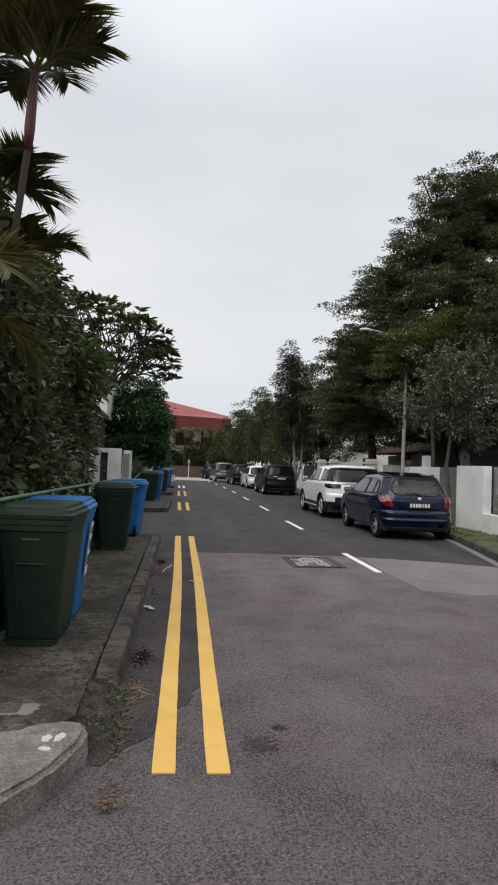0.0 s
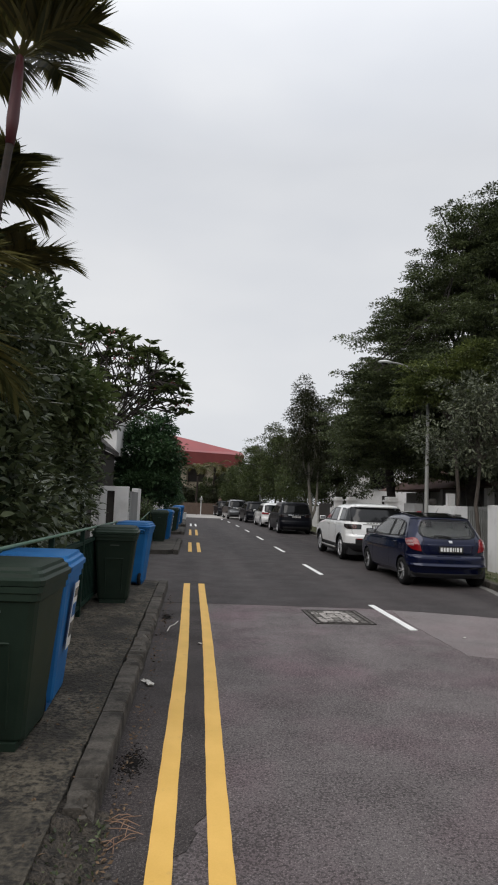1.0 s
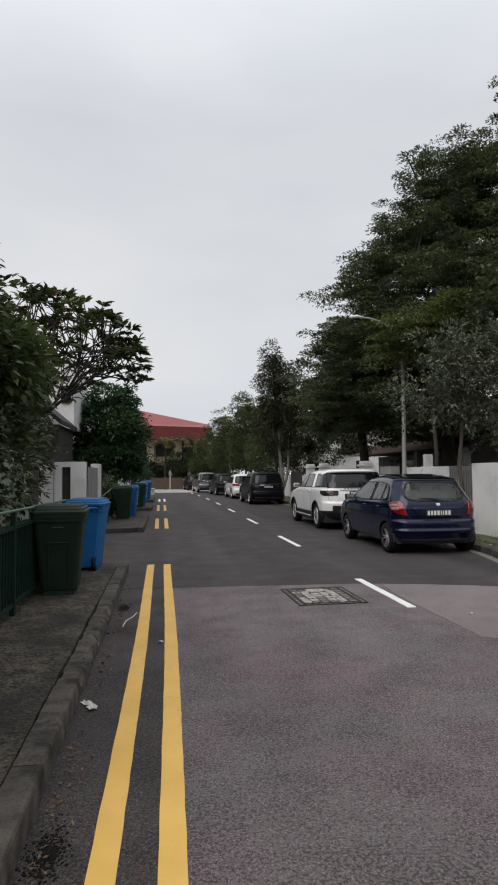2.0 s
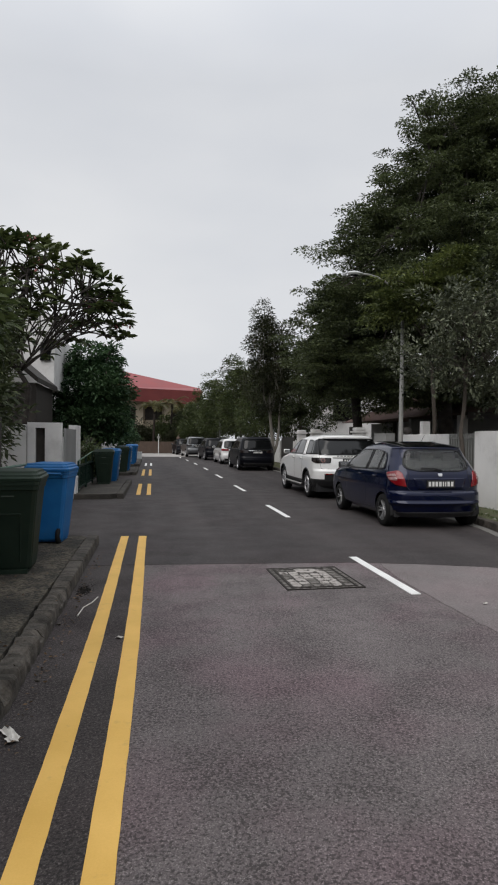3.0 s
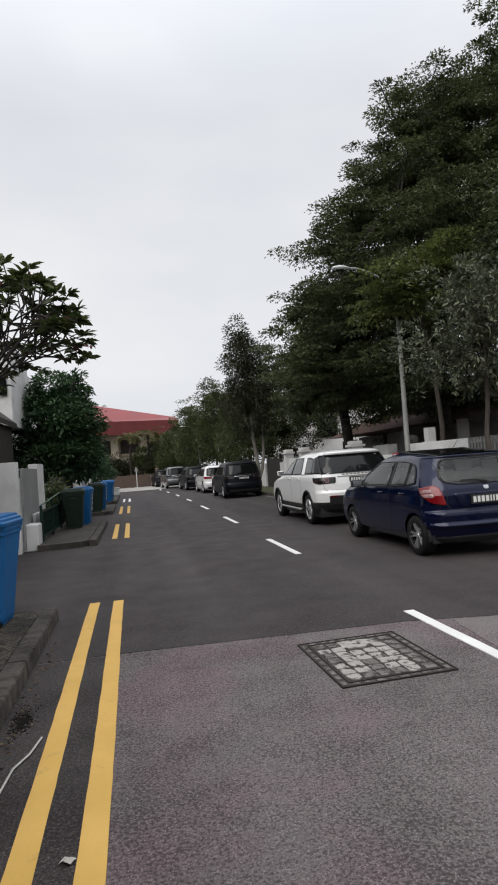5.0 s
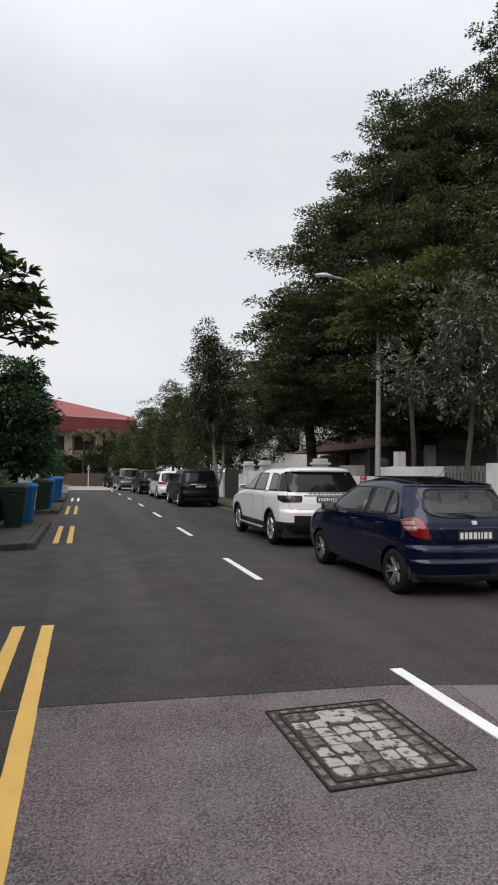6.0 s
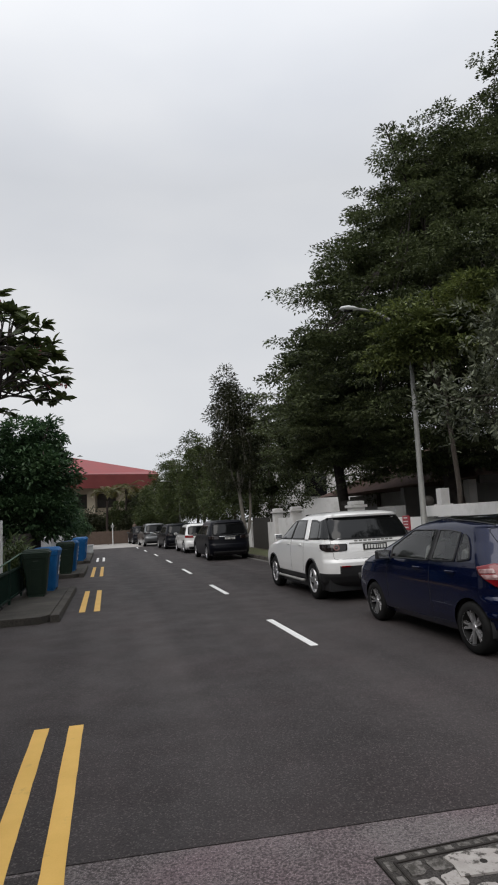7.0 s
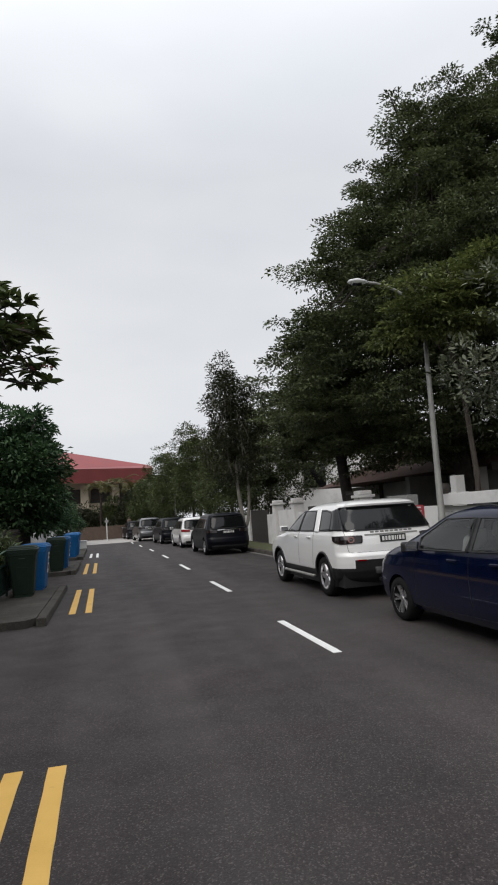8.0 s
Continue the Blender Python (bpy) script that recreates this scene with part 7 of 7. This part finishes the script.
wall("unseen_wall_behind_right", 10.0, 10.3, -29.9, 2.0, 0, 5.5, M_WALL_CREAM, "plain unseen wall added to block low sky beside the start")


# ---- small things on the ground and in the hedge ----
M_TAR = surf("oily_dark_stain", (0.020, 0.017, 0.017), (0.060, 0.052, 0.051), 0.8, 9.0, 80.0, 0.7, bump_dist=0.01, speck=3.0, span=0.16)
M_KERB_BLACK = surf("black_kerb_patch", (0.004, 0.0035, 0.003), (0.014, 0.012, 0.010), 0.85, 9.0, 60.0, 0.8, bump_dist=0.02, spec=0.1)
M_DIRT = surf("crumbly_brown_dirt", (0.012, 0.010, 0.008), (0.075, 0.062, 0.048), 0.95, 14.0, 70.0, 1.0, bump_dist=0.02, speck=1.4, span=0.14)
M_PAPER = surf("dirty_white_paper", (0.42, 0.40, 0.37), (0.60, 0.58, 0.54), 0.8, 30.0, 90.0, 0.2)
M_TWIG = surf("dry_orange_twig", (0.14, 0.075, 0.045), (0.30, 0.19, 0.125), 0.85, 20.0, 90.0, 0.3)
M_CANE = surf("weathered_cane", (0.14, 0.15, 0.12), (0.24, 0.24, 0.20), 0.7, 8.0, 60.0, 0.1)


def blot(x, y, rx, ry, z, seed, n=44):
    rng = random.Random(seed)
    bm = bmesh.new()
    ph = [rng.uniform(0, 6.28) for _ in range(4)]
    pts = []
    for k in range(n):
        a = 2 * math.pi * k / n
        r = 1 + 0.22 * math.sin(2 * a + ph[0]) + 0.14 * math.sin(5 * a + ph[1]) + 0.10 * math.sin(9 * a + ph[2]) + rng.uniform(-0.14, 0.14)
        pts.append((x + rx * r * math.cos(a), y + ry * r * math.sin(a)))
    slab(bm, pts, z - 0.01, z)
    return bm


def spatter(x, y, rx, ry, z, seed):
    """A soaked core with drops thinning out round it."""
    rng = random.Random(seed)
    bm = blot(x, y, rx * 0.34, ry * 0.34, z, seed, 60)
    for i in range(420):
        r = rng.uniform(0.0015, 0.0075) * (rx + ry) / 0.28
        cx, cy = x + rng.gauss(0, rx * 0.45), y + rng.gauss(0, ry * 0.45)
        a0 = rng.uniform(0, 6.28)
        slab(bm, [(cx + r * rng.uniform(0.5, 1.3) * math.cos(a0 + a), cy + r * rng.uniform(0.5, 1.3) * math.sin(a0 + a)) for a in (0, 1.2, 2.5, 3.8, 5.0)], z - 0.006, z + 0.000004 * i)
    return bm


for k, (x, y, rx, ry) in enumerate(((0.27, 3.50, 0.13, 0.15), (1.50, 3.22, 0.10, 0.13), (0.40, 3.72, 0.05, 0.05))):
    tagged(new("oil_stain", finish("oil_stain", spatter(x, y, rx, ry, -0.0012, 60 + k), M_TAR)), "dark oily stain on the worn asphalt", "stain", "stains", "structure")
# black spatter at the kerb: the dark of a hole there, painted flat
for k, (x, y, rx, ry) in enumerate(((-0.46, 4.98, 0.07, 0.20), (-0.47, 9.5, 0.06, 0.22))):
    tagged(new("black_patch", finish("black_patch", spatter(x, y, rx * 1.2, ry * 1.1, 0.004, 80 + k), M_KERB_BLACK)), "black patch against the kerb, drawn for a dark hollow", "mud", "mud patches", "structure")

# crumbled kerb pieces in the gap before the pale corner
rng = random.Random(31)
for k in range(40):
    y = rng.uniform(3.55, 4.35) if k < 28 else rng.uniform(4.5, 11.5)
    x = -0.53 + rng.uniform(-0.09, 0.10)
    s = rng.uniform(0.006, 0.022)
    bm = bmesh.new()
    bmesh.ops.create_icosphere(bm, subdivisions=1, radius=s)
    for v in bm.verts:
        v.co *= rng.uniform(0.65, 1.2)
        v.co.z *= 0.6
    ob = new("rubble_stone", finish("rubble_stone", bm, M_KERB))
    ob.location = (x, y, s * 0.35 + (0.002 if x > -0.56 else 0.125))
    tagged(ob, "small grey lump of broken kerb concrete", "rubble", "kerb rubble")

# crumbled dirt slope between the footway and the road, with a few weeds
bm = bmesh.new()
rows = []
for j in range(64):
    y = 3.36 + 1.02 * j / 63
    row = []
    for i in range(18):
        f = i / 17
        x = -0.78 + 0.34 * f + 0.05 * noise.noise(Vector((y * 3.1, 0.0, 4.0)))
        z = 0.128 * (1 - f) ** 1.3 - 0.006 + (0.030 * noise.noise(Vector((x * 11, y * 11, 1.0))) + 0.018 * noise.noise(Vector((x * 30, y * 30, 2.0)))) * min(1.0, 4 * (1 - f))
        z = -0.004 + (z + 0.004) * min(1.0, 0.05 + (y - 3.36) / 0.35)
        row.append(bm.verts.new((x, y, z)))
    rows.append(row)
for a, b in zip(rows, rows[1:]):
    for i in range(17):
        bm.faces.new((a[i], a[i + 1], b[i + 1], b[i]))
setting("dirt_slope", bm, M_DIRT, "dark crumbled dirt where the kerb has broken away", "dirt", True)
wr = np.random.default_rng(12)
wx = wr.uniform(-0.76, -0.50, 240)
wy = 3.48 + wr.random(240) ** 1.4 * 0.75
tagged(new("kerb_weeds", leaf_mesh("kerb_weeds", np.stack([wx, wy, 0.10 * (-0.46 - wx) / 0.32], 1), wr.normal(size=(240, 3)) * [0.7, 0.7, 0.3] + [0, 0, 0.6], 0.028, 0.4, M_LEAF_HEDGE, oval=True)), "small weeds growing in the broken kerb", "weeds", kind="stuff")

# twigs
t = thing("twig_pile", "small scatter of dry straw-brown twigs beside the kerb", "twigs", pose(-0.42, 4.18, 0.004))
for k in range(13):
    a, ln = rng.uniform(-0.5, 1.7), rng.uniform(0.06, 0.20)
    x, y = rng.uniform(-0.06, 0.04), rng.uniform(-0.16, 0.16)
    d = Vector((math.cos(a), math.sin(a), 0)) * ln
    p = Vector((x, y, 0.006 + 0.001 * k))
    part("twig", tube(bmesh.new(), [p - d * 0.5, p + Vector((0, 0, 0.012)), p + d * 0.5], [0.0018, 0.0026, 0.0014], 5), M_TWIG, t)

# scraps
def scrap(x, y, z, w, h, seed, label="crumpled scrap of dirty white paper"):
    r = random.Random(seed)
    bm = bmesh.new()
    g = [[bm.verts.new((w * (i / 4 - 0.5) * r.uniform(0.75, 1.1), h * (j / 3 - 0.5) * r.uniform(0.75, 1.1), r.uniform(0.002, 0.022))) for i in range(5)] for j in range(4)]
    for j in range(3):
        for i in range(4):
            bm.faces.new((g[j][i], g[j][i + 1], g[j + 1][i + 1], g[j + 1][i]))
    ob = new("paper_scrap", finish("paper_scrap", bm, M_PAPER))
    ob.matrix_basis = pose(x, y, z, 0, 0, r.uniform(0, 180))
    return tagged(ob, label, "litter", "litter")


scrap(-0.49, 6.55, 0.004, 0.06, 0.16, 1)
scrap(-0.47, 6.48, 0.004, 0.05, 0.05, 2)
scrap(-1.38, 7.15, 0.12, 0.10, 0.06, 3, "pale pink scrap of paper on the footway")
scrap(-0.04, 8.0, 0.001, 0.05, 0.06, 4, "small grey crumpled scrap on the asphalt")
scrap(3.2, 8.55, 0.001, 0.035, 0.03, 5, "tiny white scrap on the asphalt")
scrap(6.1, 13.3, 0.115, 0.07, 0.05, 6, "small white scrap on the verge")
scrap(6.4, 14.1, 0.115, 0.05, 0.05, 7, "small white scrap on the verge")
tagged(new("plastic_strip", finish("plastic_strip", tube(bmesh.new(), [(-0.31, 9.2, 0.01), (-0.34, 9.0, 0.014), (-0.40, 8.85, 0.012), (-0.42, 8.6, 0.01)], 0.006, 5), M_PAPER)), "thin pale plastic strip lying by the kerb", "litter", "litter")

# white paint dabs on the pale corner
for k, (x, y, w, h) in enumerate(((-0.815, 3.30, 0.035, 0.07), (-0.755, 3.31, 0.035, 0.08), (-0.80, 3.19, 0.04, 0.035))):
    tagged(new("paint_dab", finish("paint_dab", blot(x, y, w * 0.6, h * 0.6, 0.1375, 90 + k, 14), M_PAPER)), "white paint dab on the pale concrete corner", "paint mark", "paint dabs", "structure")

# worn cover slab set in grey mortar on the footway
t = tagged(new("cover_slab"), "small brown cover slab in grey mortar on the footway", "cover slab", kind="structure")
part("mortar", blot(-1.08, 3.68, 0.12, 0.10, 0.1265, 97, 30), M_CONC_PALE, t, "rough grey mortar")
part("slab", boxbm(-1.20, -1.04, 3.63, 3.76, 0.10, 0.131, bevel=0.006), M_FOOT, t)

# fallen leaves along both kerbs
npr = np.random.default_rng(77)
pos, ax = [], []
for k in range(620):
    if k < 440:
        y = 2.9 + npr.random() ** 2.2 * 8.8
        x = -0.52 + abs(npr.normal()) * 0.065
        z = 0.006 + npr.random() * 0.008
    elif k < 590:
        x, y, z = npr.uniform(-1.4, -0.6), npr.uniform(3.6, 11.8), 0.125
    else:
        y = npr.uniform(8.5, 30)
        x = kerb_x(y) + npr.uniform(-0.25, 0.9)
        z = 0.008 if x < kerb_x(y) else 0.13
    pos.append((x, y, z))
    ax.append((npr.normal(), npr.normal(), 0.12))
tagged(new("fallen_leaves", leaf_mesh("fallen_leaves", pos, ax, 0.030, 0.42, M_DRY)), "dry brown fallen leaves along the kerbs", "leaves", kind="stuff")

# grass tufts on the verge
pos, ax = [], []
for k in range(9000):
    y = npr.uniform(9.0, 30.0)
    x = kerb_x(y) + 0.16 + npr.random() * (6.95 - kerb_x(y) - 0.16)
    if noise.noise(Vector((x * 1.6, y * 1.6, 3.0))) < -0.05:
        continue
    pos.append((x, y, 0.108))
    ax.append((npr.normal() * 0.35, npr.normal() * 0.35, 1.0))
tagged(new("verge_grass", leaf_mesh("verge_grass", pos, ax, 0.06, 0.14, M_LEAF_VINE)), "short uneven grass blades on the verge", "grass", kind="stuff")

# canes poking out of the hedge
for k, (a, b) in enumerate((((-1.95, 5.6, 2.72), (-1.78, 9.0, 3.50)), ((-1.95, 6.0, 2.52), (-1.75, 7.5, 2.86)), ((-1.9, 5.6, 2.42), (-1.75, 8.3, 2.95)), ((-1.85, 6.6, 2.36), (-1.72, 8.6, 2.66)))):
    tagged(new("bamboo_cane", finish("bamboo_cane", tube(bmesh.new(), [a, tuple((p + q) / 2 + (0.02 if i == 2 else 0) for i, (p, q) in enumerate(zip(a, b))), b], [0.008, 0.007, 0.005], 6), M_CANE, True)), "thin weathered cane sticking out of the hedge", "cane", "canes")

# pale wall behind the hedge
wall("wall_left_hedge", -2.12, -1.96, 7.6, 11.6, 0.0, 1.84, M_WALL_PALEG, "pale green garden wall half hidden in the hedge")
picket_fence("dark_side_gate", -2.2, 12.0, 13.4, 0.06, 1.8, 0.12, M_DARKWOOD, "dark timber gate beside the hedge", 0.09, 0.02)

# leafy plants by the gateway
tree("gateway_plant", "low leafy plant beside the white gateway", (-1.95, 22.9, 0.06), [(0, 0, 0, 0.03), (0, 0, 0.3, 0.025), (0, 0.02, 0.6, 0.02), (0, 0, 0.9, 0.01)],
     [(0, 0, 0.9, 0.3, 0.5, 0.45), (0.05, 0.4, 0.6, 0.3, 0.4, 0.4)], 60, 14, 0.14, 0.9, 0.22, 0.22, M_LEAF_VINE, M_BARK, 95, limbs=10, category="plant", twig=0.005)


# white crate at the end of the footway, round pot on the wall
t = thing("plastic_crate", "white plastic crate standing at the footway's end", "crate", pose(-1.05, 45.2, 0.121))
part("body", boxbm(-0.28, 0.28, -0.2, 0.2, 0, 0.42, bevel=0.02), M_LAMP, t)
part("rim", boxbm(-0.31, 0.31, -0.23, 0.23, 0.40, 0.46, bevel=0.012), M_LAMP, t)
pot = lathe(bmesh.new(), [(0.0, 0.0), (0.06, 0.0), (0.11, 0.05), (0.13, 0.11), (0.11, 0.18), (0.085, 0.21), (0.095, 0.225), (0.075, 0.225), (0.065, 0.20), (0.0, 0.18)], 20)
ob = new("garden_pot", finish("garden_pot", pot, M_DARKWOOD, True))
ob.location = (7.42, 20.22, 1.658)
tagged(ob, "round dark glazed garden pot on the wall", "pot")
